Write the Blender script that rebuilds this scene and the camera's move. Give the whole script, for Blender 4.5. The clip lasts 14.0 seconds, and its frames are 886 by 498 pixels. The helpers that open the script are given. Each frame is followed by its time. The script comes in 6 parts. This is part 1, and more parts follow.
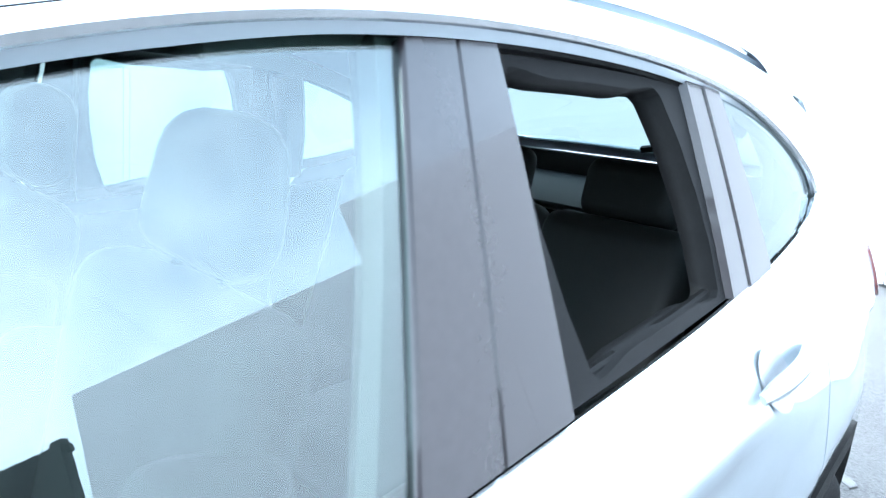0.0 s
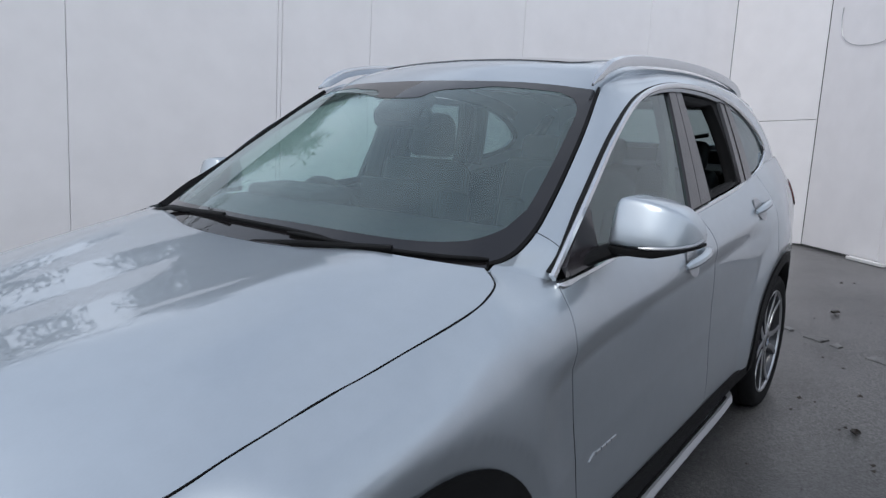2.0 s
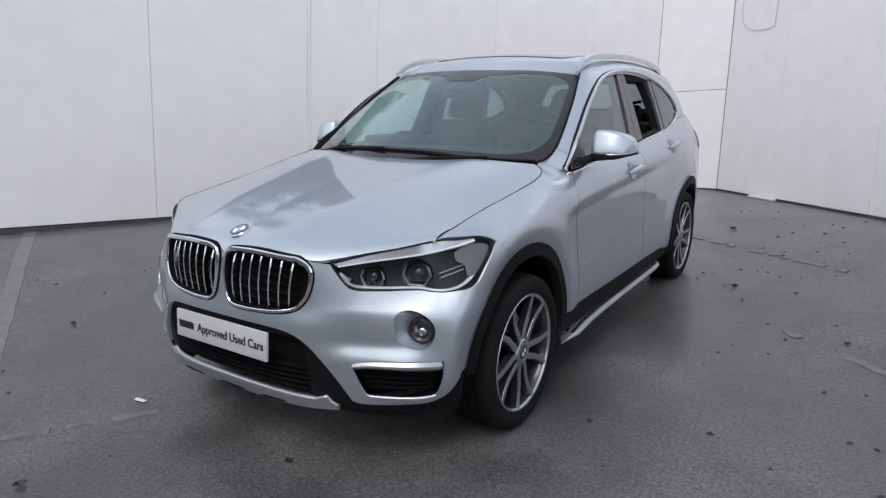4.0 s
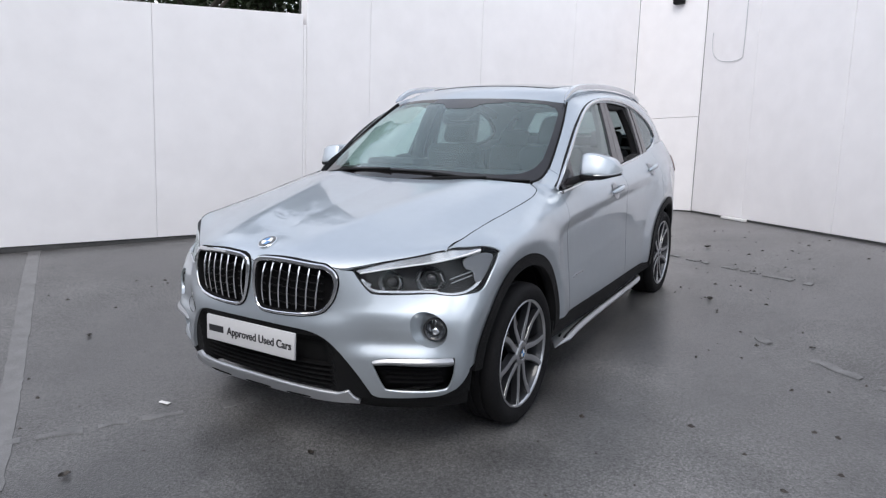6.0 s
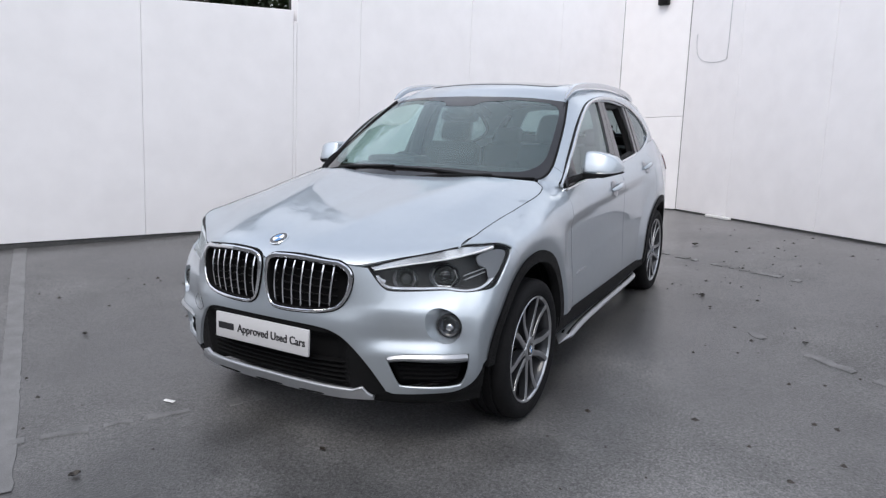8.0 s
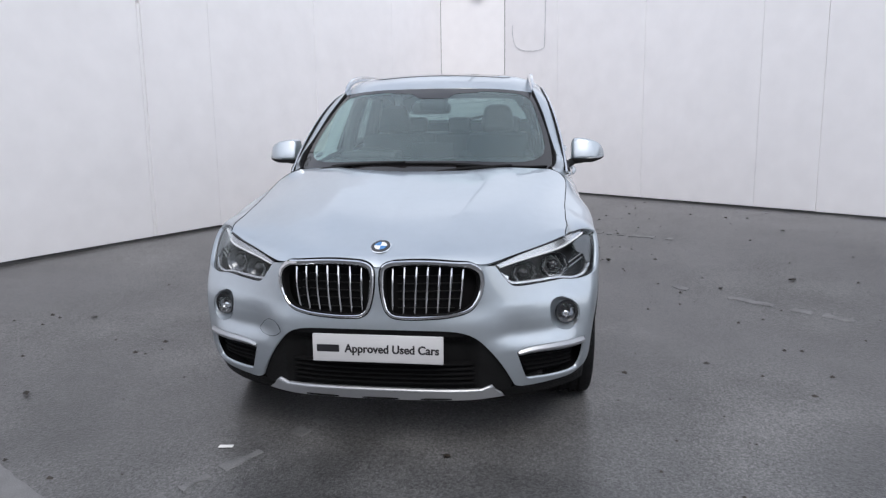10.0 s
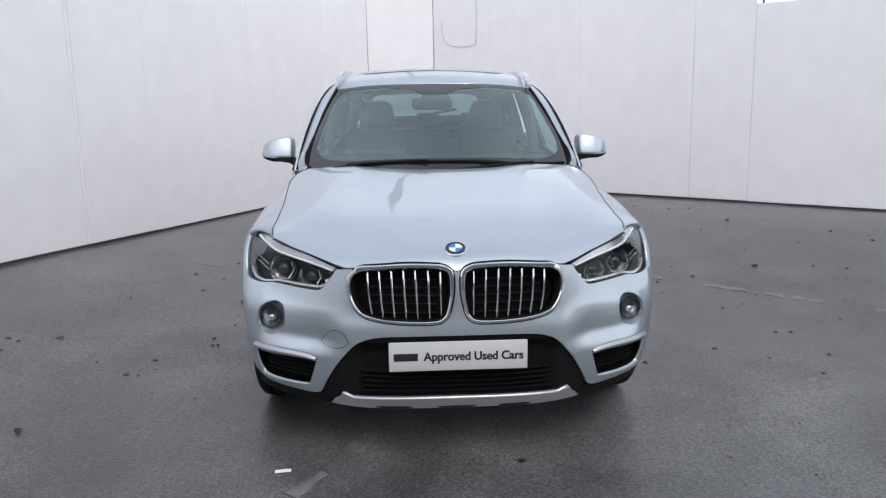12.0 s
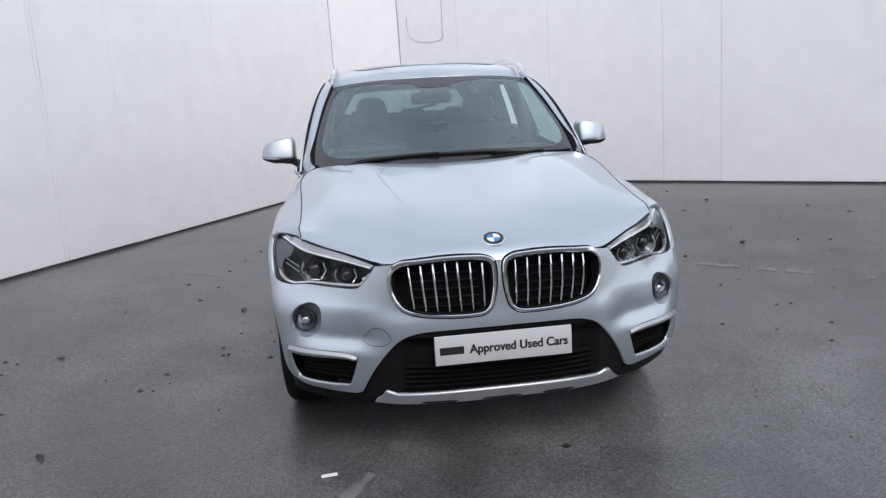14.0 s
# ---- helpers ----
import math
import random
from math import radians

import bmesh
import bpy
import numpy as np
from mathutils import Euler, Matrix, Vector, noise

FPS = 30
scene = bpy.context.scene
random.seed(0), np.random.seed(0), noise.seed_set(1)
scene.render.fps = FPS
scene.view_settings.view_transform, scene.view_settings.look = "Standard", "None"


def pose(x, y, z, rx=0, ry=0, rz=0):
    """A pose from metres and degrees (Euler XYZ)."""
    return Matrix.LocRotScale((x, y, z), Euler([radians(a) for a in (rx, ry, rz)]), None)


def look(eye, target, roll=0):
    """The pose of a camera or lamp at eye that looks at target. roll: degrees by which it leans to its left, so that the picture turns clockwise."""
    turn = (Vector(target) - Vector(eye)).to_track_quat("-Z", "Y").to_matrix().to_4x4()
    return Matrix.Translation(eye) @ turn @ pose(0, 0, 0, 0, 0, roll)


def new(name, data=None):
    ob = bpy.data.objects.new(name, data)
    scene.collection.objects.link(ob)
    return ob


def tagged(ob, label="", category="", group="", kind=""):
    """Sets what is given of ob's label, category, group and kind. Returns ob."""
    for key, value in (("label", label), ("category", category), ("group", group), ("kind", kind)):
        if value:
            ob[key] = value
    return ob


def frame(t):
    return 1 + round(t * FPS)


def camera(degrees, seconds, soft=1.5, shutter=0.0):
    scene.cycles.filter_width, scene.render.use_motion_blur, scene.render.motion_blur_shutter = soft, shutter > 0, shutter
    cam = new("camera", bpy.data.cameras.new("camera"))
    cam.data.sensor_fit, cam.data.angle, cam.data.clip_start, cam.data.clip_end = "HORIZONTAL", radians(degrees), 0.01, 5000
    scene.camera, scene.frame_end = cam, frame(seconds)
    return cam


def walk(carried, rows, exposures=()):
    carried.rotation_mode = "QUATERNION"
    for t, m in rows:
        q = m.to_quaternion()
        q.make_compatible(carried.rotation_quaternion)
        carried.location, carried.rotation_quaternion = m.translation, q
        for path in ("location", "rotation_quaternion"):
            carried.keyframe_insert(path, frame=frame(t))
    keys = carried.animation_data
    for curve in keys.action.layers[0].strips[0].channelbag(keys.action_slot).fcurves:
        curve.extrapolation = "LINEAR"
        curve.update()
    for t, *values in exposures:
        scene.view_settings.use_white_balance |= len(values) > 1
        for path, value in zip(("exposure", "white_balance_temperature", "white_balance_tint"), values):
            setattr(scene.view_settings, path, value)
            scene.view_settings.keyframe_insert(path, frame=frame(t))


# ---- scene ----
cam = camera(68.1, 14.0, 1.3, 0.18)
PATH = [
    (0, (1.121, 1.204, 1.429), (-0.203, 2.619, 0.933), 3.4),
    (0.2, (1.112, 1.011, 1.391), (-0.15, 2.501, 0.957), 1.6),
    (0.3, (1.125, 0.913, 1.392), (-0.119, 2.408, 0.926), 1.2),
    (0.5, (1.141, 0.747, 1.422), (-0.059, 2.262, 0.906), 1.7),
    (0.7, (1.197, 0.568, 1.399), (-0.012, 2.108, 0.989), 2.5),
    (1, (1.288, 0.246, 1.384), (-0.008, 1.716, 0.989), 2.6),
    (1.5, (1.358, -0.256, 1.388), (0.096, 1.249, 1.011), 2.81),
    (2, (1.498, -0.721, 1.367), (0.293, 0.825, 0.97), 1.23),
    (2.5, (1.664, -1.189, 1.383), (0.449, 0.341, 0.957), 1.24),
    (3, (1.798, -1.631, 1.371), (0.681, -0.043, 0.89), 0.35),
    (3.5, (1.938, -2.016, 1.344), (0.816, -0.414, 0.925), 0.05),
    (3.7, (1.976, -2.147, 1.355), (0.89, -0.534, 0.888), 0.15),
    (6, (2.052, -2.621, 1.36), (1.035, -0.943, 0.97), 0.4),
    (6.5, (2.052, -2.625, 1.361), (1.037, -0.948, 0.963), 0.3),
    (7, (2.052, -2.622, 1.359), (1.033, -0.946, 0.966), 0.1),
    (7.5, (2.054, -2.625, 1.358), (1.042, -0.946, 0.965), 0.2),
    (7.7, (2.032, -2.647, 1.353), (1.033, -0.959, 0.958), 0.6),
    (9.8, (0.675, -3.151, 1.397), (0.357, -1.222, 0.973), -1.74),
    (10, (0.557, -3.162, 1.398), (0.317, -1.225, 0.962), -0.74),
    (10.5, (0.251, -3.086, 1.378), (0.155, -1.134, 0.954), -2.04),
    (11, (-0.044, -3.069, 1.391), (-0.005, -1.123, 0.931), -1.05),
    (11.5, (-0.182, -3.088, 1.403), (-0.071, -1.145, 0.946), -0.26),
    (12, (-0.174, -3.089, 1.405), (-0.072, -1.144, 0.953), -0.46),
    (12.5, (-0.16, -3.088, 1.401), (-0.063, -1.143, 0.946), -0.56),
    (13, (-0.159, -3.085, 1.401), (-0.074, -1.14, 0.946), -0.86),
    (13.5, (-0.201, -3.065, 1.393), (-0.111, -1.119, 0.945), 0.14),
    (14, (-0.478, -3.048, 1.388), (-0.247, -1.116, 0.925), -2.98),
]
EXPOSURES = [(0.0, 3.0, 5650, -3), (0.2, 2.36, 5750, -2), (0.3, 2.08, 5800, 0), (0.5, 1.80, 5850, 3), (0.8, 1.30, 6150, 4), (1.2, 0.84, 6300, 5), (1.5, 0.65, 6350, 6), (2.0, 0.33, 6450, 8), (2.5, 0.22, 6550, 9), (3.0, 0.36, 6600, 10), (3.5, 0.46, 6650, 10), (6.0, 0.85, 6750, 10), (7.7, 0.85, 6750, 10), (10.0, 0.76, 6700, 10), (14.0, 0.76, 6700, 10)]

walk(cam, [(t, look(eye, target, roll)) for t, eye, target, roll in PATH], EXPOSURES)

# ---- sky and light ----
world = bpy.data.worlds.new("overcast_sky")
scene.world = world
world.use_nodes = True
wn, wl = world.node_tree.nodes, world.node_tree.links
wn.clear()
sky = wn.new("ShaderNodeTexSky")
sky.sky_type, sky.sun_disc = "NISHITA", False
sky.sun_elevation, sky.sun_rotation = radians(48), radians(200)
sky.air_density, sky.dust_density, sky.ozone_density = 1.0, 1.0, 1.0
coords = wn.new("ShaderNodeTexCoord")
cloud_noise = wn.new("ShaderNodeTexNoise")
cloud_noise.inputs["Scale"].default_value, cloud_noise.inputs["Detail"].default_value = 2.6, 6.0
cloud_noise.inputs["Roughness"].default_value = 0.55
cloud_ramp = wn.new("ShaderNodeValToRGB")
cloud_ramp.color_ramp.elements[0].position, cloud_ramp.color_ramp.elements[1].position = 0.38, 0.62
cloud_ramp.color_ramp.elements[0].color, cloud_ramp.color_ramp.elements[1].color = (0.55, 0.55, 0.55, 1), (1, 1, 1, 1)
cloud_mix = wn.new("ShaderNodeMixRGB")
cloud_mix.inputs["Color2"].default_value = (9.0, 9.5, 10.6, 1)
background = wn.new("ShaderNodeBackground")
background.inputs["Strength"].default_value = 0.1
world_out = wn.new("ShaderNodeOutputWorld")
wl.new(coords.outputs["Generated"], cloud_noise.inputs["Vector"])
wl.new(cloud_noise.outputs["Fac"], cloud_ramp.inputs["Fac"])
height, thin, cover = wn.new("ShaderNodeSeparateXYZ"), wn.new("ShaderNodeMapRange"), wn.new("ShaderNodeMath")
thin.inputs["From Min"].default_value, thin.inputs["From Max"].default_value = 0.15, 0.95
thin.inputs["To Min"].default_value, thin.inputs["To Max"].default_value = 1.0, 0.48
cover.operation = "MULTIPLY"
wl.new(coords.outputs["Generated"], height.inputs["Vector"])
wl.new(height.outputs["Z"], thin.inputs["Value"])
wl.new(cloud_ramp.outputs["Color"], cover.inputs[0])
wl.new(thin.outputs["Result"], cover.inputs[1])
wl.new(cover.outputs["Value"], cloud_mix.inputs["Fac"])
wl.new(sky.outputs["Color"], cloud_mix.inputs["Color1"])
wl.new(cloud_mix.outputs["Color"], background.inputs["Color"])
wl.new(background.outputs["Background"], world_out.inputs["Surface"])

sun_data = bpy.data.lights.new("sun", "SUN")
sun_data.energy, sun_data.angle, sun_data.color = 0.9, radians(30), (1.0, 0.97, 0.93)
sun = new("sun", sun_data)
sun.matrix_world = look((2, -6, 9), (0, 0.5, 0))


# ---- materials ----
def material(name, base, rough=0.5, metal=0.0, coat=0.0, var=0.06, scale=8.0, bump=0.0, bump_scale=60.0, spec=0.5):
    """A procedural surface: colour varied at two scales, roughness varied, fine relief."""
    m = bpy.data.materials.new(name)
    m.use_nodes = True
    nt = m.node_tree
    b = nt.nodes["Principled BSDF"]
    b.inputs["Metallic"].default_value = metal
    b.inputs["Roughness"].default_value = rough
    b.inputs["Coat Weight"].default_value = coat
    b.inputs["Coat Roughness"].default_value = 0.03
    b.inputs["Specular IOR Level"].default_value = spec
    tc = nt.nodes.new("ShaderNodeTexCoord")
    n1, n2 = nt.nodes.new("ShaderNodeTexNoise"), nt.nodes.new("ShaderNodeTexNoise")
    n1.inputs["Scale"].default_value, n1.inputs["Detail"].default_value = scale * 0.25, 4
    n2.inputs["Scale"].default_value, n2.inputs["Detail"].default_value = scale * 4, 6
    mix = nt.nodes.new("ShaderNodeMixRGB")
    mix.inputs["Fac"].default_value = 0.5
    ramp = nt.nodes.new("ShaderNodeValToRGB")
    lo, hi = [max(0, c * (1 - var)) for c in base], [min(1, c * (1 + var)) for c in base]
    ramp.color_ramp.elements[0].position, ramp.color_ramp.elements[1].position = 0.3, 0.7
    ramp.color_ramp.elements[0].color, ramp.color_ramp.elements[1].color = (*lo, 1), (*hi, 1)
    for n in (n1, n2):
        nt.links.new(tc.outputs["Object"], n.inputs["Vector"])
    nt.links.new(n1.outputs["Fac"], mix.inputs["Color1"])
    nt.links.new(n2.outputs["Fac"], mix.inputs["Color2"])
    nt.links.new(mix.outputs["Color"], ramp.inputs["Fac"])
    nt.links.new(ramp.outputs["Color"], b.inputs["Base Color"])
    if bump:
        n3, bp = nt.nodes.new("ShaderNodeTexNoise"), nt.nodes.new("ShaderNodeBump")
        n3.inputs["Scale"].default_value, n3.inputs["Detail"].default_value = bump_scale, 6
        bp.inputs["Strength"].default_value, bp.inputs["Distance"].default_value = bump, 0.01
        nt.links.new(tc.outputs["Object"], n3.inputs["Vector"])
        nt.links.new(n3.outputs["Fac"], bp.inputs["Height"])
        nt.links.new(bp.outputs["Normal"], b.inputs["Normal"])
    return m


def glass_material(name, tint, f0=0.05, haze=0.0):
    """A thin pane: a mirror reflection that grows towards grazing sight, over a tinted see-through layer."""
    m = bpy.data.materials.new(name)
    m.use_nodes = True
    nt = m.node_tree
    nt.nodes.clear()
    out, mix = nt.nodes.new("ShaderNodeOutputMaterial"), nt.nodes.new("ShaderNodeMixShader")
    tr, gl, lw = nt.nodes.new("ShaderNodeBsdfTransparent"), nt.nodes.new("ShaderNodeBsdfGlossy"), nt.nodes.new("ShaderNodeLayerWeight")
    power, share = nt.nodes.new("ShaderNodeMath"), nt.nodes.new("ShaderNodeMapRange")
    power.operation = "POWER"
    power.inputs[1].default_value = 4.5
    share.inputs["To Min"].default_value, share.inputs["To Max"].default_value = f0, 1.0
    tr.inputs["Color"].default_value = (*tint, 1)
    gl.inputs["Roughness"].default_value = 0.0
    gl.inputs["Color"].default_value = (0.90, 0.985, 1.0, 1)
    nt.links.new(lw.outputs["Facing"], power.inputs[0])
    nt.links.new(power.outputs[0], share.inputs["Value"])
    nt.links.new(share.outputs["Result"], mix.inputs["Fac"])
    nt.links.new(tr.outputs["BSDF"], mix.inputs[1])
    nt.links.new(gl.outputs["BSDF"], mix.inputs[2])
    if haze:
        # an even teal veil, standing in for the pane's reflected haze
        film, veil, cloud, amount = (nt.nodes.new("ShaderNode" + k) for k in ("MixShader", "BsdfDiffuse", "TexNoise", "MapRange"))
        veil.inputs["Color"].default_value = (0.40, 0.55, 0.55, 1)
        cloud.inputs["Scale"].default_value, cloud.inputs["Detail"].default_value = 3.0, 6.0
        coords = nt.nodes.new("ShaderNodeTexCoord")
        nt.links.new(coords.outputs["Object"], cloud.inputs["Vector"])
        amount.inputs["To Min"].default_value, amount.inputs["To Max"].default_value = haze * 0.8, haze * 1.2
        nt.links.new(cloud.outputs["Fac"], amount.inputs["Value"])
        nt.links.new(amount.outputs["Result"], film.inputs["Fac"])
        nt.links.new(mix.outputs["Shader"], film.inputs[1])
        nt.links.new(veil.outputs["BSDF"], film.inputs[2])
        nt.links.new(film.outputs["Shader"], out.inputs["Surface"])
    else:
        nt.links.new(mix.outputs["Shader"], out.inputs["Surface"])
    return m


paint = material("silver_metallic_paint", (0.478, 0.528, 0.574), 0.43, 0.9, 1.0, 0.03, 90, 0.0)
pn = paint.node_tree
pn.nodes["Principled BSDF"].inputs["Coat IOR"].default_value = 1.75
flake, flake_bump = pn.nodes.new("ShaderNodeTexVoronoi"), pn.nodes.new("ShaderNodeBump")
flake.inputs["Scale"].default_value = 900
flake_bump.inputs["Strength"].default_value, flake_bump.inputs["Distance"].default_value = 0.04, 0.002
pn.links.new(flake.outputs["Distance"], flake_bump.inputs["Height"])
pn.links.new(flake_bump.outputs["Normal"], pn.nodes["Principled BSDF"].inputs["Normal"])
chrome = material("polished_chrome", (0.80, 0.81, 0.83), 0.09, 1.0, 0, 0.03, 20)
satin = material("satin_aluminium", (0.74, 0.75, 0.77), 0.24, 1.0, 0, 0.04, 30)
matt_silver = material("matt_silver_plastic", (0.42, 0.43, 0.45), 0.36, 0.8, 0, 0.05, 30)
cladding = material("black_grained_plastic", (0.0065, 0.0065, 0.007), 0.58, 0, 0, 0.25, 40, 0.25, 700, 0.15)
frit = material("black_printed_glass_edge", (0.012, 0.0108, 0.0118), 0.03, 0, 0, 0.1, 20, 0, 60, 0.75)
gloss_black = material("gloss_black_trim", (0.012, 0.012, 0.014), 0.12, 0, 0.6, 0.2, 20)
pillar_black = material("semi_gloss_pillar_foil", (0.030, 0.026, 0.029), 0.22, 0, 0.4, 0.1, 20)
rubber = material("tyre_rubber", (0.009, 0.009, 0.010), 0.75, 0, 0, 0.3, 30, 0.3, 300, 0.14)
dark_void = material("dark_underbody", (0.005, 0.005, 0.0055), 0.85, 0, 0, 0.2, 10, 0, 60, 0.12)
rim_silver = material("machined_rim_face", (0.46, 0.47, 0.49), 0.30, 1.0, 0.3, 0.04, 60)
rim_dark = material("dark_grey_rim_paint", (0.05, 0.052, 0.058), 0.34, 0.6, 0.5, 0.1, 40)
disc_steel = material("brake_disc_steel", (0.32, 0.31, 0.30), 0.35, 1.0, 0, 0.15, 60)
cabin_cloth = material("dark_cabin_leather", (0.007, 0.007, 0.0075), 0.6, 0, 0, 0.2, 60, 0.06, 300)
cabin_plastic = material("dark_dashboard_plastic", (0.010, 0.0105, 0.0115), 0.5, 0, 0, 0.15, 60, 0.3, 800)
headlining_cloth = material("grey_headlining", (0.055, 0.055, 0.055), 0.85, 0, 0, 0.06, 60, 0.2, 800)
cabin_light = material("grey_pillar_trim", (0.085, 0.085, 0.083), 0.8, 0, 0, 0.06, 60, 0.2, 800)
lamp_chrome = material("lamp_reflector", (0.78, 0.79, 0.82), 0.12, 1.0, 0, 0.05, 30)
fog_metal = material("fog_lamp_reflector", (0.30, 0.305, 0.315), 0.09, 1.0, 0, 0.05, 30)
lamp_dark = material("lamp_bezel", (0.010, 0.010, 0.012), 0.45, 0, 0, 0.15, 30, 0, 60, 0.25)
lamp_bowl = material("smoked_chrome_lamp_bowl", (0.007, 0.007, 0.008), 0.45, 0.2, 0, 0.2, 25)
brow_silver = material("bright_lamp_brow", (0.66, 0.67, 0.69), 0.24, 0.75, 0.3, 0.04, 30)
lamp_cup = material("smoked_chrome_reflector", (0.15, 0.155, 0.165), 0.20, 0.9, 0, 0.1, 25)
pale_reflector = material("pale_lamp_side", (0.16, 0.165, 0.172), 0.30, 0.7, 0, 0.2, 30)
lamp_white = material("light_guide", (0.90, 0.91, 0.93), 0.25, 0, 0.4, 0.04, 30)
red_lens = material("red_tail_lens", (0.10, 0.012, 0.012), 0.2, 0, 0.8, 0.1, 30)
plate_white = material("plate_white", (0.50, 0.50, 0.51), 0.35, 0, 0.3, 0.03, 12)
plate_ink = material("plate_ink", (0.014, 0.014, 0.017), 0.4, 0, 0, 0.1, 40)
roundel_blue = material("roundel_blue", (0.03, 0.17, 0.42), 0.2, 0, 0.8, 0.05, 40)
roundel_white = material("roundel_white", (0.78, 0.79, 0.8), 0.2, 0, 0.8, 0.03, 40)
screen_glass = glass_material("windscreen_glass", (0.66, 0.83, 0.80), 0.115, 0.075)
side_glass = glass_material("side_window_glass", (0.62, 0.77, 0.73), 0.15)
tint_glass = glass_material("tinted_rear_glass", (0.28, 0.34, 0.34), 0.12)
lens_glass = glass_material("lamp_lens", (0.88, 0.89, 0.90), 0.014)
roof_glass = material("dark_roof_glass", (0.012, 0.014, 0.017), 0.03, 0, 1.0, 0.1, 10)


# ---- tools for building meshes ----
def spline_matrix(knots):
    """Second derivatives of the natural cubic spline through unit values at the knots."""
    n, h = len(knots), np.diff(knots)
    a, b = np.eye(n), np.zeros((n, n))
    for i in range(1, n - 1):
        a[i, i - 1], a[i, i], a[i, i + 1] = h[i - 1], 2 * (h[i - 1] + h[i]), h[i]
        b[i, i - 1], b[i, i], b[i, i + 1] = 6 / h[i - 1], -6 / h[i - 1] - 6 / h[i], 6 / h[i]
    return np.linalg.solve(a, b)


def spline_weights(knots, second, t):
    t = np.clip(np.asarray(t, float), knots[0] - 0.05, knots[-1] + 0.05)
    k = np.clip(np.searchsorted(knots, t) - 1, 0, len(knots) - 2)
    h = knots[k + 1] - knots[k]
    u, v = (knots[k + 1] - t) / h, (t - knots[k]) / h
    w = np.zeros((len(t), len(knots)))
    r = np.arange(len(t))
    w[r, k] += u
    w[r, k + 1] += v
    return w + ((u ** 3 - u) * h * h / 6)[:, None] * second[k] + ((v ** 3 - v) * h * h / 6)[:, None] * second[k + 1]


class Net:
    """A smooth surface through a net of points: rows of columns."""

    def __init__(self, rows, flip=1):
        self.flip = flip
        self.p = np.array(rows, float)
        self.kc = np.r_[0, np.cumsum(np.linalg.norm(np.diff(self.p, axis=1), axis=2).mean(0))]
        self.kr = np.r_[0, np.cumsum(np.linalg.norm(np.diff(self.p, axis=0), axis=2).mean(1))]
        self.mc, self.mr = spline_matrix(self.kc), spline_matrix(self.kr)
        a, b = np.meshgrid(np.linspace(0, self.kc[-1], 260), np.linspace(0, self.kr[-1], 90))
        self.ga, self.gb = a.ravel(), b.ravel()
        self.gp = self.at(self.ga, self.gb)

    def at(self, a, b):
        return np.einsum("nr,nc,rck->nk", spline_weights(self.kr, self.mr, b), spline_weights(self.kc, self.mc, a), self.p)

    def frame_at(self, a, b):
        a, b = np.asarray(a, float), np.asarray(b, float)
        e = 0.002
        da, db = self.at(a + e, b) - self.at(a - e, b), self.at(a, b + e) - self.at(a, b - e)
        n = np.cross(da, db) * self.flip
        return self.at(a, b), n / np.maximum(np.linalg.norm(n, axis=1), 1e-9)[:, None], da / (2 * e), db / (2 * e)

    def near(self, points):
        """The net coordinates of the surface points nearest to the given points."""
        q = np.array(points, float)
        i = ((q[:, None] - self.gp[None]) ** 2).sum(2).argmin(1)
        a, b = self.ga[i].copy(), self.gb[i].copy()
        for _ in range(6):
            p, n, da, db = self.frame_at(a, b)
            d = q - p
            aa, ab, bb = (da * da).sum(1), (da * db).sum(1), (db * db).sum(1)
            ra, rb = (da * d).sum(1), (db * d).sum(1)
            det = np.maximum(aa * bb - ab * ab, 1e-9)
            a = np.clip(a + np.clip((bb * ra - ab * rb) / det, -0.03, 0.03), 0, self.kc[-1])
            b = np.clip(b + np.clip((aa * rb - ab * ra) / det, -0.03, 0.03), 0, self.kr[-1])
        return np.c_[a, b]


def smooth_line(points, closed=False, per=8):
    """A smooth line through the points; a point given twice is a sharp corner."""
    pts = [np.array(p, float) for p in points]
    n, out = len(pts), []
    for i in range(n if closed else n - 1):
        p1, p2 = pts[i], pts[(i + 1) % n]
        if np.linalg.norm(p2 - p1) < 1e-6:
            continue
        p0 = pts[i - 1] if closed or i > 0 else p1
        p3 = pts[(i + 2) % n] if closed or i + 2 < n else p2
        s = np.linalg.norm(p2 - p1)
        m1 = np.zeros_like(p1) if np.linalg.norm(p1 - p0) < 1e-6 else (p2 - p0) / (s + np.linalg.norm(p1 - p0)) * s
        m2 = np.zeros_like(p1) if np.linalg.norm(p3 - p2) < 1e-6 else (p3 - p1) / (s + np.linalg.norm(p3 - p2)) * s
        if not m1.any():
            m1 = (p2 - p1) if not m2.any() else 1.5 * (p2 - p1) - 0.5 * m2
        if not m2.any():
            m2 = 1.5 * (p2 - p1) - 0.5 * m1
        for k in range(per):
            u = k / per
            out.append((2 * u ** 3 - 3 * u * u + 1) * p1 + (u ** 3 - 2 * u * u + u) * m1 + (3 * u * u - 2 * u ** 3) * p2 + (u ** 3 - u * u) * m2)
    if not closed:
        out.append(pts[-1])
    return np.array(out)


def inside(poly, q):
    x, y, r = q[:, 0], q[:, 1], np.zeros(len(q), bool)
    for (x1, y1), (x2, y2) in zip(poly, np.roll(poly, -1, 0)):
        c = ((y1 > y) != (y2 > y))
        if c.any():
            r ^= c & (x < (x2 - x1) * (y - y1) / ((y2 - y1) if y2 != y1 else 1e-12) + x1)
    return r


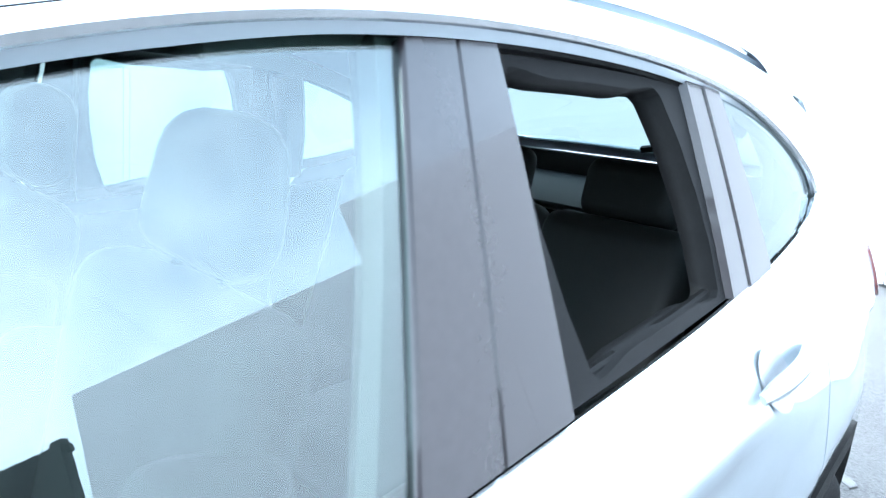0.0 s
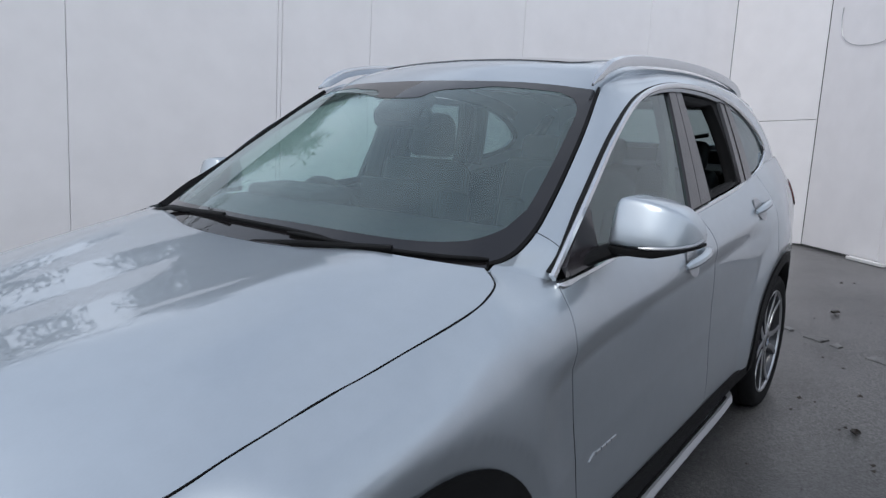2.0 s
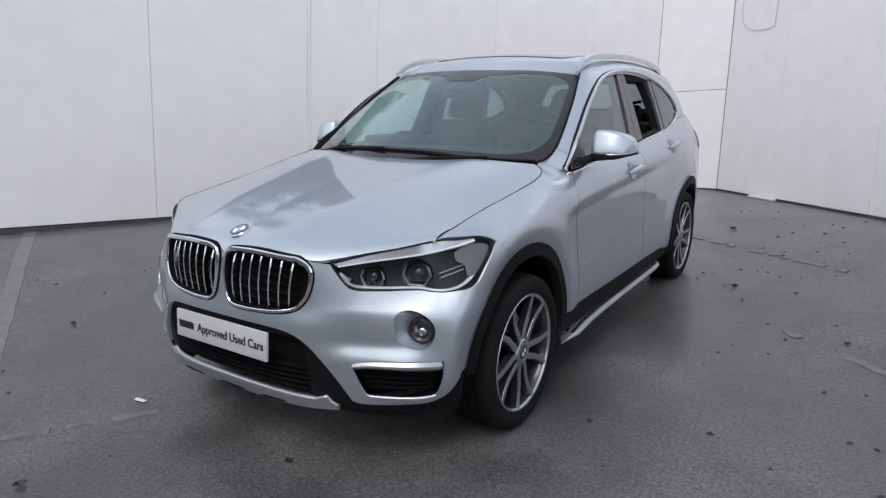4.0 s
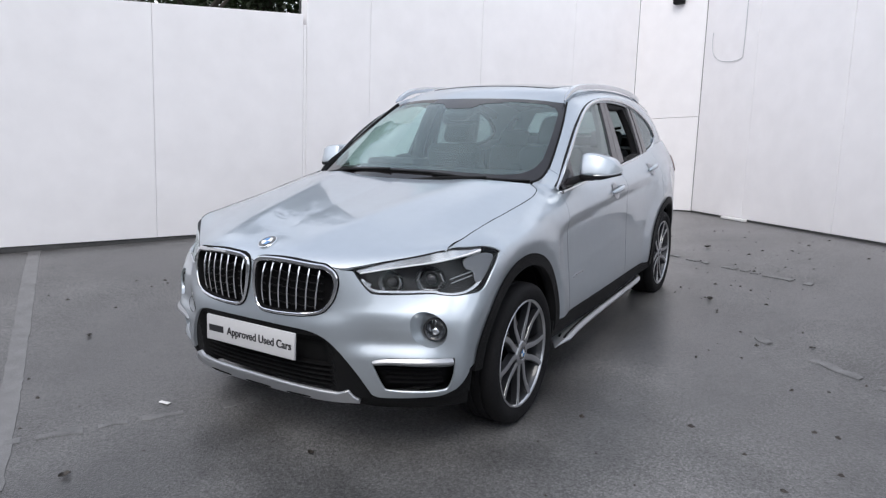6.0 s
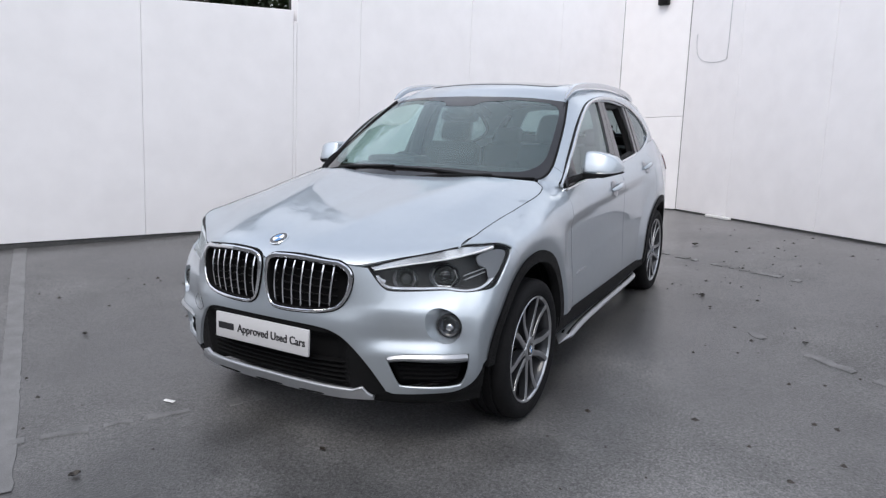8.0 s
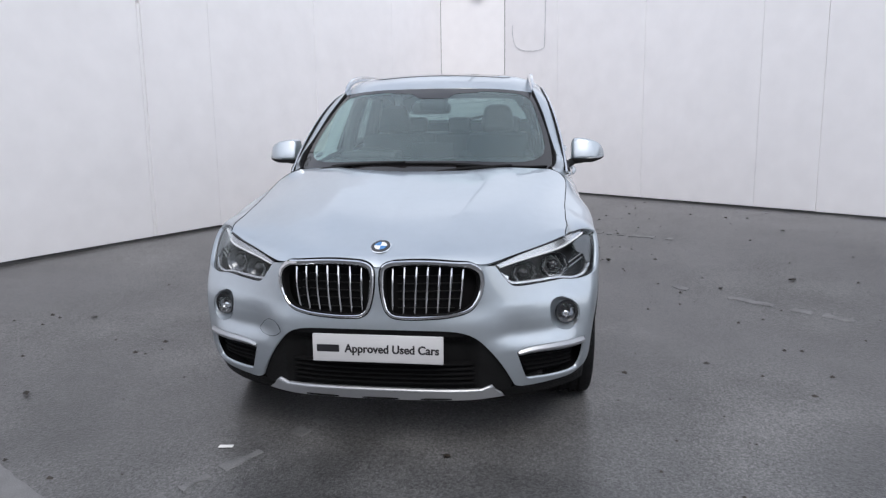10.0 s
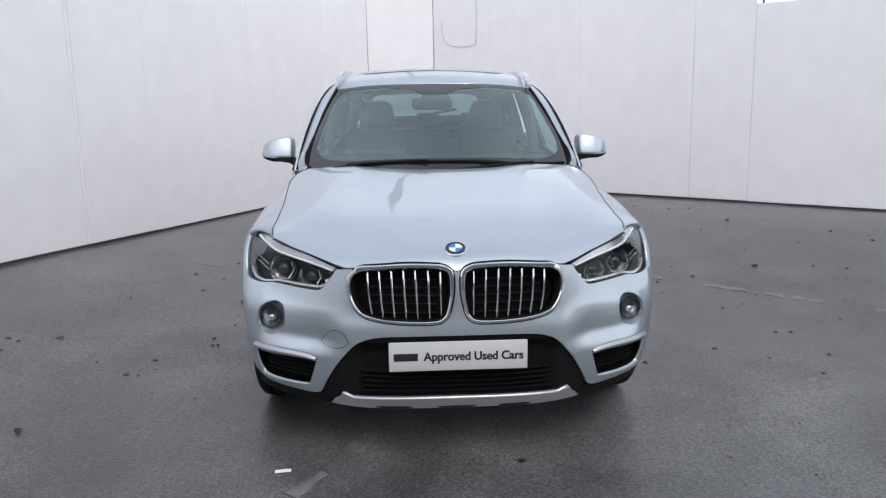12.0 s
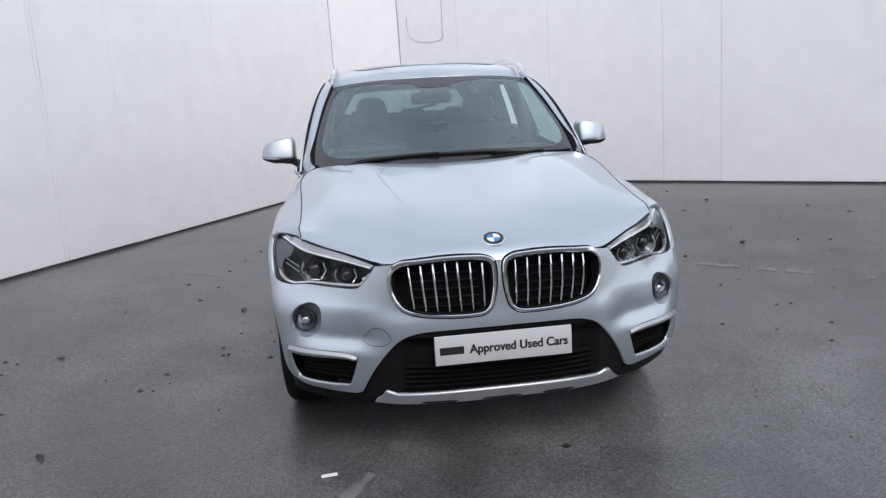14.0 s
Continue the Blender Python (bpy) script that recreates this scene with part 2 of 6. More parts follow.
def spaced(loop, step):
    """The closed loop, with points about a step apart."""
    out = []
    for p, q in zip(loop, np.roll(loop, -1, 0)):
        d = np.linalg.norm(q - p)
        if d < 1e-5:
            continue
        for k in range(max(1, int(round(d / step)))):
            out.append(p + (q - p) * k / max(1, int(round(d / step))))
    return np.array(out)


def sheet(net, loops, step=0.02, sgn=1, lift=0.0, lip=0.008, both=False, bend=None):
    """A panel cut from a net along closed loops of net coordinates (the first is the outside, the rest are holes), with a folded lip.
    Returns vertices, faces and normals. both: joined with its mirror image."""
    from mathutils.geometry import delaunay_2d_cdt
    loops = [spaced(np.array(l, float), step) for l in loops]
    lo, hi = loops[0].min(0), loops[0].max(0)
    gx, gy = np.meshgrid(np.arange(lo[0] + step / 2, hi[0], step), np.arange(lo[1] + step / 2, hi[1], step))
    gx[::2] += step / 2
    grid = np.c_[gx.ravel(), gy.ravel()]
    keep = inside(loops[0], grid)
    for l in loops[1:]:
        keep &= ~inside(l, grid)
    edge_pts = np.concatenate(loops)
    grid = grid[keep]
    if len(grid):
        d = np.array([np.min((edge_pts[:, 0] - g[0]) ** 2 + (edge_pts[:, 1] - g[1]) ** 2) for g in grid])
        grid = grid[d > (0.45 * step) ** 2]
    verts, edges = [], []
    for l in loops:
        k = len(verts)
        verts += [Vector(p) for p in l]
        edges += [(k + i, k + (i + 1) % len(l)) for i in range(len(l))]
    verts += [Vector(p) for p in grid]
    v2, e2, f2, *_ = delaunay_2d_cdt(verts, edges, [], 0, 1e-6)
    uv = np.array([(v.x, v.y) for v in v2])
    cen = np.array([uv[list(f)].mean(0) for f in f2])
    ok = inside(loops[0], cen)
    for l in loops[1:]:
        ok &= ~inside(l, cen)
    faces = [tuple(f) for f, k in zip(f2, ok) if k]
    p, n, _, _ = net.frame_at(uv[:, 0], uv[:, 1])
    if bend is not None:
        def bent(a, b):
            q, m, _, _ = net.frame_at(a, b)
            return q + m * bend(q)[:, None]
        p = p + n * bend(p)[:, None]
        eps = 0.004
        turned = np.cross(bent(uv[:, 0] + eps, uv[:, 1]) - bent(uv[:, 0] - eps, uv[:, 1]), bent(uv[:, 0], uv[:, 1] + eps) - bent(uv[:, 0], uv[:, 1] - eps))
        size = np.linalg.norm(turned, axis=1)[:, None]
        turned = np.where(size > 1e-12, turned / np.maximum(size, 1e-12), n)
        n = turned * np.sign(np.sum(turned * n, axis=1))[:, None]
    p = p + n * lift
    # outward winding
    f0 = faces[len(faces) // 2]
    if np.dot(np.cross(p[f0[1]] - p[f0[0]], p[f0[2]] - p[f0[0]]), n[f0[0]]) < 0:
        faces = [f[::-1] for f in faces]
    count = {}
    for f in faces:
        for i in range(3):
            count[(f[i], f[(i + 1) % 3])] = 1
    rim = [e for e in count if (e[1], e[0]) not in count]
    if lip:
        if both:
            rim = [e for e in rim if not (abs(p[e[0]][0]) < 0.004 and abs(p[e[1]][0]) < 0.004)]
        used = sorted({v for e in rim for v in e})
        idx = {v: len(p) + i for i, v in enumerate(used)}
        side = {v: np.zeros(3) for v in used}
        for a, b in rim:
            o = np.cross(p[b] - p[a], n[a])
            side[a] = side[a] + o
            side[b] = side[b] + o
        lipn = np.array([side[v] / max(np.linalg.norm(side[v]), 1e-9) for v in used])
        base = len(p)
        top = {v: base + i for i, v in enumerate(used)}
        low = {v: base + len(used) + i for i, v in enumerate(used)}
        p = np.r_[p, p[used], p[used] - n[used] * lip]
        nn = 0.5 * (n[used] + lipn)
        n = np.r_[n, nn / np.linalg.norm(nn, axis=1)[:, None], lipn]
        faces += [(b, a, low[a], low[b]) for a, b in rim]
    if both:
        k = len(p)
        mid = np.abs(p[:, 0]) < 0.004
        p[mid, 0] = 0
        q, m = p * (-1, 1, 1), n * (-1, 1, 1)
        n[mid, 0] = 0
        faces += [tuple((i if mid[i] else i + k) for i in f[::-1]) for f in faces]
        p, n = np.r_[p, q], np.r_[n, m]
    elif sgn < 0:
        p, n, faces = p * (-1, 1, 1), n * (-1, 1, 1), [f[::-1] for f in faces]
    return p, faces, n


def mesh_from(name, verts, faces, mat, normals=None, smooth=True):
    me = bpy.data.meshes.new(name)
    me.from_pydata([tuple(map(float, v)) for v in verts], [], [tuple(int(i) for i in f) for f in faces])
    if smooth:
        me.polygons.foreach_set("use_smooth", [True] * len(me.polygons))
    if normals is not None:
        normals = np.asarray(normals)
        normals = normals / np.maximum(np.linalg.norm(normals, axis=1), 1e-9)[:, None]
        me.normals_split_custom_set_from_vertices([tuple(map(float, v)) for v in normals])
    me.materials.append(mat)
    me.update()
    return me


def thing(name, label, category, group="", kind="", at=(0, 0, 0)):
    ob = new(name)
    ob.location = at
    ob.empty_display_size = 0.1
    return tagged(ob, label, category, group, kind)


def hang(name, me, parent, label=""):
    """Links a mesh as one part under a thing or a part."""
    ob = new(name, me)
    ob.parent = parent
    if label:
        ob["label"] = label
    return ob


def part(name, bm, mat, parent, label="", smooth=None):
    """A bmesh as one mesh object; smooth: the angle in degrees up to which edges are smooth."""
    bmesh.ops.recalc_face_normals(bm, faces=bm.faces[:])
    if smooth is not None:
        for f in bm.faces:
            f.smooth = True
        for e in bm.edges:
            if len(e.link_faces) == 2 and e.calc_face_angle(0) > radians(smooth):
                e.smooth = False
    me = bpy.data.meshes.new(name)
    bm.to_mesh(me)
    bm.free()
    me.materials.append(mat)
    return hang(name, me, parent, label)


def panel(name, net, loops, mat, parent, label="", **kw):
    return panel_of(name, sheet(net, loops, **kw), mat, parent, label)


def panel_of(name, made, mat, parent, label=""):
    p, f, n = made
    return hang(name, mesh_from(name, p, f, mat, n), parent, label)


def frames_along(pts, up=(0, 0, 1), closed=False):
    p = np.asarray(pts, float)
    t = (np.roll(p, -1, 0) - np.roll(p, 1, 0)) if closed else np.gradient(p, axis=0)
    t /= np.maximum(np.linalg.norm(t, axis=1), 1e-9)[:, None]
    u = np.broadcast_to(np.asarray(up, float), p.shape)
    s = np.cross(t, u)
    s /= np.maximum(np.linalg.norm(s, axis=1), 1e-9)[:, None]
    return p, t, s, np.cross(s, t)


def sweep(bm, pts, section, up=(0, 0, 1), closed=False, scale=None):
    """A section (points across, up) carried along a line."""
    p, t, s, u = frames_along(pts, up, closed)
    rings = []
    for i in range(len(p)):
        k = 1 if scale is None else scale[i]
        rings.append([bm.verts.new(p[i] + s[i] * a * k + u[i] * b * k) for a, b in section])
    m = len(section)
    for i in range(len(rings) if closed else len(rings) - 1):
        r1, r2 = rings[i], rings[(i + 1) % len(rings)]
        for j in range(m):
            bm.faces.new((r1[j], r1[(j + 1) % m], r2[(j + 1) % m], r2[j]))
    if not closed:
        bm.faces.new(rings[0][::-1])
        bm.faces.new(rings[-1])
    return bm


def disc_section(r, n=10, squash=1.0):
    return [(r * math.cos(2 * math.pi * i / n), r * squash * math.sin(2 * math.pi * i / n)) for i in range(n)]


def rounded_box(bm, size, at=(0, 0, 0), bevel=0.01, seg=2, turn=None, taper=None):
    """A box with bevelled edges; taper(v) may reshape its corners in box coordinates before bevelling."""
    made = bmesh.ops.create_cube(bm, size=1.0)["verts"]
    for v in made:
        v.co = Vector((v.co.x * size[0], v.co.y * size[1], v.co.z * size[2]))
        if taper:
            v.co = Vector(taper(v.co))
    if bevel:
        edges = list({e for v in made for e in v.link_edges})
        made = list({v for f in bmesh.ops.bevel(bm, geom=edges, offset=bevel, segments=seg, affect="EDGES", profile=0.5)["faces"] for v in f.verts} | {v for v in made if v.is_valid})
    m = Matrix.Translation(at) @ (turn.to_4x4() if turn else Matrix())
    for v in made:
        v.co = m @ v.co
    return bm


def spin_profile(bm, profile, n=48, closed=False):
    """Turns a profile of (radius, x) about the x axis."""
    rings = []
    for r, x in profile:
        rings.append([bm.verts.new((x, r * math.sin(2 * math.pi * i / n), r * math.cos(2 * math.pi * i / n))) for i in range(n)])
    for a, b in zip(rings, rings[1:] + ([rings[0]] if closed else [])):
        for i in range(n):
            bm.faces.new((a[i], a[(i + 1) % n], b[(i + 1) % n], b[i]))
    return rings


# ---- ground and walls ----
asphalt = material("wet_asphalt", (0.078, 0.0773, 0.0776), 0.5, 0, 0, 0.6, 60, 0.0)
an = asphalt.node_tree
ab = an.nodes["Principled BSDF"]
a_tc = an.nodes.new("ShaderNodeTexCoord")
grit, puddle, puddle_ramp, grit_bump = (an.nodes.new("ShaderNodeTexNoise"), an.nodes.new("ShaderNodeTexNoise"), an.nodes.new("ShaderNodeMapRange"), an.nodes.new("ShaderNodeBump"))
grit.inputs["Scale"].default_value, grit.inputs["Detail"].default_value = 120, 6
puddle.inputs["Scale"].default_value, puddle.inputs["Detail"].default_value = 0.9, 5
puddle_ramp.inputs["From Min"].default_value, puddle_ramp.inputs["From Max"].default_value = 0.36, 0.66
puddle_ramp.inputs["To Min"].default_value, puddle_ramp.inputs["To Max"].default_value = 0.34, 0.60
grit_bump.inputs["Strength"].default_value, grit_bump.inputs["Distance"].default_value = 0.7, 0.006
for n in (grit, puddle):
    an.links.new(a_tc.outputs["Object"], n.inputs["Vector"])
for n in an.nodes:
    if n.type == "VALTORGB":
        n.color_ramp.elements[0].position, n.color_ramp.elements[1].position = 0.38, 0.62
        wet, dry = an.nodes.new("ShaderNodeMixRGB"), an.nodes.new("ShaderNodeMapRange")
        wet.blend_type = "MULTIPLY"
        wet.inputs["Fac"].default_value = 1.0
        dry.inputs["From Min"].default_value, dry.inputs["From Max"].default_value = 0.36, 0.66
        dry.inputs["To Min"].default_value, dry.inputs["To Max"].default_value = 0.60, 1.42
        an.links.new(puddle.outputs["Fac"], dry.inputs["Value"])
        an.links.new(n.outputs["Color"], wet.inputs["Color1"])
        an.links.new(dry.outputs["Result"], wet.inputs["Color2"])
        # single stones of the surface, each lighter or darker
        stones, tone, speck = an.nodes.new("ShaderNodeTexVoronoi"), an.nodes.new("ShaderNodeMapRange"), an.nodes.new("ShaderNodeMixRGB")
        stones.inputs["Scale"].default_value = 170
        tone.inputs["To Min"].default_value, tone.inputs["To Max"].default_value = 0.55, 1.45
        speck.blend_type = "MULTIPLY"
        speck.inputs["Fac"].default_value = 1.0
        an.links.new(a_tc.outputs["Object"], stones.inputs["Vector"])
        an.links.new(stones.outputs["Color"], tone.inputs["Value"])
        an.links.new(wet.outputs["Color"], speck.inputs["Color1"])
        an.links.new(tone.outputs["Result"], speck.inputs["Color2"])
        an.links.new(speck.outputs["Color"], ab.inputs["Base Color"])
        break
for n in an.nodes:
    if n.type == "MIX_RGB" and n.blend_type == "MIX":
        n.inputs["Fac"].default_value = 0.72
    if n.type == "TEX_NOISE" and n.inputs["Scale"].default_value == 240:
        n.inputs["Scale"].default_value, n.inputs["Detail"].default_value, n.inputs["Roughness"].default_value = 75, 8, 0.72
    if n.type == "TEX_NOISE" and n.inputs["Scale"].default_value == 15:
        n.inputs["Scale"].default_value, n.inputs["Detail"].default_value, n.inputs["Roughness"].default_value = 1.7, 6, 0.6
film = an.nodes.new("ShaderNodeMapRange")
film.inputs["From Min"].default_value, film.inputs["From Max"].default_value = 0.34, 0.64
film.inputs["To Min"].default_value, film.inputs["To Max"].default_value = 0.85, 0.35
an.links.new(puddle.outputs["Fac"], film.inputs["Value"])
an.links.new(film.outputs["Result"], ab.inputs["Coat Weight"])
ab.inputs["Coat Roughness"].default_value, ab.inputs["Coat IOR"].default_value = 0.26, 1.33
an.links.new(puddle.outputs["Fac"], puddle_ramp.inputs["Value"])
an.links.new(puddle_ramp.outputs["Result"], ab.inputs["Roughness"])
an.links.new(grit.outputs["Fac"], grit_bump.inputs["Height"])
an.links.new(grit_bump.outputs["Normal"], ab.inputs["Normal"])
wall_paint = material("white_painted_panel", (0.80, 0.785, 0.80), 0.55, 0, 0, 0.05, 1.1, 0.06, 4)
wall_edge = material("grimy_wall_base", (0.06, 0.06, 0.06), 0.8, 0, 0, 0.4, 12, 0.4, 60)
line_paint = material("worn_line_paint", (0.135, 0.135, 0.137), 0.5, 0, 0.4, 0.35, 40, 0.3, 200)

CORNER, BEND = Vector((0.269, 7.111, 0.08)), Vector((-0.744, 7.440, 0.026))
ALONG_L, ALONG_R = Vector((-0.4276, -0.9040, 0)), Vector((0.6842, -0.7293, 0))
ALONG_C = Vector((CORNER.x - BEND.x, CORNER.y - BEND.y, 0)).normalized()
IN_L, IN_R, IN_C = Vector((-ALONG_L.y, ALONG_L.x, 0)), Vector((ALONG_R.y, -ALONG_R.x, 0)), Vector((ALONG_C.y, -ALONG_C.x, 0))
# the yard falls gently towards the nose of the car, while the walls stand on level footings
RISE_L, RISE_R, LEAN = 0.0218, 0.040, (-0.0088, 0.0658)


def smooth_step(u):
    u = min(max(u, 0.0), 1.0)
    return u * u * (3 - 2 * u)


def ground_z(x, y):
    """The height of the asphalt: a shallow hollow under the nose of the car, rising to the feet of the walls."""
    z = -0.030 * (1 - smooth_step((y - 0.1) / 2.4))
    out = 0.0
    for o, a, n, rise, top in ((BEND, ALONG_L, IN_L, RISE_L, 0.20), (CORNER, ALONG_R, IN_R, RISE_R, 0.34)):
        d = (x - o.x) * n.x + (y - o.y) * n.y
        s = (x - o.x) * a.x + (y - o.y) * a.y
        foot = min(max(o.z + rise * max(s, -1.0), 0.0), top)
        out = max(out, foot * smooth_step(1 - d / 3.2))
    return z + out


steps = [-60, -45, -30, -20, -14, -11] + [round(-9 + 0.2 * k, 3) for k in range(91)] + [11, 14, 20, 30, 45, 60]
verts = [(x, y, ground_z(x, y)) for y in steps for x in steps]
n = len(steps)
faces = [(r * n + c, r * n + c + 1, (r + 1) * n + c + 1, (r + 1) * n + c) for r in range(n - 1) for c in range(n - 1)]
ground = new("ground", mesh_from("ground", verts, faces, asphalt))
tagged(ground, "wet dark grey asphalt of a parking yard", "ground", kind="structure")


def wall_run(name, origin, along, outward, pieces, low, label, gap=0.005, rise=0.0, fall=(99, 0)):
    """A wall of upright panels; pieces: (start, end, bottom, top, proud) in metres from the corner.
    fall: from there on the top drops by so much a metre."""
    root = thing(name, label, "wall", kind="structure")

    def board(part_name, start, end, z0, z1, depth, back, mat):
        bm = bmesh.new()
        rounded_box(bm, (end - start, depth, z1 - z0), (0, 0, 0), 0.004, 1)
        for v in bm.verts:
            s, z = (start + end) / 2 + v.co.x, (z0 + z1) / 2 + v.co.z
            z -= max(0, s - fall[0]) * fall[1] * max(0, z) / 2
            at = origin + along * s + outward * (-back - v.co.y) + Vector((LEAN[0] * z, LEAN[1] * z, z + rise * s))
            v.co = at
        part(part_name, bm, mat, root)
    for start, end, z0, z1, proud in pieces:
        board("panel", start + gap / 2, end - gap / 2, z0 + .003, z1 - .003, .16, .08 - proud, wall_paint)
    for start, end, z0, z1, proud in pieces:
        # dark studwork behind the joints
        board("stud_frame", start, end, z0 + .03, z1 - .13, .05, .195, wall_edge)
    board("base_strip", 0, max(p[1] for p in pieces), -.03, low, .12, .07, wall_edge)
    return root


def on_wall(origin, along, outward, s, z, off, rise=0.0):
    """A point on the face of a wall: along it, up it, and proud of it."""
    return origin + along * s + outward * off + Vector((LEAN[0] * z, LEAN[1] * z, z + rise * s))


wall_run("wall_1", BEND, ALONG_L, IN_L, [
    (0.0, 1.30, 0.018, 3.7, 0), (1.30, 2.89, 0.018, 3.7, 0.0015), (2.89, 4.455, 0.018, 3.7, 0.001), (4.455, 5.215, 0.022, 3.7, 0.003),
    (5.215, 5.25, 0.022, 2.19, 0), (5.25, 6.75, 0.022, 2.30, 0), (6.75, 8.30, 0.022, 2.30, 0.001), (8.30, 11.0, 0.022, 2.30, 0), (11.0, 15.0, 0.022, 2.30, 0.001)],
    0.026, "white painted boundary wall of tall upright boards", 0.0025, RISE_L, (5.25, 0.036))
wall_run("wall_2", CORNER, ALONG_R, IN_R, [
    (0.0, 1.10, 0.022, 2.98, 0), (1.10, 2.553, 0.022, 2.98, 0.001), (2.553, 4.02, 0.022, 2.76, 0.0005), (4.02, 4.66, 0.022, 2.76, 0.002), (4.66, 6.66, 0.018, 2.235, 0)],
    0.030, "white painted rendered wall beside the parking yard", 0.0025, RISE_R, (0.0, 0.036))
# a plain wall added out of view, darkening what the bumper reflects
far_grey = material("grey_rendered_wall", (0.20, 0.195, 0.19), 0.8, 0, 0, 0.2, 1.5, 0.2, 40)
bm = bmesh.new()
rounded_box(bm, (34, .25, 3.8), (0, -11.5, 1.7), .02, 1)
tagged(part("reflection_wall", bm, far_grey, None), "plain grey rendered wall closing the yard", "wall", kind="structure")
run = math.hypot(CORNER.x - BEND.x, CORNER.y - BEND.y)
RISE_C = (CORNER.z - BEND.z) / run
wall_run("wall_3", BEND, ALONG_C, IN_C, [(0.0, run, 0.018, 1.335, 0), (0.0, run, 1.335, 3.7, 0.002)],
    0.026, "narrow white painted boarding with a hatch across the corner", 0.008, RISE_C)
for p in (CORNER, BEND):
    bm = bmesh.new()
    rounded_box(bm, (0.007, 0.007, 3.6), (0, 0, 1.82), 0.002, 1)
    for v in bm.verts:
        v.co = Vector((p.x + v.co.x + LEAN[0] * v.co.z, p.y - .003 + v.co.y + LEAN[1] * v.co.z, p.z + v.co.z))
    tagged(part("trim", bm, wall_edge, None), "dark open joint in the corner of the walls", "trim", kind="structure")


# ---- the car: surfaces ----
BODY = Net(list(zip(
    [(0, -.752, .790), (0, -.768, .70), (0, -.776, .62), (0, -.786, .55), (0, -.786, .44), (0, -.772, .32), (0, -.745, .235)],
    [(.2, -.750, .800), (.2, -.762, .70), (.2, -.768, .62), (.2, -.779, .55), (.2, -.779, .44), (.2, -.765, .32), (.2, -.74, .235)],
    [(.40, -.695, .785), (.405, -.708, .70), (.405, -.720, .62), (.405, -.738, .55), (.405, -.738, .44), (.40, -.728, .32), (.40, -.71, .235)],
    [(.55, -.585, .805), (.555, -.610, .71), (.557, -.640, .62), (.56, -.665, .55), (.56, -.668, .44), (.555, -.66, .32), (.55, -.645, .24)],
    [(.735, -.425, .852), (.744, -.466, .72), (.746, -.520, .63), (.742, -.566, .55), (.737, -.582, .44), (.735, -.572, .32), (.73, -.54, .25)],
    [(.742, -.27, .890), (.850, -.298, .805), (.861, -.376, .68), (.857, -.430, .58), (.842, -.455, .45), (.832, -.455, .33), (.82, -.44, .255)],
    [(.747, -.13, .918), (.870, -.14, .835), (.882, -.16, .72), (.881, -.19, .60), (.874, -.21, .46), (.866, -.22, .34), (.856, -.22, .26)],
    [(.757, .10, .958), (.870, .10, .875), (.886, .10, .76), (.887, .10, .62), (.884, .10, .48), (.878, .10, .36), (.868, .10, .26)],
    [(.718, .456, 1.037), (.842, .42, .93), (.876, .42, .82), (.874, .42, .66), (.874, .42, .50), (.872, .42, .36), (.862, .42, .26)],
    [(.761, .558, 1.020), (.847, .56, .938), (.875, .56, .835), (.870, .56, .67), (.871, .56, .505), (.8725, .56, .36), (.8625, .56, .26)],
    [(.803, .66, 1.003), (.846, .70, .94), (.870, .70, .85), (.866, .70, .68), (.868, .70, .51), (.873, .70, .36), (.863, .70, .26)],
    [(.798, 1.1, 1.030), (.850, 1.1, .965), (.877, 1.1, .875), (.868, 1.1, .69), (.870, 1.1, .51), (.876, 1.1, .36), (.866, 1.1, .26)],
    [(.790, 1.6, 1.065), (.852, 1.6, .99), (.881, 1.6, .90), (.871, 1.6, .70), (.873, 1.6, .52), (.878, 1.6, .37), (.868, 1.6, .27)],
    [(.778, 2.1, 1.100), (.850, 2.1, 1.02), (.885, 2.1, .925), (.879, 2.1, .72), (.881, 2.1, .54), (.884, 2.1, .38), (.872, 2.1, .28)],
    [(.745, 2.67, 1.165), (.835, 2.67, 1.07), (.891, 2.67, .955), (.899, 2.67, .76), (.899, 2.67, .58), (.893, 2.67, .40), (.880, 2.67, .29)],
    [(.715, 3.1, 1.190), (.782, 3.1, 1.09), (.832, 3.1, .97), (.848, 3.1, .78), (.848, 3.1, .60), (.840, 3.1, .42), (.826, 3.1, .31)],
    [(.66, 3.30, 1.190), (.705, 3.36, 1.09), (.748, 3.39, .98), (.758, 3.40, .79), (.758, 3.41, .60), (.75, 3.40, .43), (.735, 3.38, .33)],
    [(.40, 3.42, 1.190), (.42, 3.48, 1.09), (.45, 3.52, .98), (.45, 3.55, .79), (.45, 3.56, .60), (.45, 3.55, .43), (.44, 3.52, .33)],
    [(0, 3.45, 1.190), (0, 3.51, 1.09), (0, 3.55, .98), (0, 3.58, .79), (0, 3.60, .60), (0, 3.59, .43), (0, 3.56, .33)],
)), -1)

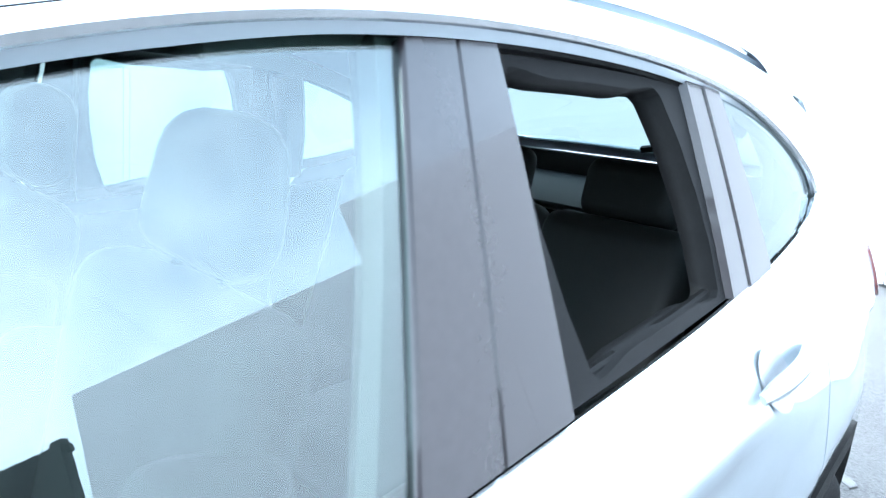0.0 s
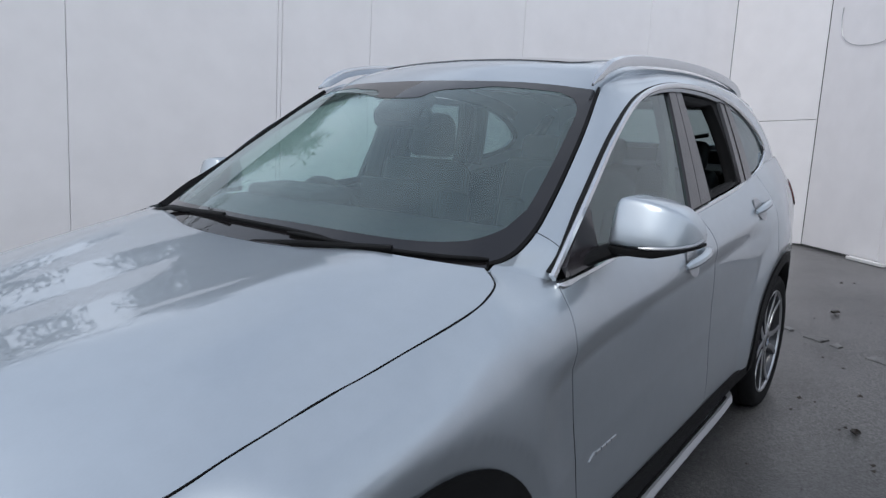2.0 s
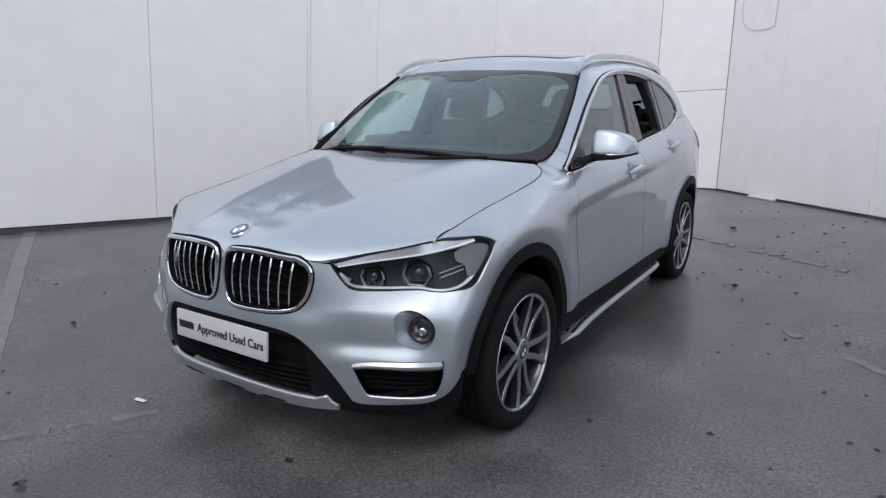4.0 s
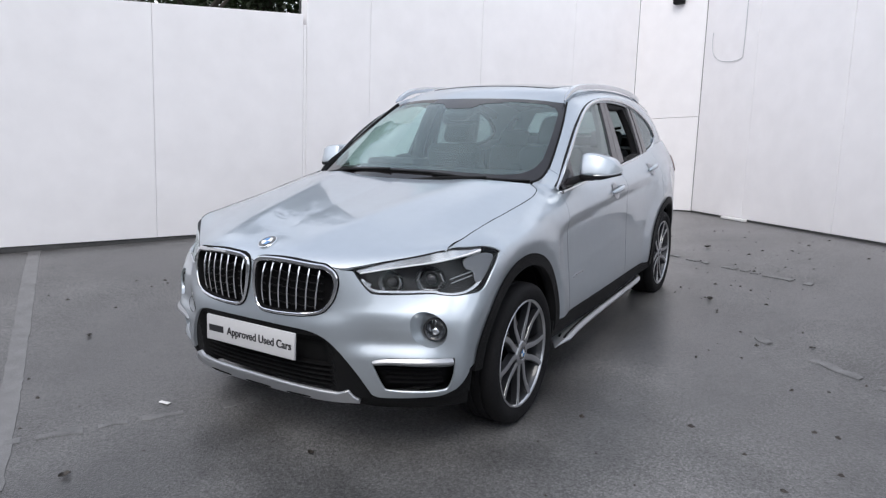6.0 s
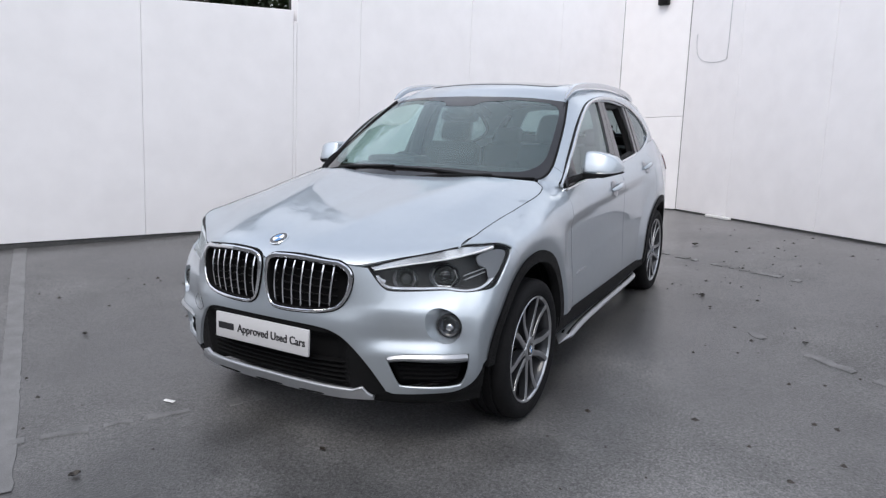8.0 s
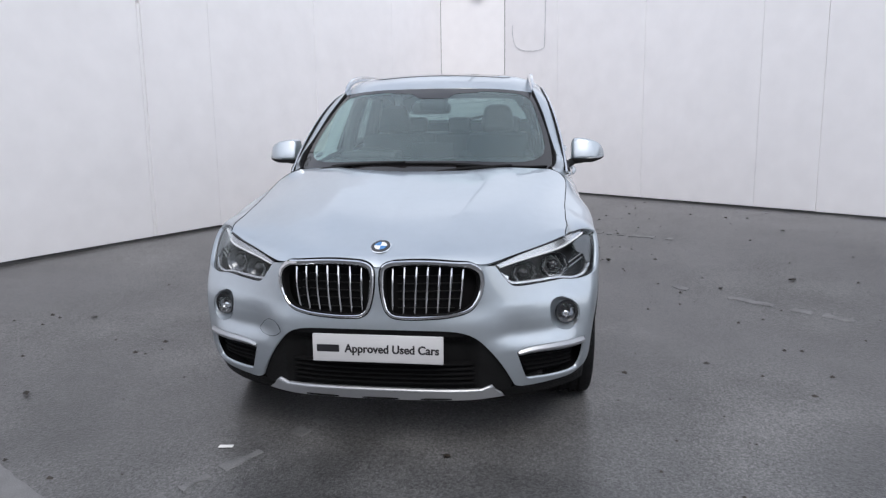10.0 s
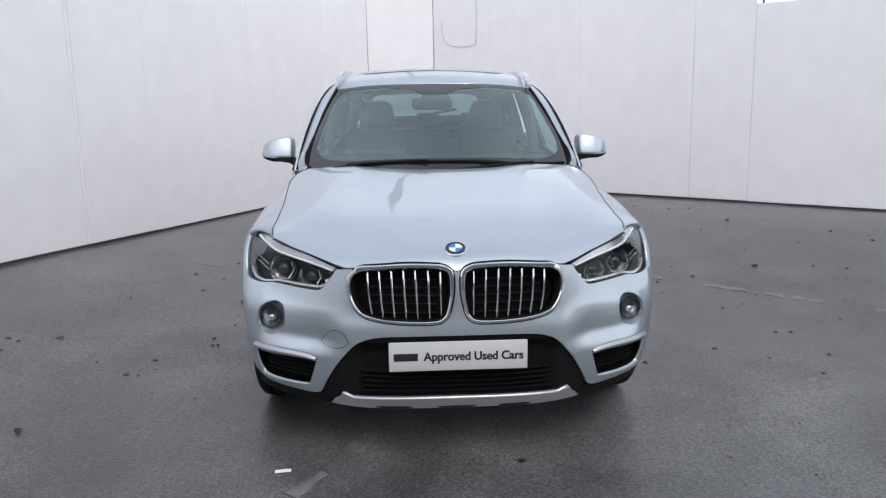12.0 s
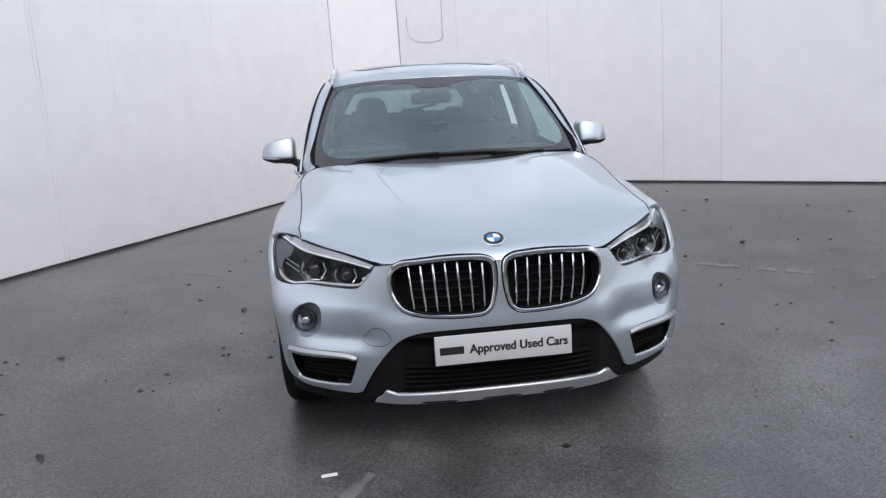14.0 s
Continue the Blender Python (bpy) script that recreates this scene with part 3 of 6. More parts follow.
HOOD = Net(list(zip(
    [(0, -.785, .730), (0, -.735, .800), (0, -.62, .860), (0, -.35, .932), (0, 0, .995), (0, .22, 1.035), (0, .34, 1.058)],
    [(.2, -.780, .735), (.2, -.730, .808), (.2, -.60, .868), (.2, -.34, .938), (.2, 0, .999), (.2, .225, 1.037), (.2, .345, 1.058)],
    [(.40, -.735, .730), (.40, -.675, .800), (.40, -.54, .868), (.40, -.30, .938), (.41, 0, .998), (.42, .24, 1.038), (.42, .375, 1.058)],
    [(.57, -.63, .745), (.57, -.555, .815), (.57, -.44, .868), (.585, -.24, .925), (.60, .03, .982), (.605, .27, 1.026), (.605, .43, 1.052)],
    [(.735, -.50, .77), (.735, -.42, .846), (.748, -.33, .875), (.750, -.13, .910), (.770, .08, .943), (.784, .28, .981), (.742, .49, 1.036)],
)))
SCREEN = Net([
    [(0, .255, 1.035), (.25, .270, 1.035), (.48, .345, 1.030), (.66, .440, 1.022), (.80, .530, 1.010)],
    [(0, .52, 1.197), (.24, .542, 1.196), (.46, .612, 1.194), (.63, .695, 1.186), (.76, .775, 1.174)],
    [(0, .78, 1.346), (.23, .800, 1.345), (.43, .865, 1.343), (.59, .935, 1.337), (.72, 1.015, 1.328)],
    [(0, 1.06, 1.483), (.22, 1.075, 1.482), (.41, 1.12, 1.480), (.555, 1.18, 1.474), (.66, 1.24, 1.464)],
    [(0, 1.16, 1.524), (.21, 1.175, 1.523), (.40, 1.22, 1.520), (.54, 1.275, 1.515), (.63, 1.32, 1.510)],
])
ROOF = Net([
    [(0, 1.05, 1.479), (.22, 1.06, 1.477), (.41, 1.10, 1.467), (.55, 1.15, 1.452), (.64, 1.19, 1.427)],
    [(0, 1.20, 1.542), (.22, 1.21, 1.538), (.41, 1.24, 1.526), (.56, 1.28, 1.505), (.645, 1.30, 1.473)],
    [(0, 1.60, 1.597), (.22, 1.60, 1.593), (.41, 1.60, 1.580), (.565, 1.60, 1.553), (.650, 1.60, 1.519)],
    [(0, 2.10, 1.611), (.22, 2.10, 1.607), (.41, 2.10, 1.593), (.560, 2.10, 1.564), (.640, 2.10, 1.528)],
    [(0, 2.65, 1.581), (.21, 2.65, 1.577), (.40, 2.65, 1.564), (.545, 2.65, 1.537), (.620, 2.65, 1.501)],
    [(0, 3.15, 1.512), (.20, 3.15, 1.509), (.38, 3.15, 1.497), (.52, 3.13, 1.473), (.590, 3.10, 1.441)],
])


def belt(y):
    return float(np.interp(y, [.55, .70, 1.1, 1.6, 2.1, 2.55, 2.8], [1.002, 1.006, 1.030, 1.064, 1.100, 1.150, 1.20]))


# the outline of the side windows, from the front corner over the top to the rear tip and back along the belt
WIN_TOP = smooth_line([(.800, .60, 1.006), (.778, .80, 1.165), (.740, 1.03, 1.317), (.700, 1.28, 1.424), (.675, 1.60, 1.475), (.668, 2.0, 1.476), (.676, 2.35, 1.436), (.692, 2.60, 1.366), (.714, 2.76, 1.285), (.728, 2.80, 1.235)], per=10)
WIN_LOW = smooth_line([(.728, 2.80, 1.235), (.738, 2.72, 1.186), (.748, 2.58, 1.152), (.760, 2.40, 1.128), (.778, 2.1, 1.104), (.790, 1.6, 1.069), (.798, 1.1, 1.034), (.803, .78, 1.010), (.802, .64, 1.000)], per=8)
# the outer edge of pillars and roof frame: cowl corner, windscreen side, roof edge, rear pillar
FRAME_EDGE = smooth_line([(.702, .466, 1.042), (.724, .502, 1.049), (.738, .545, 1.069), (.741, .608, 1.105), (.731, .669, 1.137), (.708, .789, 1.209), (.676, .947, 1.316), (.650, 1.047, 1.381), (.625, 1.135, 1.438), (.612, 1.190, 1.468), (.603, 1.27, 1.492), (.592, 1.45, 1.519), (.585, 1.85, 1.541), (.578, 2.30, 1.533), (.565, 2.75, 1.499), (.575, 3.08, 1.425), (.625, 3.24, 1.300), (.668, 3.29, 1.190)], per=10)


def side_glass_net(inset):
    """The bowed surface in which the side windows lie, leaning inwards to the roof."""
    rows = []
    for w in (-.15, .2, .5, .8, 1.2):
        row = []
        for y in (.5, .8, 1.1, 1.6, 2.1, 2.5, 2.9):
            x = np.interp(y, [.5, .8, 1.1, 1.6, 2.1, 2.5, 2.9], [.832, .828, .823, .809, .791, .766, .739])
            lean = np.interp(y, [.5, .8, 1.1, 1.6, 2.1, 2.5, 2.9], [.372, .372, .372, .372, .358, .312, .286])
            row.append((x - inset - .42 * lean * w + .016 * w * (1 - w), y, belt(y) + .42 * w))
        rows.append(row)
    return Net(rows)


WINDOW = side_glass_net(0.008)


def net_loop(net, points, closed=True, per=6):
    return net.near(smooth_line(points, closed, per))


def arch(y0, z0, r, a0, a1, x=.89, n=26):
    """Points of a wheel arch, by angle from straight ahead over the top."""
    return [(x, y0 - r * math.cos(radians(a)), z0 + r * math.sin(radians(a))) for a in np.linspace(a0, a1, n)]


# ---- the car: parts ----
car = thing("car", "silver five-door crossover car parked on wet asphalt, one window open", "car")
# the fold along the doors, height by place
CREASE_Y, CREASE_Z = [.45, .75, 1.0, 1.5, 2.0, 2.4], [.838, .870, .894, .933, .961, .985]

ARCH_F, ARCH_R = (0.031, 0.328), (2.68, 0.332)
rf = 0.432
# hood
front_edge = smooth_line([(0, -.757, .782), (.05, -.757, .800), (.17, -.750, .820), (.30, -.728, .818), (.385, -.70, .787), (.43, -.668, .778), (.56, -.56, .803), (.65, -.49, .824), (.735, -.425, .845)], per=5)
hood_side = smooth_line([(.735, -.425, .846), (.744, -.375, .862), (.7455, -.32, .877), (.7445, -.22, .894), (.759, .05, .942), (.774, .26, .981), (.772, .345, .998), (.754, .413, 1.020), (.724, .440, 1.036), (.702, .452, 1.043)], per=6)
hood_rear = smooth_line([(.702, .452, 1.043), (.60, .400, 1.046), (.40, .338, 1.052), (.2, .312, 1.052), (0, .302, 1.052)], per=5)
hl = HOOD.near(np.r_[front_edge[:-1], hood_side[:-1], hood_rear])
hl[0, 0] = hl[-1, 0] = 0
def hood_crease(p):
    # two raised folds that run from the grille to the windscreen
    c = 0.20 + 0.26 * np.clip((p[:, 1] + 0.75) / 1.15, 0, 1)
    return 0.0045 * np.exp(-((np.abs(p[:, 0]) - c) / 0.07) ** 2) * np.clip((p[:, 1] + 0.72) / 0.3, 0, 1)
hood = panel("hood", HOOD, [hl], paint, car, "silver bonnet with two soft folds", both=True, step=0.022, lip=0.02, bend=hood_crease)

# front bumper skin
seam = [(.868, -.224, .822), (.872, -.200, .79), (.882, -.185, .735)]
a_hit = math.degrees(math.acos((.19 + ARCH_F[0]) / rf))
arch_edge = arch(*ARCH_F, rf, a_hit, 8, .885, 14)
lower = smooth_line([(.842, -.428, .375), (.842, -.43, .36), (.80, -.49, .285), (.70, -.575, .262), (.575, -.655, .257), (.545, -.68, .268), (.545, -.68, .268), (.49, -.70, .365), (.43, -.73, .450), (.375, -.745, .502), (.31, -.76, .527), (.2, -.778, .535), (0, -.785, .537)], per=5)
under_lamp = smooth_line([(.447, -.655, .768), (.447, -.655, .768), (.488, -.63, .699), (.518, -.615, .676), (.60, -.555, .669), (.700, -.475, .665), (.735, -.444, .652), (.765, -.42, .647), (.802, -.388, .657), (.842, -.345, .688), (.854, -.300, .738), (.868, -.224, .818)], per=5)
outer = np.r_[front_edge[front_edge[:, 0] < .43] - (0, 0, .006), under_lamp[:-1], np.array(seam), np.array(arch_edge), lower]
bl = BODY.near(outer)
bl[0, 0] = bl[-1, 0] = 0
KIDNEY = [(.200, -.752, .808), (.276, -.742, .803), (.346, -.717, .788), (.384, -.700, .764), (.396, -.694, .735), (.393, -.697, .690), (.379, -.706, .646), (.348, -.72, .608), (.285, -.74, .590), (.198, -.757, .584), (.114, -.763, .583), (.064, -.765, .589), (.040, -.764, .610), (.027, -.762, .652), (.020, -.760, .70), (.020, -.757, .750), (.027, -.754, .777), (.052, -.753, .792), (.112, -.752, .803)]
LAMP = [(.448, -.655, .773), (.448, -.655, .773), (.56, -.56, .803), (.65, -.49, .824), (.735, -.425, .845), (.775, -.345, .850), (.815, -.268, .843), (.862, -.228, .820), (.862, -.228, .820), (.850, -.300, .740), (.838, -.345, .690), (.80, -.388, .660), (.765, -.42, .650), (.735, -.444, .655), (.700, -.475, .668), (.60, -.555, .672), (.520, -.615, .678), (.490, -.63, .700)]
FOG = [(.728 + .088 * math.cos(a), -.53, .543 + .066 * math.sin(a)) for a in np.linspace(0, 2 * math.pi, 17)[:-1]]
INTAKE = [(.540, -.67, .418), (.540, -.67, .418), (.60, -.64, .436), (.70, -.58, .440), (.812, -.49, .436), (.812, -.49, .436), (.812, -.49, .37), (.800, -.50, .300), (.79, -.505, .292), (.70, -.57, .287), (.60, -.64, .288), (.585, -.65, .296)]
kid_l, lamp_l, fog_l, int_l = (net_loop(BODY, q, per=5) for q in (KIDNEY, LAMP, FOG, INTAKE))
def flare(p):
    # the raised rim of metal round each wheel arch
    out = np.zeros(len(p))
    for cy, cz in (ARCH_F, ARCH_R):
        r = np.hypot(p[:, 1] - cy, p[:, 2] - cz)
        k = np.clip((.640 - r) / .145, 0, 1)
        out += .013 * k * k * (3 - 2 * k) - .16 * np.clip(.495 - r, 0, .06)
    return out * np.clip((np.abs(p[:, 0]) - .80) / .04, 0, 1)
def side_form(p):
    # the flared arches and the sharp rising fold along the doors, hollow beneath it
    fold = np.interp(p[:, 1], CREASE_Y, CREASE_Z)
    d = fold - p[:, 2]
    hollow = np.clip(d / .055, 0, 1) ** 1.0 * np.clip((.30 - d) / .24, 0, 1)
    ends = np.clip((p[:, 1] - .44) / .10, 0, 1) * np.clip((2.36 - p[:, 1]) / .25, 0, 1)
    shoulder = .0105 * np.exp(-((p[:, 1] - .365) / .085) ** 2) * np.clip((p[:, 2] - .93) / .05, 0, 1)
    # the wing's upper edge drawn down flush with the bonnet
    edge = np.interp(p[:, 1], [-.42, -.32, -.22, -.10, .05, .19, .289, .345, .394, .427, .458], [.850, .878, .896, .918, .945, .970, .985, .996, 1.010, 1.024, 1.036])
    proud = np.interp(p[:, 1], [-.36, -.32, -.27, -.22, -.085, .05, .155, .21, .26, .303, .345, .40, .425, .445, .50], [0, .0009, .0022, .004, .0061, .0059, .0022, 0, -.0022, -.0015, -.0004, -.0012, 0, .003, 0])
    down = np.clip((p[:, 2] - edge + .07) / .07, 0, 1) ** 2 * (np.abs(p[:, 0]) > .70)
    return flare(p) + shoulder - .015 * hollow * ends - proud * down
def bumper_form(p):
    # a fold over the fog lamps: the skin below it leans in, down to the lip over the intakes
    x, z = np.abs(p[:, 0]), p[:, 2]
    ease = lambda u: np.clip(u, 0, 1) ** 2 * (3 - 2 * np.clip(u, 0, 1))
    k = (.30 * ease((.615 - z) / .06) + .70 * ease((.62 - z) / .15)) * ease((z - .42) / .085)
    k = k * ease((x - .38) / .18) * ease((.850 - x) / .14)
    return flare(p) - 0.026 * k
bumper = panel("front_bumper", BODY, [bl, kid_l, fog_l, int_l], paint, car, "silver painted front bumper", both=True, step=0.013, lip=0.018, bend=bumper_form)

# fenders, doors, rear quarters
def side_panels(sgn):
    """Fender, doors and quarter of one side."""
    sill_z = 0.345
    f_top = np.r_[smooth_line([(.868, -.222, .826), (.822, -.262, .850), (.775, -.340, .856), (.741, -.418, .850)], per=4), smooth_line([(.7480, -.370, .866), (.7495, -.31, .880), (.7485, -.22, .896), (.7550, -.10, .918), (.7630, .05, .945), (.7735, .19, .970), (.779, .289, .985), (.7765, .345, .996), (.7665, .394, 1.010), (.750, .427, 1.024), (.7285, .4445, 1.034), (.718, .458, 1.036), (.750, .520, 1.024), (.790, .590, 1.004)], per=6)]
    cut1 = smooth_line([(.800, .605, 1.000), (.846, .585, .90), (.868, .590, .80), (.868, .62, .60), (.872, .635, sill_z)], per=6)
    f_loop = np.r_[f_top, cut1, np.array([(.88, .44, sill_z)]), arch(*ARCH_F, rf, 178, a_hit + 1, .89, 30), [(.884, -.183, .735), (.874, -.198, .79)]]
    fender = panel("fender", BODY, [BODY.near(f_loop)], paint, car, "silver front wing with flared wheel arch", sgn=sgn, step=0.018, lip=0.012, bend=side_form)
    cut1b = [(x, y + .006, z) for x, y, z in cut1]
    cut2 = smooth_line([(.790, 1.600, 1.060), (.850, 1.620, .98), (.879, 1.645, .88), (.872, 1.66, .70), (.874, 1.66, .50), (.876, 1.65, sill_z)], per=5)
    d1 = np.r_[cut1b[::-1], [(x, y, z - .022) for x, y, z in WIN_LOW[::-1] if .66 < y < 1.595], cut2]
    door_f = panel("front_door", BODY, [BODY.near(d1)], paint, car, "silver front door", sgn=sgn, step=0.020, lip=0.012, bend=side_form)
    cut2b = [(x, y + .006, z) for x, y, z in cut2]
    ar = arch(*ARCH_R, rf, 2, 62, .89, 14)
    cut3 = smooth_line([(.752, 2.545, 1.138), (.80, 2.50, 1.10), (.87, 2.47, .98), (.893, 2.46, .86), (.895, 2.467, .712)], per=5)
    d2 = np.r_[cut2b[::-1], [(x, y, z - .022) for x, y, z in WIN_LOW[::-1] if 1.61 < y < 2.54], cut3, [q for q in ar[::-1] if q[1] < 2.46 and q[2] > sill_z], [(.88, ar[0][1] - .01, sill_z)]]
    door_r = panel("rear_door", BODY, [BODY.near(d2)], paint, car, "silver rear door" + (" with its window lowered" if sgn > 0 else ""), sgn=sgn, step=0.020, lip=0.012, bend=side_form)
    cut3b = [(x, y + .006, z) for x, y, z in cut3]
    q_top = [(x, y, z - .022) for x, y, z in WIN_LOW[::-1] if 2.56 < y < 2.66]
    q = np.r_[np.array(cut3b)[::-1], np.array(q_top), np.array([(.735, 2.75, 1.172), (.715, 3.1, 1.188), (.668, 3.28, 1.19), (.745, 3.36, 1.08), (.79, 3.39, .98), (.80, 3.40, .79), (.80, 3.41, .60), (.79, 3.39, .42), (.85, 3.12, .38)]), np.array(arch(*ARCH_R, rf, 172, 60, .89, 26))]
    quarter = panel("rear_quarter", BODY, [BODY.near(q)], paint, car, "silver rear quarter panel", sgn=sgn, step=0.022, lip=0.012, bend=flare)
    return fender, door_f, door_r, quarter
panels = {s: side_panels(s) for s in (1, -1)}

# dark shell added to block light behind the panels, wheel housings and floor
inner_loop = [(0, 0.02), (BODY.kc[-1], 0.02), (BODY.kc[-1], BODY.kr[-1]), (0, BODY.kr[-1])]
arch_holes = [BODY.near(np.array(arch(*c, .40, 0, 360, .89, 40)[:-1])) for c in (ARCH_F, ARCH_R)]
for h, c in zip(arch_holes, (ARCH_F, ARCH_R)):
    low = h[:, 1] > BODY.kr[-1] - 0.012
    h[low, 1] = BODY.kr[-1] - 0.012
panel("light_block_shell", BODY, [inner_loop, *arch_holes, *[net_loop(BODY, [(np.array(q) - (cx, 0, cz)) * .93 + (cx, 0, cz) for q in k], per=4) for k, cx, cz in ((KIDNEY, .2, .67), (LAMP, .65, .745), (INTAKE, .69, .36))]], dark_void, car, both=True, step=0.03, lift=-0.078, lip=0)
for s in (1, -1):
    for cy, cz in (ARCH_F, ARCH_R):
        bm = bmesh.new()
        prof = [(.405, .850 * s), (.400, .60 * s), (.30, .52 * s), (.02, .50 * s)]
        spin_profile(bm, prof, 48)
        for v in bm.verts:
            v.co.y += cy
            v.co.z += cz
        bmesh.ops.delete(bm, geom=[f for f in bm.faces if f.calc_center_median().z < 0.27], context="FACES")
        part("wheel_housing", bm, dark_void, car, smooth=40)
bm = bmesh.new()
rounded_box(bm, (1.50, 3.5, 0.10), (0, 1.45, 0.25), 0.03)
part("floor_pan", bm, dark_void, car)

# roof frame with the pillars: a bowed strip between the windows and the roof edge
FOOT_TOP = []


def roof_frame(sgn):
    n = 120
    def along(line):
        d = np.r_[0, np.cumsum(np.linalg.norm(np.diff(line, axis=0), axis=1))]
        return np.array([[np.interp(t * d[-1], d, line[:, k]) for k in range(3)] for t in np.linspace(0, 1, n)])
    c1, c2 = along(np.r_[WIN_TOP[WIN_TOP[:, 2] > 1.052], [(.738, 2.74, 1.195), (.742, 2.66, 1.172)]]), along(FRAME_EDGE[FRAME_EDGE[:, 1] > .603])
    rows = 9
    verts, faces = [], []
    for i in range(n):
        a, b = c1[i], c2[i]
        t = c2[min(i + 1, n - 1)] - c2[max(i - 1, 0)]
        out = np.cross(b - a, t)
        out /= max(np.linalg.norm(out), 1e-9)
        if out[0] < 0:
            out = -out
        w0 = 0.0220 / max(np.linalg.norm(b - a), .02)
        for j in range(rows):
            w = w0 + (1 - w0) * j / (rows - 1)
            verts.append(a + (b - a) * w + out * float(np.interp(i, [0, 41, 47, 89, 119], [.06, .05, .09, .09, .05])) * np.linalg.norm(b - a) * 4 * w * (1 - w))
    for i in range(n - 1):
        for j in range(rows - 1):
            k = i * rows + j
            faces.append((k, k + 1, k + rows + 1, k + rows))
    v = np.array(verts) * (sgn, 1, 1)
    if sgn > 0:
        FOOT_TOP.extend(np.array(verts[: 2 * rows]).reshape(2, rows, 3))
    bm = bmesh.new()
    bv = [bm.verts.new(q) for q in v]
    for f in faces:
        bm.faces.new([bv[i] for i in f])
    bmesh.ops.recalc_face_normals(bm, faces=bm.faces[:])
    if sum(f.normal.x * sgn for f in bm.faces) < 0:
        bmesh.ops.reverse_faces(bm, faces=bm.faces[:])
    rim = [e for e in bm.edges if e.is_boundary]
    ext = bmesh.ops.extrude_edge_only(bm, edges=rim)["geom"]
    for q in ext:
        if isinstance(q, bmesh.types.BMVert):
            q.co.x -= 0.010 * sgn
            q.co.z -= 0.022
    for f in bm.faces:
        f.smooth = True
    for e in rim:
        e.smooth = False
    me = bpy.data.meshes.new("roof_frame")
    bm.to_mesh(me)
    bm.free()
    me.materials.append(paint)
    return hang("roof_frame", me, car, "silver roof frame and pillars")
frames = {s: roof_frame(s) for s in (1, -1)}


def pillar_foot(sgn):
    """The metal that flows from the wing up into the windscreen pillar, to the joint across it."""
    m, n = 15, 17
    top, nxt = FOOT_TOP[0][::-1], FOOT_TOP[1][::-1]
    us = np.linspace(0, 1, n)
    def spread_over(line, ts):
        d = np.r_[0, np.cumsum(np.linalg.norm(np.diff(line, axis=0), axis=1))]
        return np.array([np.interp(ts * d[-1], d, line[:, k]) for k in range(3)]).T
    p1 = spread_over(np.array(top), us)
    rise = spread_over(np.array(nxt), us) - p1
    rise /= np.linalg.norm(rise, axis=1)[:, None]
    ab = BODY.near(spread_over(np.array([(.7105, .450, 1.039), (.718, .4575, 1.0365), (.750, .520, 1.024), (.794, .592, 1.004)]), us))
    p0, n0, _, _ = BODY.frame_at(ab[:, 0], ab[:, 1])
    p0 = p0 + n0 * side_form(p0)[:, None]
    way = p1 - p0
    far = np.linalg.norm(way, axis=1)[:, None]
    t0 = way - n0 * (way * n0).sum(1)[:, None]
    t0 = t0 / np.linalg.norm(t0, axis=1)[:, None] * far * .8
    t1 = rise * far * .9
    vs = np.linspace(0, 1, m)
    h = lambda v: (2 * v ** 3 - 3 * v ** 2 + 1, -2 * v ** 3 + 3 * v ** 2, v ** 3 - 2 * v ** 2 + v, v ** 3 - v ** 2)
    grid = np.array([h(v)[0] * p0 + h(v)[1] * p1 + h(v)[2] * t0 + h(v)[3] * t1 for v in vs])
    left = spread_over(np.r_[p0[:1], FRAME_EDGE[(FRAME_EDGE[:, 1] > .475) & (FRAME_EDGE[:, 1] < .600)], p1[:1]], vs)
    foot = p0[-1]
    right = spread_over(smooth_line([foot, foot + (p1[-1] - foot) * .5 + np.array((.004, -.004, 0)), p1[-1]], per=8), vs)
    dl, dr = left - grid[:, 0], right - grid[:, -1]
    grid = grid + dl[:, None] * ((1 - us) ** 2)[None, :, None] + dr[:, None] * (us ** 2)[None, :, None]
    cut = (rise * -.0015)[None]
    grid = np.r_[[p0 - t0 / far * .012 - n0 * .003], grid[:-1], grid[-1:] + cut, grid[-1:] + cut - np.array((.02, 0, .012))]
    grid = np.concatenate([grid[:, :1] - np.array((-.006, 0, .03)), grid, grid[:, -1:] - np.array((.03, 0, 0))], 1)
    bm = bmesh.new()
    bv = [[bm.verts.new(q * (sgn, 1, 1)) for q in row] for row in grid]
    for r0, r1 in zip(bv, bv[1:]):
        for j in range(len(r0) - 1):
            bm.faces.new((r0[j], r0[j + 1], r1[j + 1], r1[j]))
    bmesh.ops.recalc_face_normals(bm, faces=bm.faces[:])
    if sum(f.normal.x * sgn for f in bm.faces) < 0:
        bmesh.ops.reverse_faces(bm, faces=bm.faces[:])
    part("pillar_foot", bm, paint, panels[sgn][0], "silver foot of the windscreen pillar", 42)


for s in (1, -1):
    pillar_foot(s)

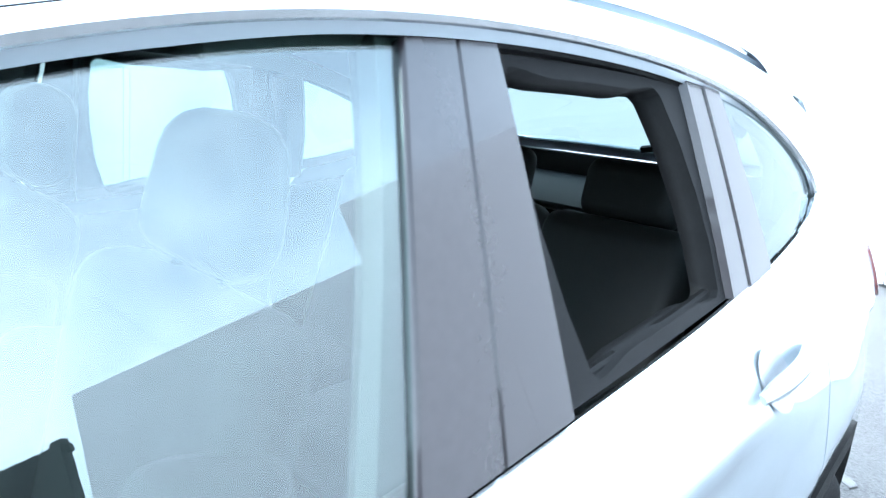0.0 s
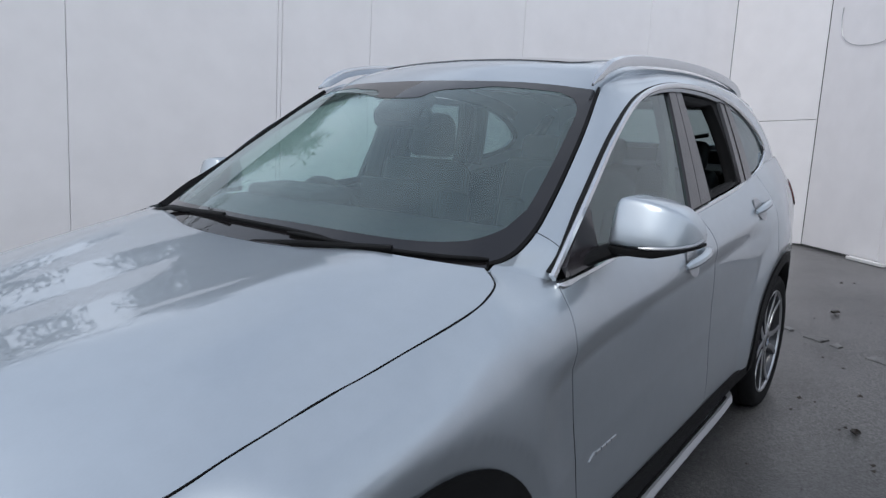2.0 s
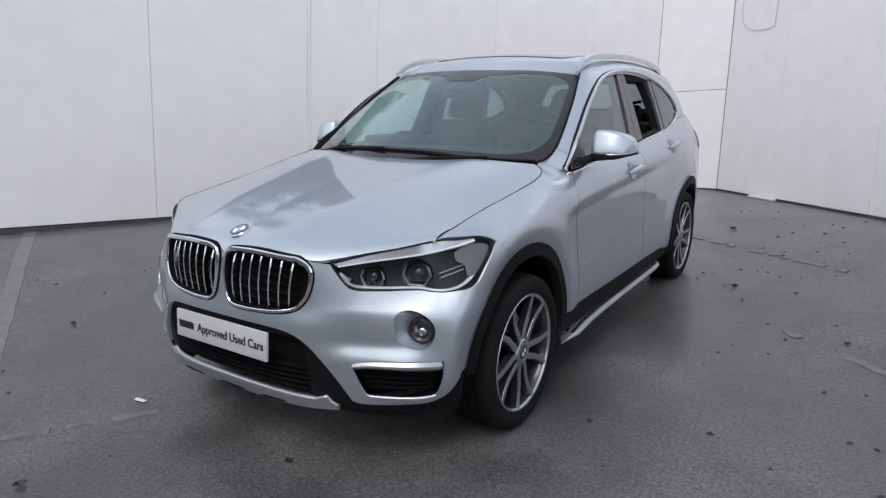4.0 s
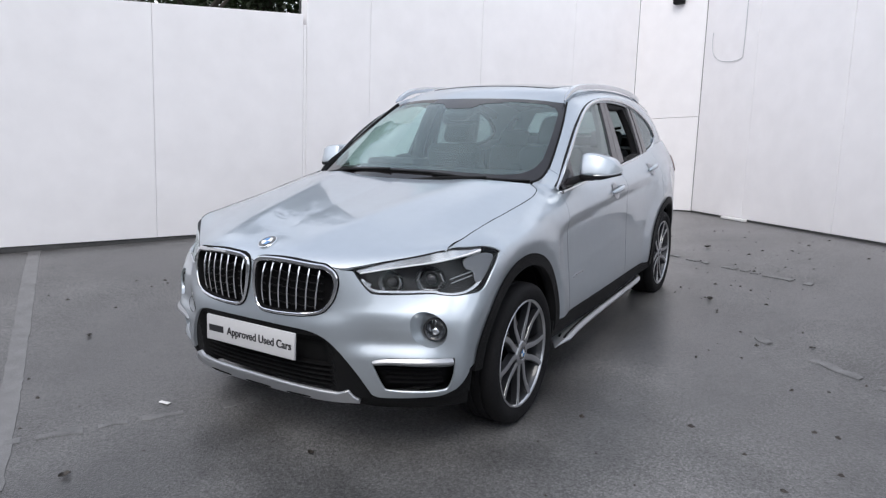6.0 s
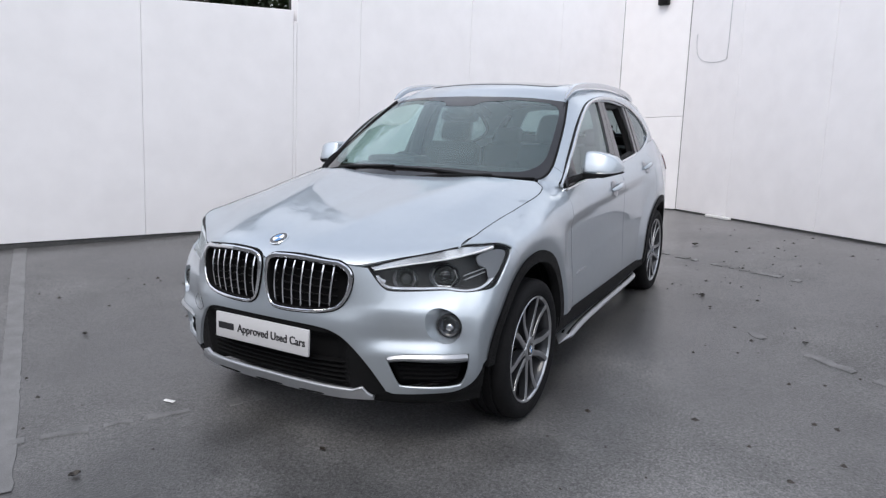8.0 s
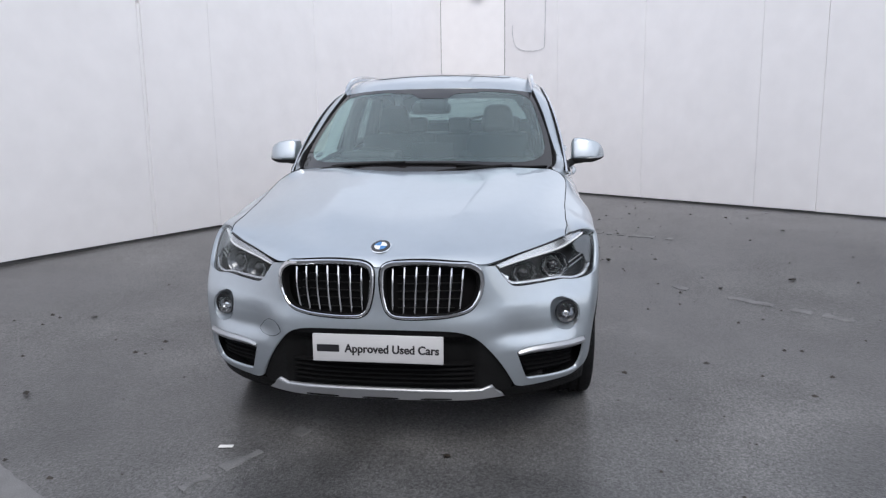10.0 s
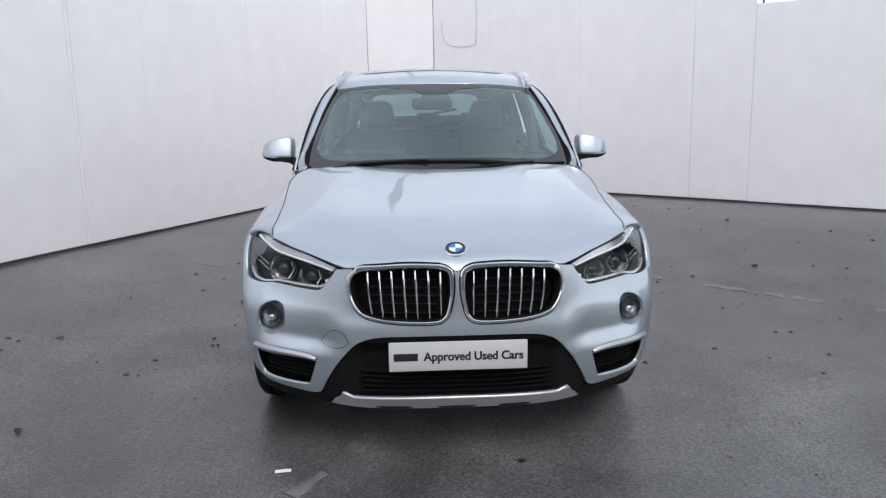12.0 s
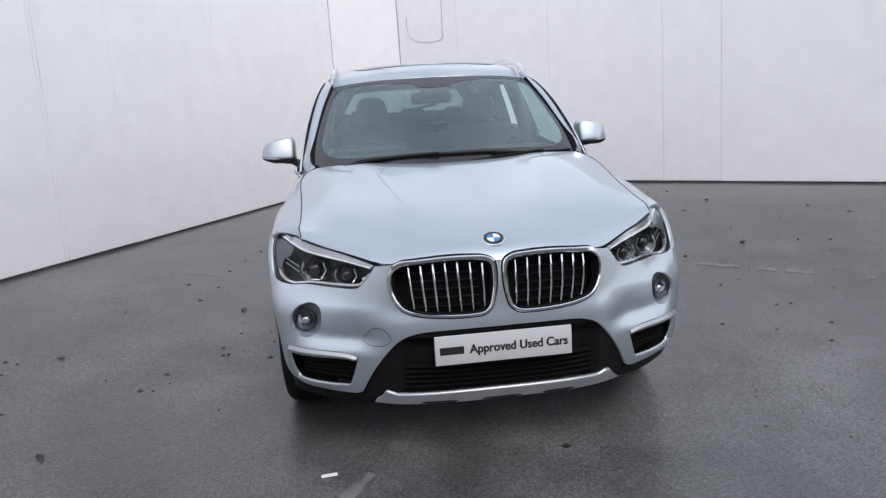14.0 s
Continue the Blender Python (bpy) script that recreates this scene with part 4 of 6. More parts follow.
# roof and windscreen
re = ROOF.near(np.r_[smooth_line([(0, 1.07, 1.475), (.22, 1.08, 1.473), (.41, 1.115, 1.462), (.55, 1.17, 1.448), (.60, 1.205, 1.452)], per=5), FRAME_EDGE[[i for i, q in enumerate(FRAME_EDGE) if q[1] > 1.24 and q[2] > 1.43]], [(.38, 3.14, 1.475), (0, 3.15, 1.49)]])
re[0, 0] = re[-1, 0] = 0
pan = net_loop(ROOF, [(.001, 1.32, 1.53), (.001, 1.32, 1.53), (.40, 1.345, 1.51), (.455, 1.40, 1.51), (.455, 1.40, 1.51), (.44, 2.55, 1.52), (.40, 2.62, 1.52), (.001, 2.62, 1.54), (.001, 2.62, 1.54)], per=4)
panel("roof", ROOF, [re], paint, car, "silver roof panel", both=True, step=0.03, lip=0.03)
pan[np.abs(pan[:, 0]) < .004, 0] = 0
panel("sunroof", ROOF, [pan], roof_glass, car, "dark glass panorama roof", both=True, step=0.03, lift=0.004, lip=0.006)
ws = SCREEN.near(np.r_[smooth_line([(0, .268, 1.043), (.25, .283, 1.043), (.47, .345, 1.040), (.60, .408, 1.038), (.685, .455, 1.040)], per=5), FRAME_EDGE[[i for i, q in enumerate(FRAME_EDGE) if .52 < q[1] < 1.15]] * (.984, 1, 1), smooth_line([(.59, 1.165, 1.448), (.54, 1.145, 1.450), (.41, 1.112, 1.460), (.22, 1.077, 1.470), (0, 1.066, 1.473)], per=5)])
ws[0, 0] = ws[-1, 0] = 0
screen = panel("windscreen", SCREEN, [ws], screen_glass, car, "laminated windscreen with black border", both=True, step=0.03, lip=0)
screen.visible_shadow = False
view = SCREEN.near(np.r_[smooth_line([(0, .345, 1.09), (.30, .370, 1.089), (.50, .428, 1.083), (.615, .505, 1.085), (.668, .585, 1.112)], per=5), smooth_line([(.680, .66, 1.150), (.660, .79, 1.228), (.630, .94, 1.326), (.605, 1.04, 1.390), (.570, 1.085, 1.424)], per=5), smooth_line([(.52, 1.092, 1.438), (.40, 1.066, 1.448), (.30, 1.047, 1.452), (.245, 1.022, 1.446), (.16, 1.005, 1.440), (.118, .980, 1.43), (.095, .948, 1.412), (.06, .938, 1.408), (0, .936, 1.407)], per=4)])
view[0, 0] = view[-1, 0] = 0
bz = np.r_[ws[: len(ws)], view[::-1]]
hang("screen_border", mesh_from("screen_border", *(lambda m: (m[0], m[1], frit, m[2]))(sheet(SCREEN, [bz], step=0.03, lift=0.0015, lip=0, both=True))), screen, "black printed border")


def shut_gap(points, net, parent, s=1, r=.0028, depth=.003, bend=None):
    """The dark joint between two panels."""
    ab = net.near(np.array(points, float))
    p, n, _, _ = net.frame_at(ab[:, 0], ab[:, 1])
    if bend is not None:
        p = p + n * bend(p)[:, None]
    bm = bmesh.new()
    sweep(bm, (p - n * depth) * (s, 1, 1), [(r * math.cos(a), r * math.sin(a)) for a in np.linspace(0, 2 * math.pi, 7)[:-1]], n * (s, 1, 1))
    part("panel_joint", bm, dark_void, parent)


for s in (1, -1):
    shut_gap(front_edge - (0, 0, .003), HOOD, hood, s, .0018, .001)
    shut_gap(hood_side[2:] + (.0022, 0, -.001), HOOD, hood, s, .0025, .0009)
    shut_gap([(x, y + .003, z) for x, y, z in smooth_line([(.800, .603, 1.000), (.846, .583, .90), (.868, .588, .80), (.868, .62, .60), (.872, .635, .345)], per=6)], BODY, car, s, bend=side_form)
    shut_gap([(x, y + .003, z) for x, y, z in smooth_line([(.790, 1.600, 1.040), (.850, 1.620, .98), (.879, 1.645, .88), (.872, 1.66, .70), (.874, 1.66, .50), (.876, 1.65, .345)], per=5)], BODY, car, s, bend=side_form)
    shut_gap(seam, BODY, bumper, s)

# black moulding between windscreen and pillars
for s in (1, -1):
    edge = FRAME_EDGE[[i for i, q in enumerate(FRAME_EDGE) if .47 < q[1] < 1.17]]
    bm = bmesh.new()
    sweep(bm, (edge * (.990, 1, 1) + (0, -.003, .003)) * (s, 1, 1), [(-.006, -.016), (.006, -.016), (.004, .002), (-.004, .004)], np.array([(.45 * s, -.55, .70)] * len(edge)))
    part("screen_moulding", bm, rubber, screen, "black side moulding", 40)
    # the joint across the pillar foot
    bm = bmesh.new()
    sweep(bm, np.array(FOOT_TOP[0]) * (s, 1, 1) - np.array((.0018 * s, .0012, .0012)), [(.0022 * math.cos(k), .0022 * math.sin(k)) for k in np.linspace(0, 2 * math.pi, 7)[:-1]], (.4 * s, -.4, .8))
    part("panel_joint", bm, dark_void, frames[s])


# ---- the car: front details ----
def on_body(points, lift=0.0, net=None):
    net = net or BODY
    ab = net.near(np.array(points, float))
    p, n, _, _ = net.frame_at(ab[:, 0], ab[:, 1])
    lift = np.broadcast_to(np.asarray(lift, float), (len(p),))
    return p + n * lift[:, None], n


def front_points(xz, lift=0.0):
    """Points of the front skin by their x and z."""
    q = np.array([(x, -0.70, z) for x, z in xz], float)
    for _ in range(5):
        p, n = on_body(q)
        q[:, 1] = p[:, 1] + ((p[:, 0] - q[:, 0]) * n[:, 0] + (p[:, 2] - q[:, 2]) * n[:, 2]) / np.where(np.abs(n[:, 1]) < .2, -.2, n[:, 1])
    p, n = on_body(q)
    return p + n * np.reshape(lift, (-1, 1)), n


def mirrored(p, sgn):
    return np.asarray(p) * (sgn, 1, 1)


def tube(points, section, up, mat, parent, name, sgn=1, closed=False, scale=None, label="", smooth=35):
    bm = bmesh.new()
    up = np.asarray(up, float) * ((sgn, 1, 1) if np.ndim(up) > 1 else 1)
    sweep(bm, mirrored(points, sgn), section, up, closed, scale)
    return part(name, bm, mat, parent, label, smooth)


def flat_section(w, t0, t1, r=0.3):
    """A flat bar across +-w, from height t0 to t1, with broken upper edges."""
    c = min(w, t1 - t0) * r
    return [(-w, t0), (w, t0), (w, t1 - c), (w - c, t1), (-w + c, t1), (-w, t1 - c)]


def disc(bm, c, d, r, n=28, rings=((1, 0),)):
    """Rings about a centre, facing d: (share of r, height along d), closed by a last fan."""
    d = Vector(d).normalized()
    u = d.cross(Vector((0, 0, 1))).normalized()
    w = u.cross(d)
    made = []
    for k, h in rings:
        made.append([bm.verts.new(Vector(c) + d * h + (u * math.cos(a) + w * math.sin(a)) * r * k) for a in np.linspace(0, 2 * math.pi, n + 1)[:-1]])
    for a, b in zip(made, made[1:]):
        for i in range(n):
            bm.faces.new((a[i], a[(i + 1) % n], b[(i + 1) % n], b[i]))
    bm.faces.new(made[-1])
    return bm


kidney_line = smooth_line(KIDNEY, True, 8)
for s in (1, -1):
    p, n = on_body(kidney_line, 0.002)
    top = np.clip((kidney_line[:, 2] - .60) / .18, 0, 1)
    grille = panel("radiator_grille", BODY, [net_loop(BODY, KIDNEY, per=4)], dark_void, car, "black kidney-shaped grille with chrome bars", sgn=s, lift=-0.055, lip=0.0, step=0.03)
    tube(p, flat_section(0.0125, -0.030, 0.004), n, dark_void, grille, "frame_seal", s, True, 0.8 + 0.3 * top)
    outer_side = np.clip((kidney_line[:, 0] - .28) / .1, 0, 1)
    tube(p, flat_section(0.0092, -0.040, 0.013, .5), n, chrome, grille, "grille_frame", s, True, 0.60 + 0.42 * top + .12 * top * outer_side, "chrome surround")
    inner = np.array([(q[0] * .955 + .207 * .045, q[1], q[2] * .955 + .67 * .045) for q in kidney_line])
    for x, x_top in zip((.060, .103, .147, .191, .235, .278, .321), (.062, .108, .156, .201, .246, .292, .336)):
        zz = []
        for a, b in zip(inner, np.roll(inner, -1, 0)):
            if (a[0] - x) * (b[0] - x) <= 0 and a[0] != b[0]:
                zz.append(a[2] + (b[2] - a[2]) * (x - a[0]) / (b[0] - a[0]))
        z0, z1 = min(zz) + .004, max(zz) - .004
        along = np.linspace(0, 1, 13)
        # each bar bows forward
        bow = -.016 + .020 * np.sin(np.pi * np.clip(along * .92 + .04, 0, 1)) ** .6
        pts, nn = front_points([(x + (x_top - x) * w, z0 + (z1 - z0) * w) for w in along], bow)
        tube(pts, flat_section(0.0036, -0.020, 0.0, .5), nn, chrome, grille, "grille_bar", s)
    # dark fins deep behind the bars
    for z in np.linspace(.615, .775, 6):
        xs = [x for x in np.linspace(.045, .365, 12)]
        pts, nn = front_points([(x, z) for x in xs if .05 < x < .365 - max(0, .66 - z) * .9], -.042)
        tube(pts, flat_section(.0025, -.010, .0), nn, cladding, grille, "cooling_fin", s)

# headlamps
lamp_line = smooth_line(LAMP, True, 6)
for s in (1, -1):
    lamp = panel("headlamp", BODY, [lamp_l], lens_glass, car, "clear headlamp with chrome light rings", sgn=s, lift=-0.004, lip=0, step=0.02)
    lamp.visible_shadow = False
    panel("lamp_housing", BODY, [lamp_l], lamp_bowl, lamp, "dark lamp housing", sgn=s, lift=-0.062, lip=0, step=0.025)
    p, n = on_body(lamp_line)
    tube(p - n * .030, [(-.003, -.034), (.003, -.034), (.003, .024), (-.003, .024)], n, lamp_dark, lamp, "bezel", s, True)
    brow_t = smooth_line([(.458, -.65, .770), (.56, -.56, .799), (.65, -.49, .820), (.735, -.425, .841), (.775, -.345, .846), (.812, -.275, .841)], per=6)
    brow_b = smooth_line([(.814, -.282, .830), (.775, -.355, .817), (.722, -.44, .804), (.64, -.50, .789), (.55, -.57, .774), (.470, -.64, .760)], per=6)
    panel("light_brow", BODY, [BODY.near(np.r_[brow_t, brow_b])], brow_silver, lamp, "bright silver brow over the lamps", sgn=s, lift=-0.012, lip=0.01, step=0.012)
    p, n = on_body(brow_b[::-1] + (0, 0, -.001), -0.009)
    tube(p, flat_section(.0034, -.012, .003), n, lamp_white, lamp, "light_guide", s, False, np.linspace(.6, 1.2, len(p)), "frosted white light guide")
    low = smooth_line([(.478, -.64, .738), (.500, -.625, .702), (.525, -.61, .689), (.60, -.555, .683), (.700, -.475, .679), (.738, -.444, .667), (.768, -.42, .662), (.805, -.385, .674), (.832, -.345, .706), (.848, -.29, .765)], per=6)
    p, n = on_body(low, -0.022)
    tube(p, flat_section(.0068, -.012, .004), n, brow_silver, lamp, "lower_light_strip", s, False, np.r_[.5, .7, np.ones(len(p) - 12) * .85, np.linspace(.9, 1.25, 9), .9], "bright lower trim")
    for cx, cz, r in ((.585, .728, .036), (.715, .738, .042)):
        c, nn = front_points([(cx, cz)], -0.046)
        d = (np.array((.15, -1, -.02)) * .7 + nn[0] * .3)
        d /= np.linalg.norm(d)
        bm = bmesh.new()
        disc(bm, mirrored(c[0], s), mirrored(d, s), r * .62, 24, ((1, -.012), (.98, .004), (.8, .014), (.45, .020)))
        part("projector", bm, gloss_black, lamp, "dark projector lens", 50)
        bm = bmesh.new()
        cup = []
        for k, h in ((1.35, .020), (1.05, .006), (.80, -.006)):
            uu = np.cross(d, (0, 0, 1)); uu /= np.linalg.norm(uu); ww = np.cross(uu, d)
            cup.append([bm.verts.new(mirrored(c[0] + d * h + (uu * math.cos(a) * 1.12 + ww * math.sin(a)) * r * k, s)) for a in np.linspace(0, 2 * math.pi, 25)[:-1]])
        for a, b in zip(cup, cup[1:]):
            for m in range(24):
                bm.faces.new((a[m], a[(m + 1) % 24], b[(m + 1) % 24], b[m]))
        part("reflector_cup", bm, lamp_cup, lamp, "smoked chrome reflector", 60)
        u = np.cross(d, (0, 0, 1)); u /= np.linalg.norm(u); w = np.cross(u, d)
        ring = [c[0] + d * .022 + (u * math.cos(a) * 1.15 + w * math.sin(a)) * r * 1.08 for a in [radians(k) for k in (140, 182, 238, 302, 358, 400)]]
        tube(np.array(ring), disc_section(.0032, 6), d, satin, lamp, "light_ring", s, False, None, "chrome light ring")
    # pale side reflector and small fins in the outer corner
    side_l = BODY.near(smooth_line([(.782, -.355, .803), (.818, -.280, .818), (.848, -.245, .806), (.846, -.285, .760), (.836, -.330, .715), (.822, -.350, .712), (.812, -.345, .750), (.792, -.368, .770)], True, 4))
    panel("side_reflector", BODY, [side_l], pale_reflector, lamp, "pale side reflector", sgn=s, lift=-0.016, lip=0.004, step=0.012)
    for k in range(2):
        pts, nn = front_points([(.768 + .006 * k, .738 - .014 * k), (.828 + .002 * k, .768 - .016 * k)], -0.026)
        tube(pts, flat_section(.0015, -.008, .002), nn, matt_silver, lamp, "reflector_fin", s)
    pts, nn = front_points([(.488, .738), (.500, .725), (.518, .716)], -0.030)
    tube(pts, flat_section(.008, -.01, .004), nn, lamp_chrome, lamp, "reflector", s)
    for x0 in (.545, .655):
        pts, nn = front_points([(x0, .690), (x0 + .030, .693)], -0.020)
        tube(pts, flat_section(.0025, -.008, .003), nn, lamp_chrome, lamp, "reflector_fin", s)

# fog lamps in their pods
for s in (1, -1):
    rim, nn = on_body(smooth_line(FOG, True, 3))
    rim = rim + nn * (bumper_form(rim)[:, None] - .001)
    d = np.array((.30, -.95, 0.02)); d /= np.linalg.norm(d); c = np.array((.748, -.533, .545)) - d * .020
    u = np.cross(d, (0, 0, 1)); u /= np.linalg.norm(u); w = np.cross(u, d)
    bm = bmesh.new()
    rings = []
    for k in np.linspace(0, 1, 6):
        ring = []
        for q in rim:
            v = q - c
            a = math.atan2(v @ w, v @ u)
            goal = c + (u * math.cos(a) + w * math.sin(a)) * .046 - d * .004
            mid_p = q + (goal - q) * k - d * .007 * math.sin(math.pi * k)
            ring.append(bm.verts.new(mirrored(mid_p, s)))
        rings.append(ring)
    for a, b in zip(rings, rings[1:]):
        for i in range(len(a)):
            bm.faces.new((a[i], a[(i + 1) % len(a)], b[(i + 1) % len(a)], b[i]))
    pod = part("fog_lamp_pod", bm, paint, car, "silver hollow round a fog lamp", 60)
    bm = bmesh.new()
    disc(bm, mirrored(c, s), mirrored(d, s), .048, 32, ((.92, -.04), (1, -.004), (1, .008), (.96, .013), (.84, .012), (.73, .007), (.72, -.014)))
    fog = part("fog_lamp", bm, gloss_black, car, "round fog lamp with clear lens", 40)
    bm = bmesh.new()
    disc(bm, mirrored(c, s), mirrored(d, s), .0375, 32, ((1, .006), (.90, -.003), (.72, -.012), (.48, -.019), (.25, -.022)))
    part("reflector", bm, fog_metal, fog, "bright fog lamp reflector", 80)
    # chrome disc set low, standing in for the reflector's bright lower half
    bm = bmesh.new()
    disc(bm, mirrored(c - w * .010, s), mirrored(d, s), .0155, 20, ((1, -.016), (1, -.004), (.8, .001), (.4, .003)))
    part("bright_lune", bm, lamp_chrome, fog, "", 50)
    bm = bmesh.new()
    disc(bm, mirrored(c, s), mirrored(d, s), .040, 32, ((1, .008), (.8, .0135), (.5, .017)))
    part("lens", bm, lens_glass, fog, "clear lens", 80).visible_shadow = False

# side intakes with their blades
for s in (1, -1):
    intake = panel("side_intake", BODY, [int_l], dark_void, car, "black side intake with slats", sgn=s, lift=-0.05, lip=0, step=0.03)
    for k, z in enumerate((.312, .335, .358, .381)):
        x0 = .60 - (z - .30) * .42
        pts, nn = front_points([(x, z) for x in np.linspace(x0, .795, 9)], -0.036)
        tube(pts, flat_section(.003, -.016, .002), nn, dark_void, intake, "slat", s)
    p, n = on_body(smooth_line([(.546, -.665, .421), (.60, -.64, .431), (.70, -.58, .434), (.806, -.492, .430)], per=6), -0.002)
    n = n + np.array((0, 0, .75))
    tube(p + np.array((0, -.002, -.006)), flat_section(.0140, -.022, .006, .45), n / np.linalg.norm(n, axis=1)[:, None], matt_silver, intake, "blade", s, False, np.r_[.45, np.linspace(.75, 1.15, len(p) - 1)], "satin silver blade")

# the black centre of the bumper, lower grille, skid plate
order = np.r_[np.array([(0, -.785, .540), (.2, -.778, .538), (.31, -.76, .530), (.375, -.745, .505), (.43, -.73, .453), (.49, -.70, .368), (.548, -.68, .268)]), np.array([(.52, -.675, .245), (.3, -.725, .240), (0, -.745, .240)])]
tl = BODY.near(order)
tl[0, 0] = tl[-1, 0] = 0
recess = lambda p: -0.045 * np.clip((.40 - np.abs(p[:, 0])) / .06, 0, 1) * np.clip((.50 - p[:, 2]) / .04, 0, 1)
centre_piece = panel("bumper_centre", BODY, [tl], cladding, car, "black grained lower bumper centre", both=True, lift=-0.014, lip=0.02, step=0.02, bend=recess)
for z in (.285, .308, .331, .354, .377):
    pts, nn = front_points([(x, z) for x in np.linspace(0, .385, 8)], -0.030)
    line = np.r_[mirrored(pts, -1)[::-1][:-1], pts]
    tube(line, flat_section(.004, -.02, .003), np.r_[mirrored(nn, -1)[::-1][:-1], nn], dark_void, centre_piece, "slat")
skid = [(0, -.772, .266), (.30, -.755, .264), (.40, -.70, .270), (.442, -.69, .284), (.442, -.69, .284), (.462, -.69, .258), (.500, -.70, .226), (.500, -.70, .226), (.40, -.72, .228), (.335, -.73, .222), (.300, -.735, .212), (.215, -.74, .212), (.195, -.745, .226), (.105, -.745, .226), (.085, -.745, .212), (0, -.745, .212)]
sk = BODY.near(np.array(skid))
sk[0, 0] = sk[-1, 0] = 0
skid_plate = panel("skid_plate", BODY, [sk], matt_silver, car, "matt silver skid plate", both=True, lift=0.012, lip=0.03, step=0.015)
# black strips on its lower edge, in place of the shade in recesses
for x0, x1 in ((-.315, -.175), (-.078, .072), (.160, .285)):
    q = np.array([(x, .2405) for x in np.linspace(x0, x1, 7)])
    pts, nn = front_points(np.abs(q), .0125)
    pts[:, 0] *= np.where(q[:, 0] < 0, -1, 1)
    nn[:, 0] *= np.where(q[:, 0] < 0, -1, 1)
    tube(pts, flat_section(.0058, -.008, .0012, .4), nn, cladding, skid_plate, "recess_shade", 1, False, np.r_[.5, np.ones(5), .5])
val = BODY.near(np.array(smooth_line([(.575, -.65, .252), (.70, -.57, .257), (.80, -.488, .279), (.842, -.43, .35), (.856, -.40, .375)], per=4).tolist() + [(.84, -.39, .26), (.72, -.53, .24), (.57, -.64, .238)]))
for s in (1, -1):
    panel("lower_valance", BODY, [val], cladding, car, "black grained lower lip", sgn=s, lift=-0.004, lip=0.02, step=0.02)

# towing eye cover, its outline on the silver skin
cover = smooth_line([(-.412, .498), (-.412, .498), (-.436, .537), (-.478, .541), (-.520, .497), (-.520, .497), (-.498, .476), (-.450, .474)], True, 5)
pts, nn = front_points([(-x, z) for x, z in cover], -0.001)
tube(pts, disc_section(.0010, 5), nn, dark_void, car, "tow_eye_cover_gap", -1, True)

# dealer plate with its words
plate = None
bm = bmesh.new()
rounded_box(bm, (.52, .012, .111), (0, 0, 0), .004, 2)
for v in bm.verts:
    v.co = Matrix.Rotation(radians(-4), 3, "X") @ v.co + Vector((.001, -.797, .4625))
plate = part("dealer_plate", bm, plate_white, car, "white dealer plate with dark lettering", 40)


def words(text, size, at, turn, mat, parent, name, width=None):
    cu = bpy.data.curves.new(name, "FONT")
    cu.body, cu.size, cu.extrude, cu.offset = text, size, 0.0004, 0.0009
    cu.align_x, cu.align_y = "LEFT", "CENTER"
    ob = bpy.data.objects.new(name, cu)
    scene.collection.objects.link(ob)
    me = bpy.data.meshes.new_from_object(ob.evaluated_get(bpy.context.evaluated_depsgraph_get()))
    bpy.data.objects.remove(ob)
    bpy.data.curves.remove(cu)
    xs = [v.co.x for v in me.vertices]
    k = width / (max(xs) - min(xs)) if width else 1
    for v in me.vertices:
        v.co = turn @ Vector(((v.co.x - min(xs)) * k, v.co.y, v.co.z)) + Vector(at)
    me.materials.clear()
    me.materials.append(mat)
    return hang(name, me, parent, "dark grey lettering")


tilt = Matrix.Rotation(radians(86), 3, "X")
words("Approved Used Cars", .047, (-.1306, -.8037, .4610), tilt, plate_ink, plate, "lettering", .374)
words("Approved Used Cars", .047, (-.1292, -.8039, .4613), tilt, plate_ink, plate, "lettering", .374)
bm = bmesh.new()
rounded_box(bm, (.090, .0015, .030), (-.196, -.8038, .4620), .0004, 1)
part("logo_bar", bm, plate_ink, plate, "dark grey bar")

# round badge on the hood
rc, rn = on_body([(0, -.672, .846)], 0.004, HOOD)
for name, r, h, mat_, parent_ in (("hood_badge", .042, .0, chrome, car),):
    bm = bmesh.new()
    disc(bm, rc[0] - rn[0] * .004, rn[0], r, 36, ((1, 0), (1, .004), (.95, .006)))
    badge = part(name, bm, mat_, parent_, "round chrome-rimmed badge in blue and white", 40)
bm = bmesh.new()
disc(bm, rc[0], rn[0], .0385, 36, ((1, .0), (1, .003)))
part("badge_ring", bm, gloss_black, badge, "black ring", 40)
d_ = Vector(rn[0]); u_ = d_.cross(Vector((0, 0, 1))).normalized(); w_ = u_.cross(d_)
for k in range(4):
    bm = bmesh.new()
    arc = [Vector(rc[0]) + d_ * .0042 + (u_ * math.cos(a) + w_ * math.sin(a)) * .0255 for a in np.linspace(k * math.pi / 2, (k + 1) * math.pi / 2, 9)]
    bm.faces.new([bm.verts.new(q) for q in [Vector(rc[0]) + d_ * .0042] + arc])
    part("badge_quarter", bm, roundel_white if k % 2 else roundel_blue, badge, "white quarter" if k % 2 else "blue quarter")

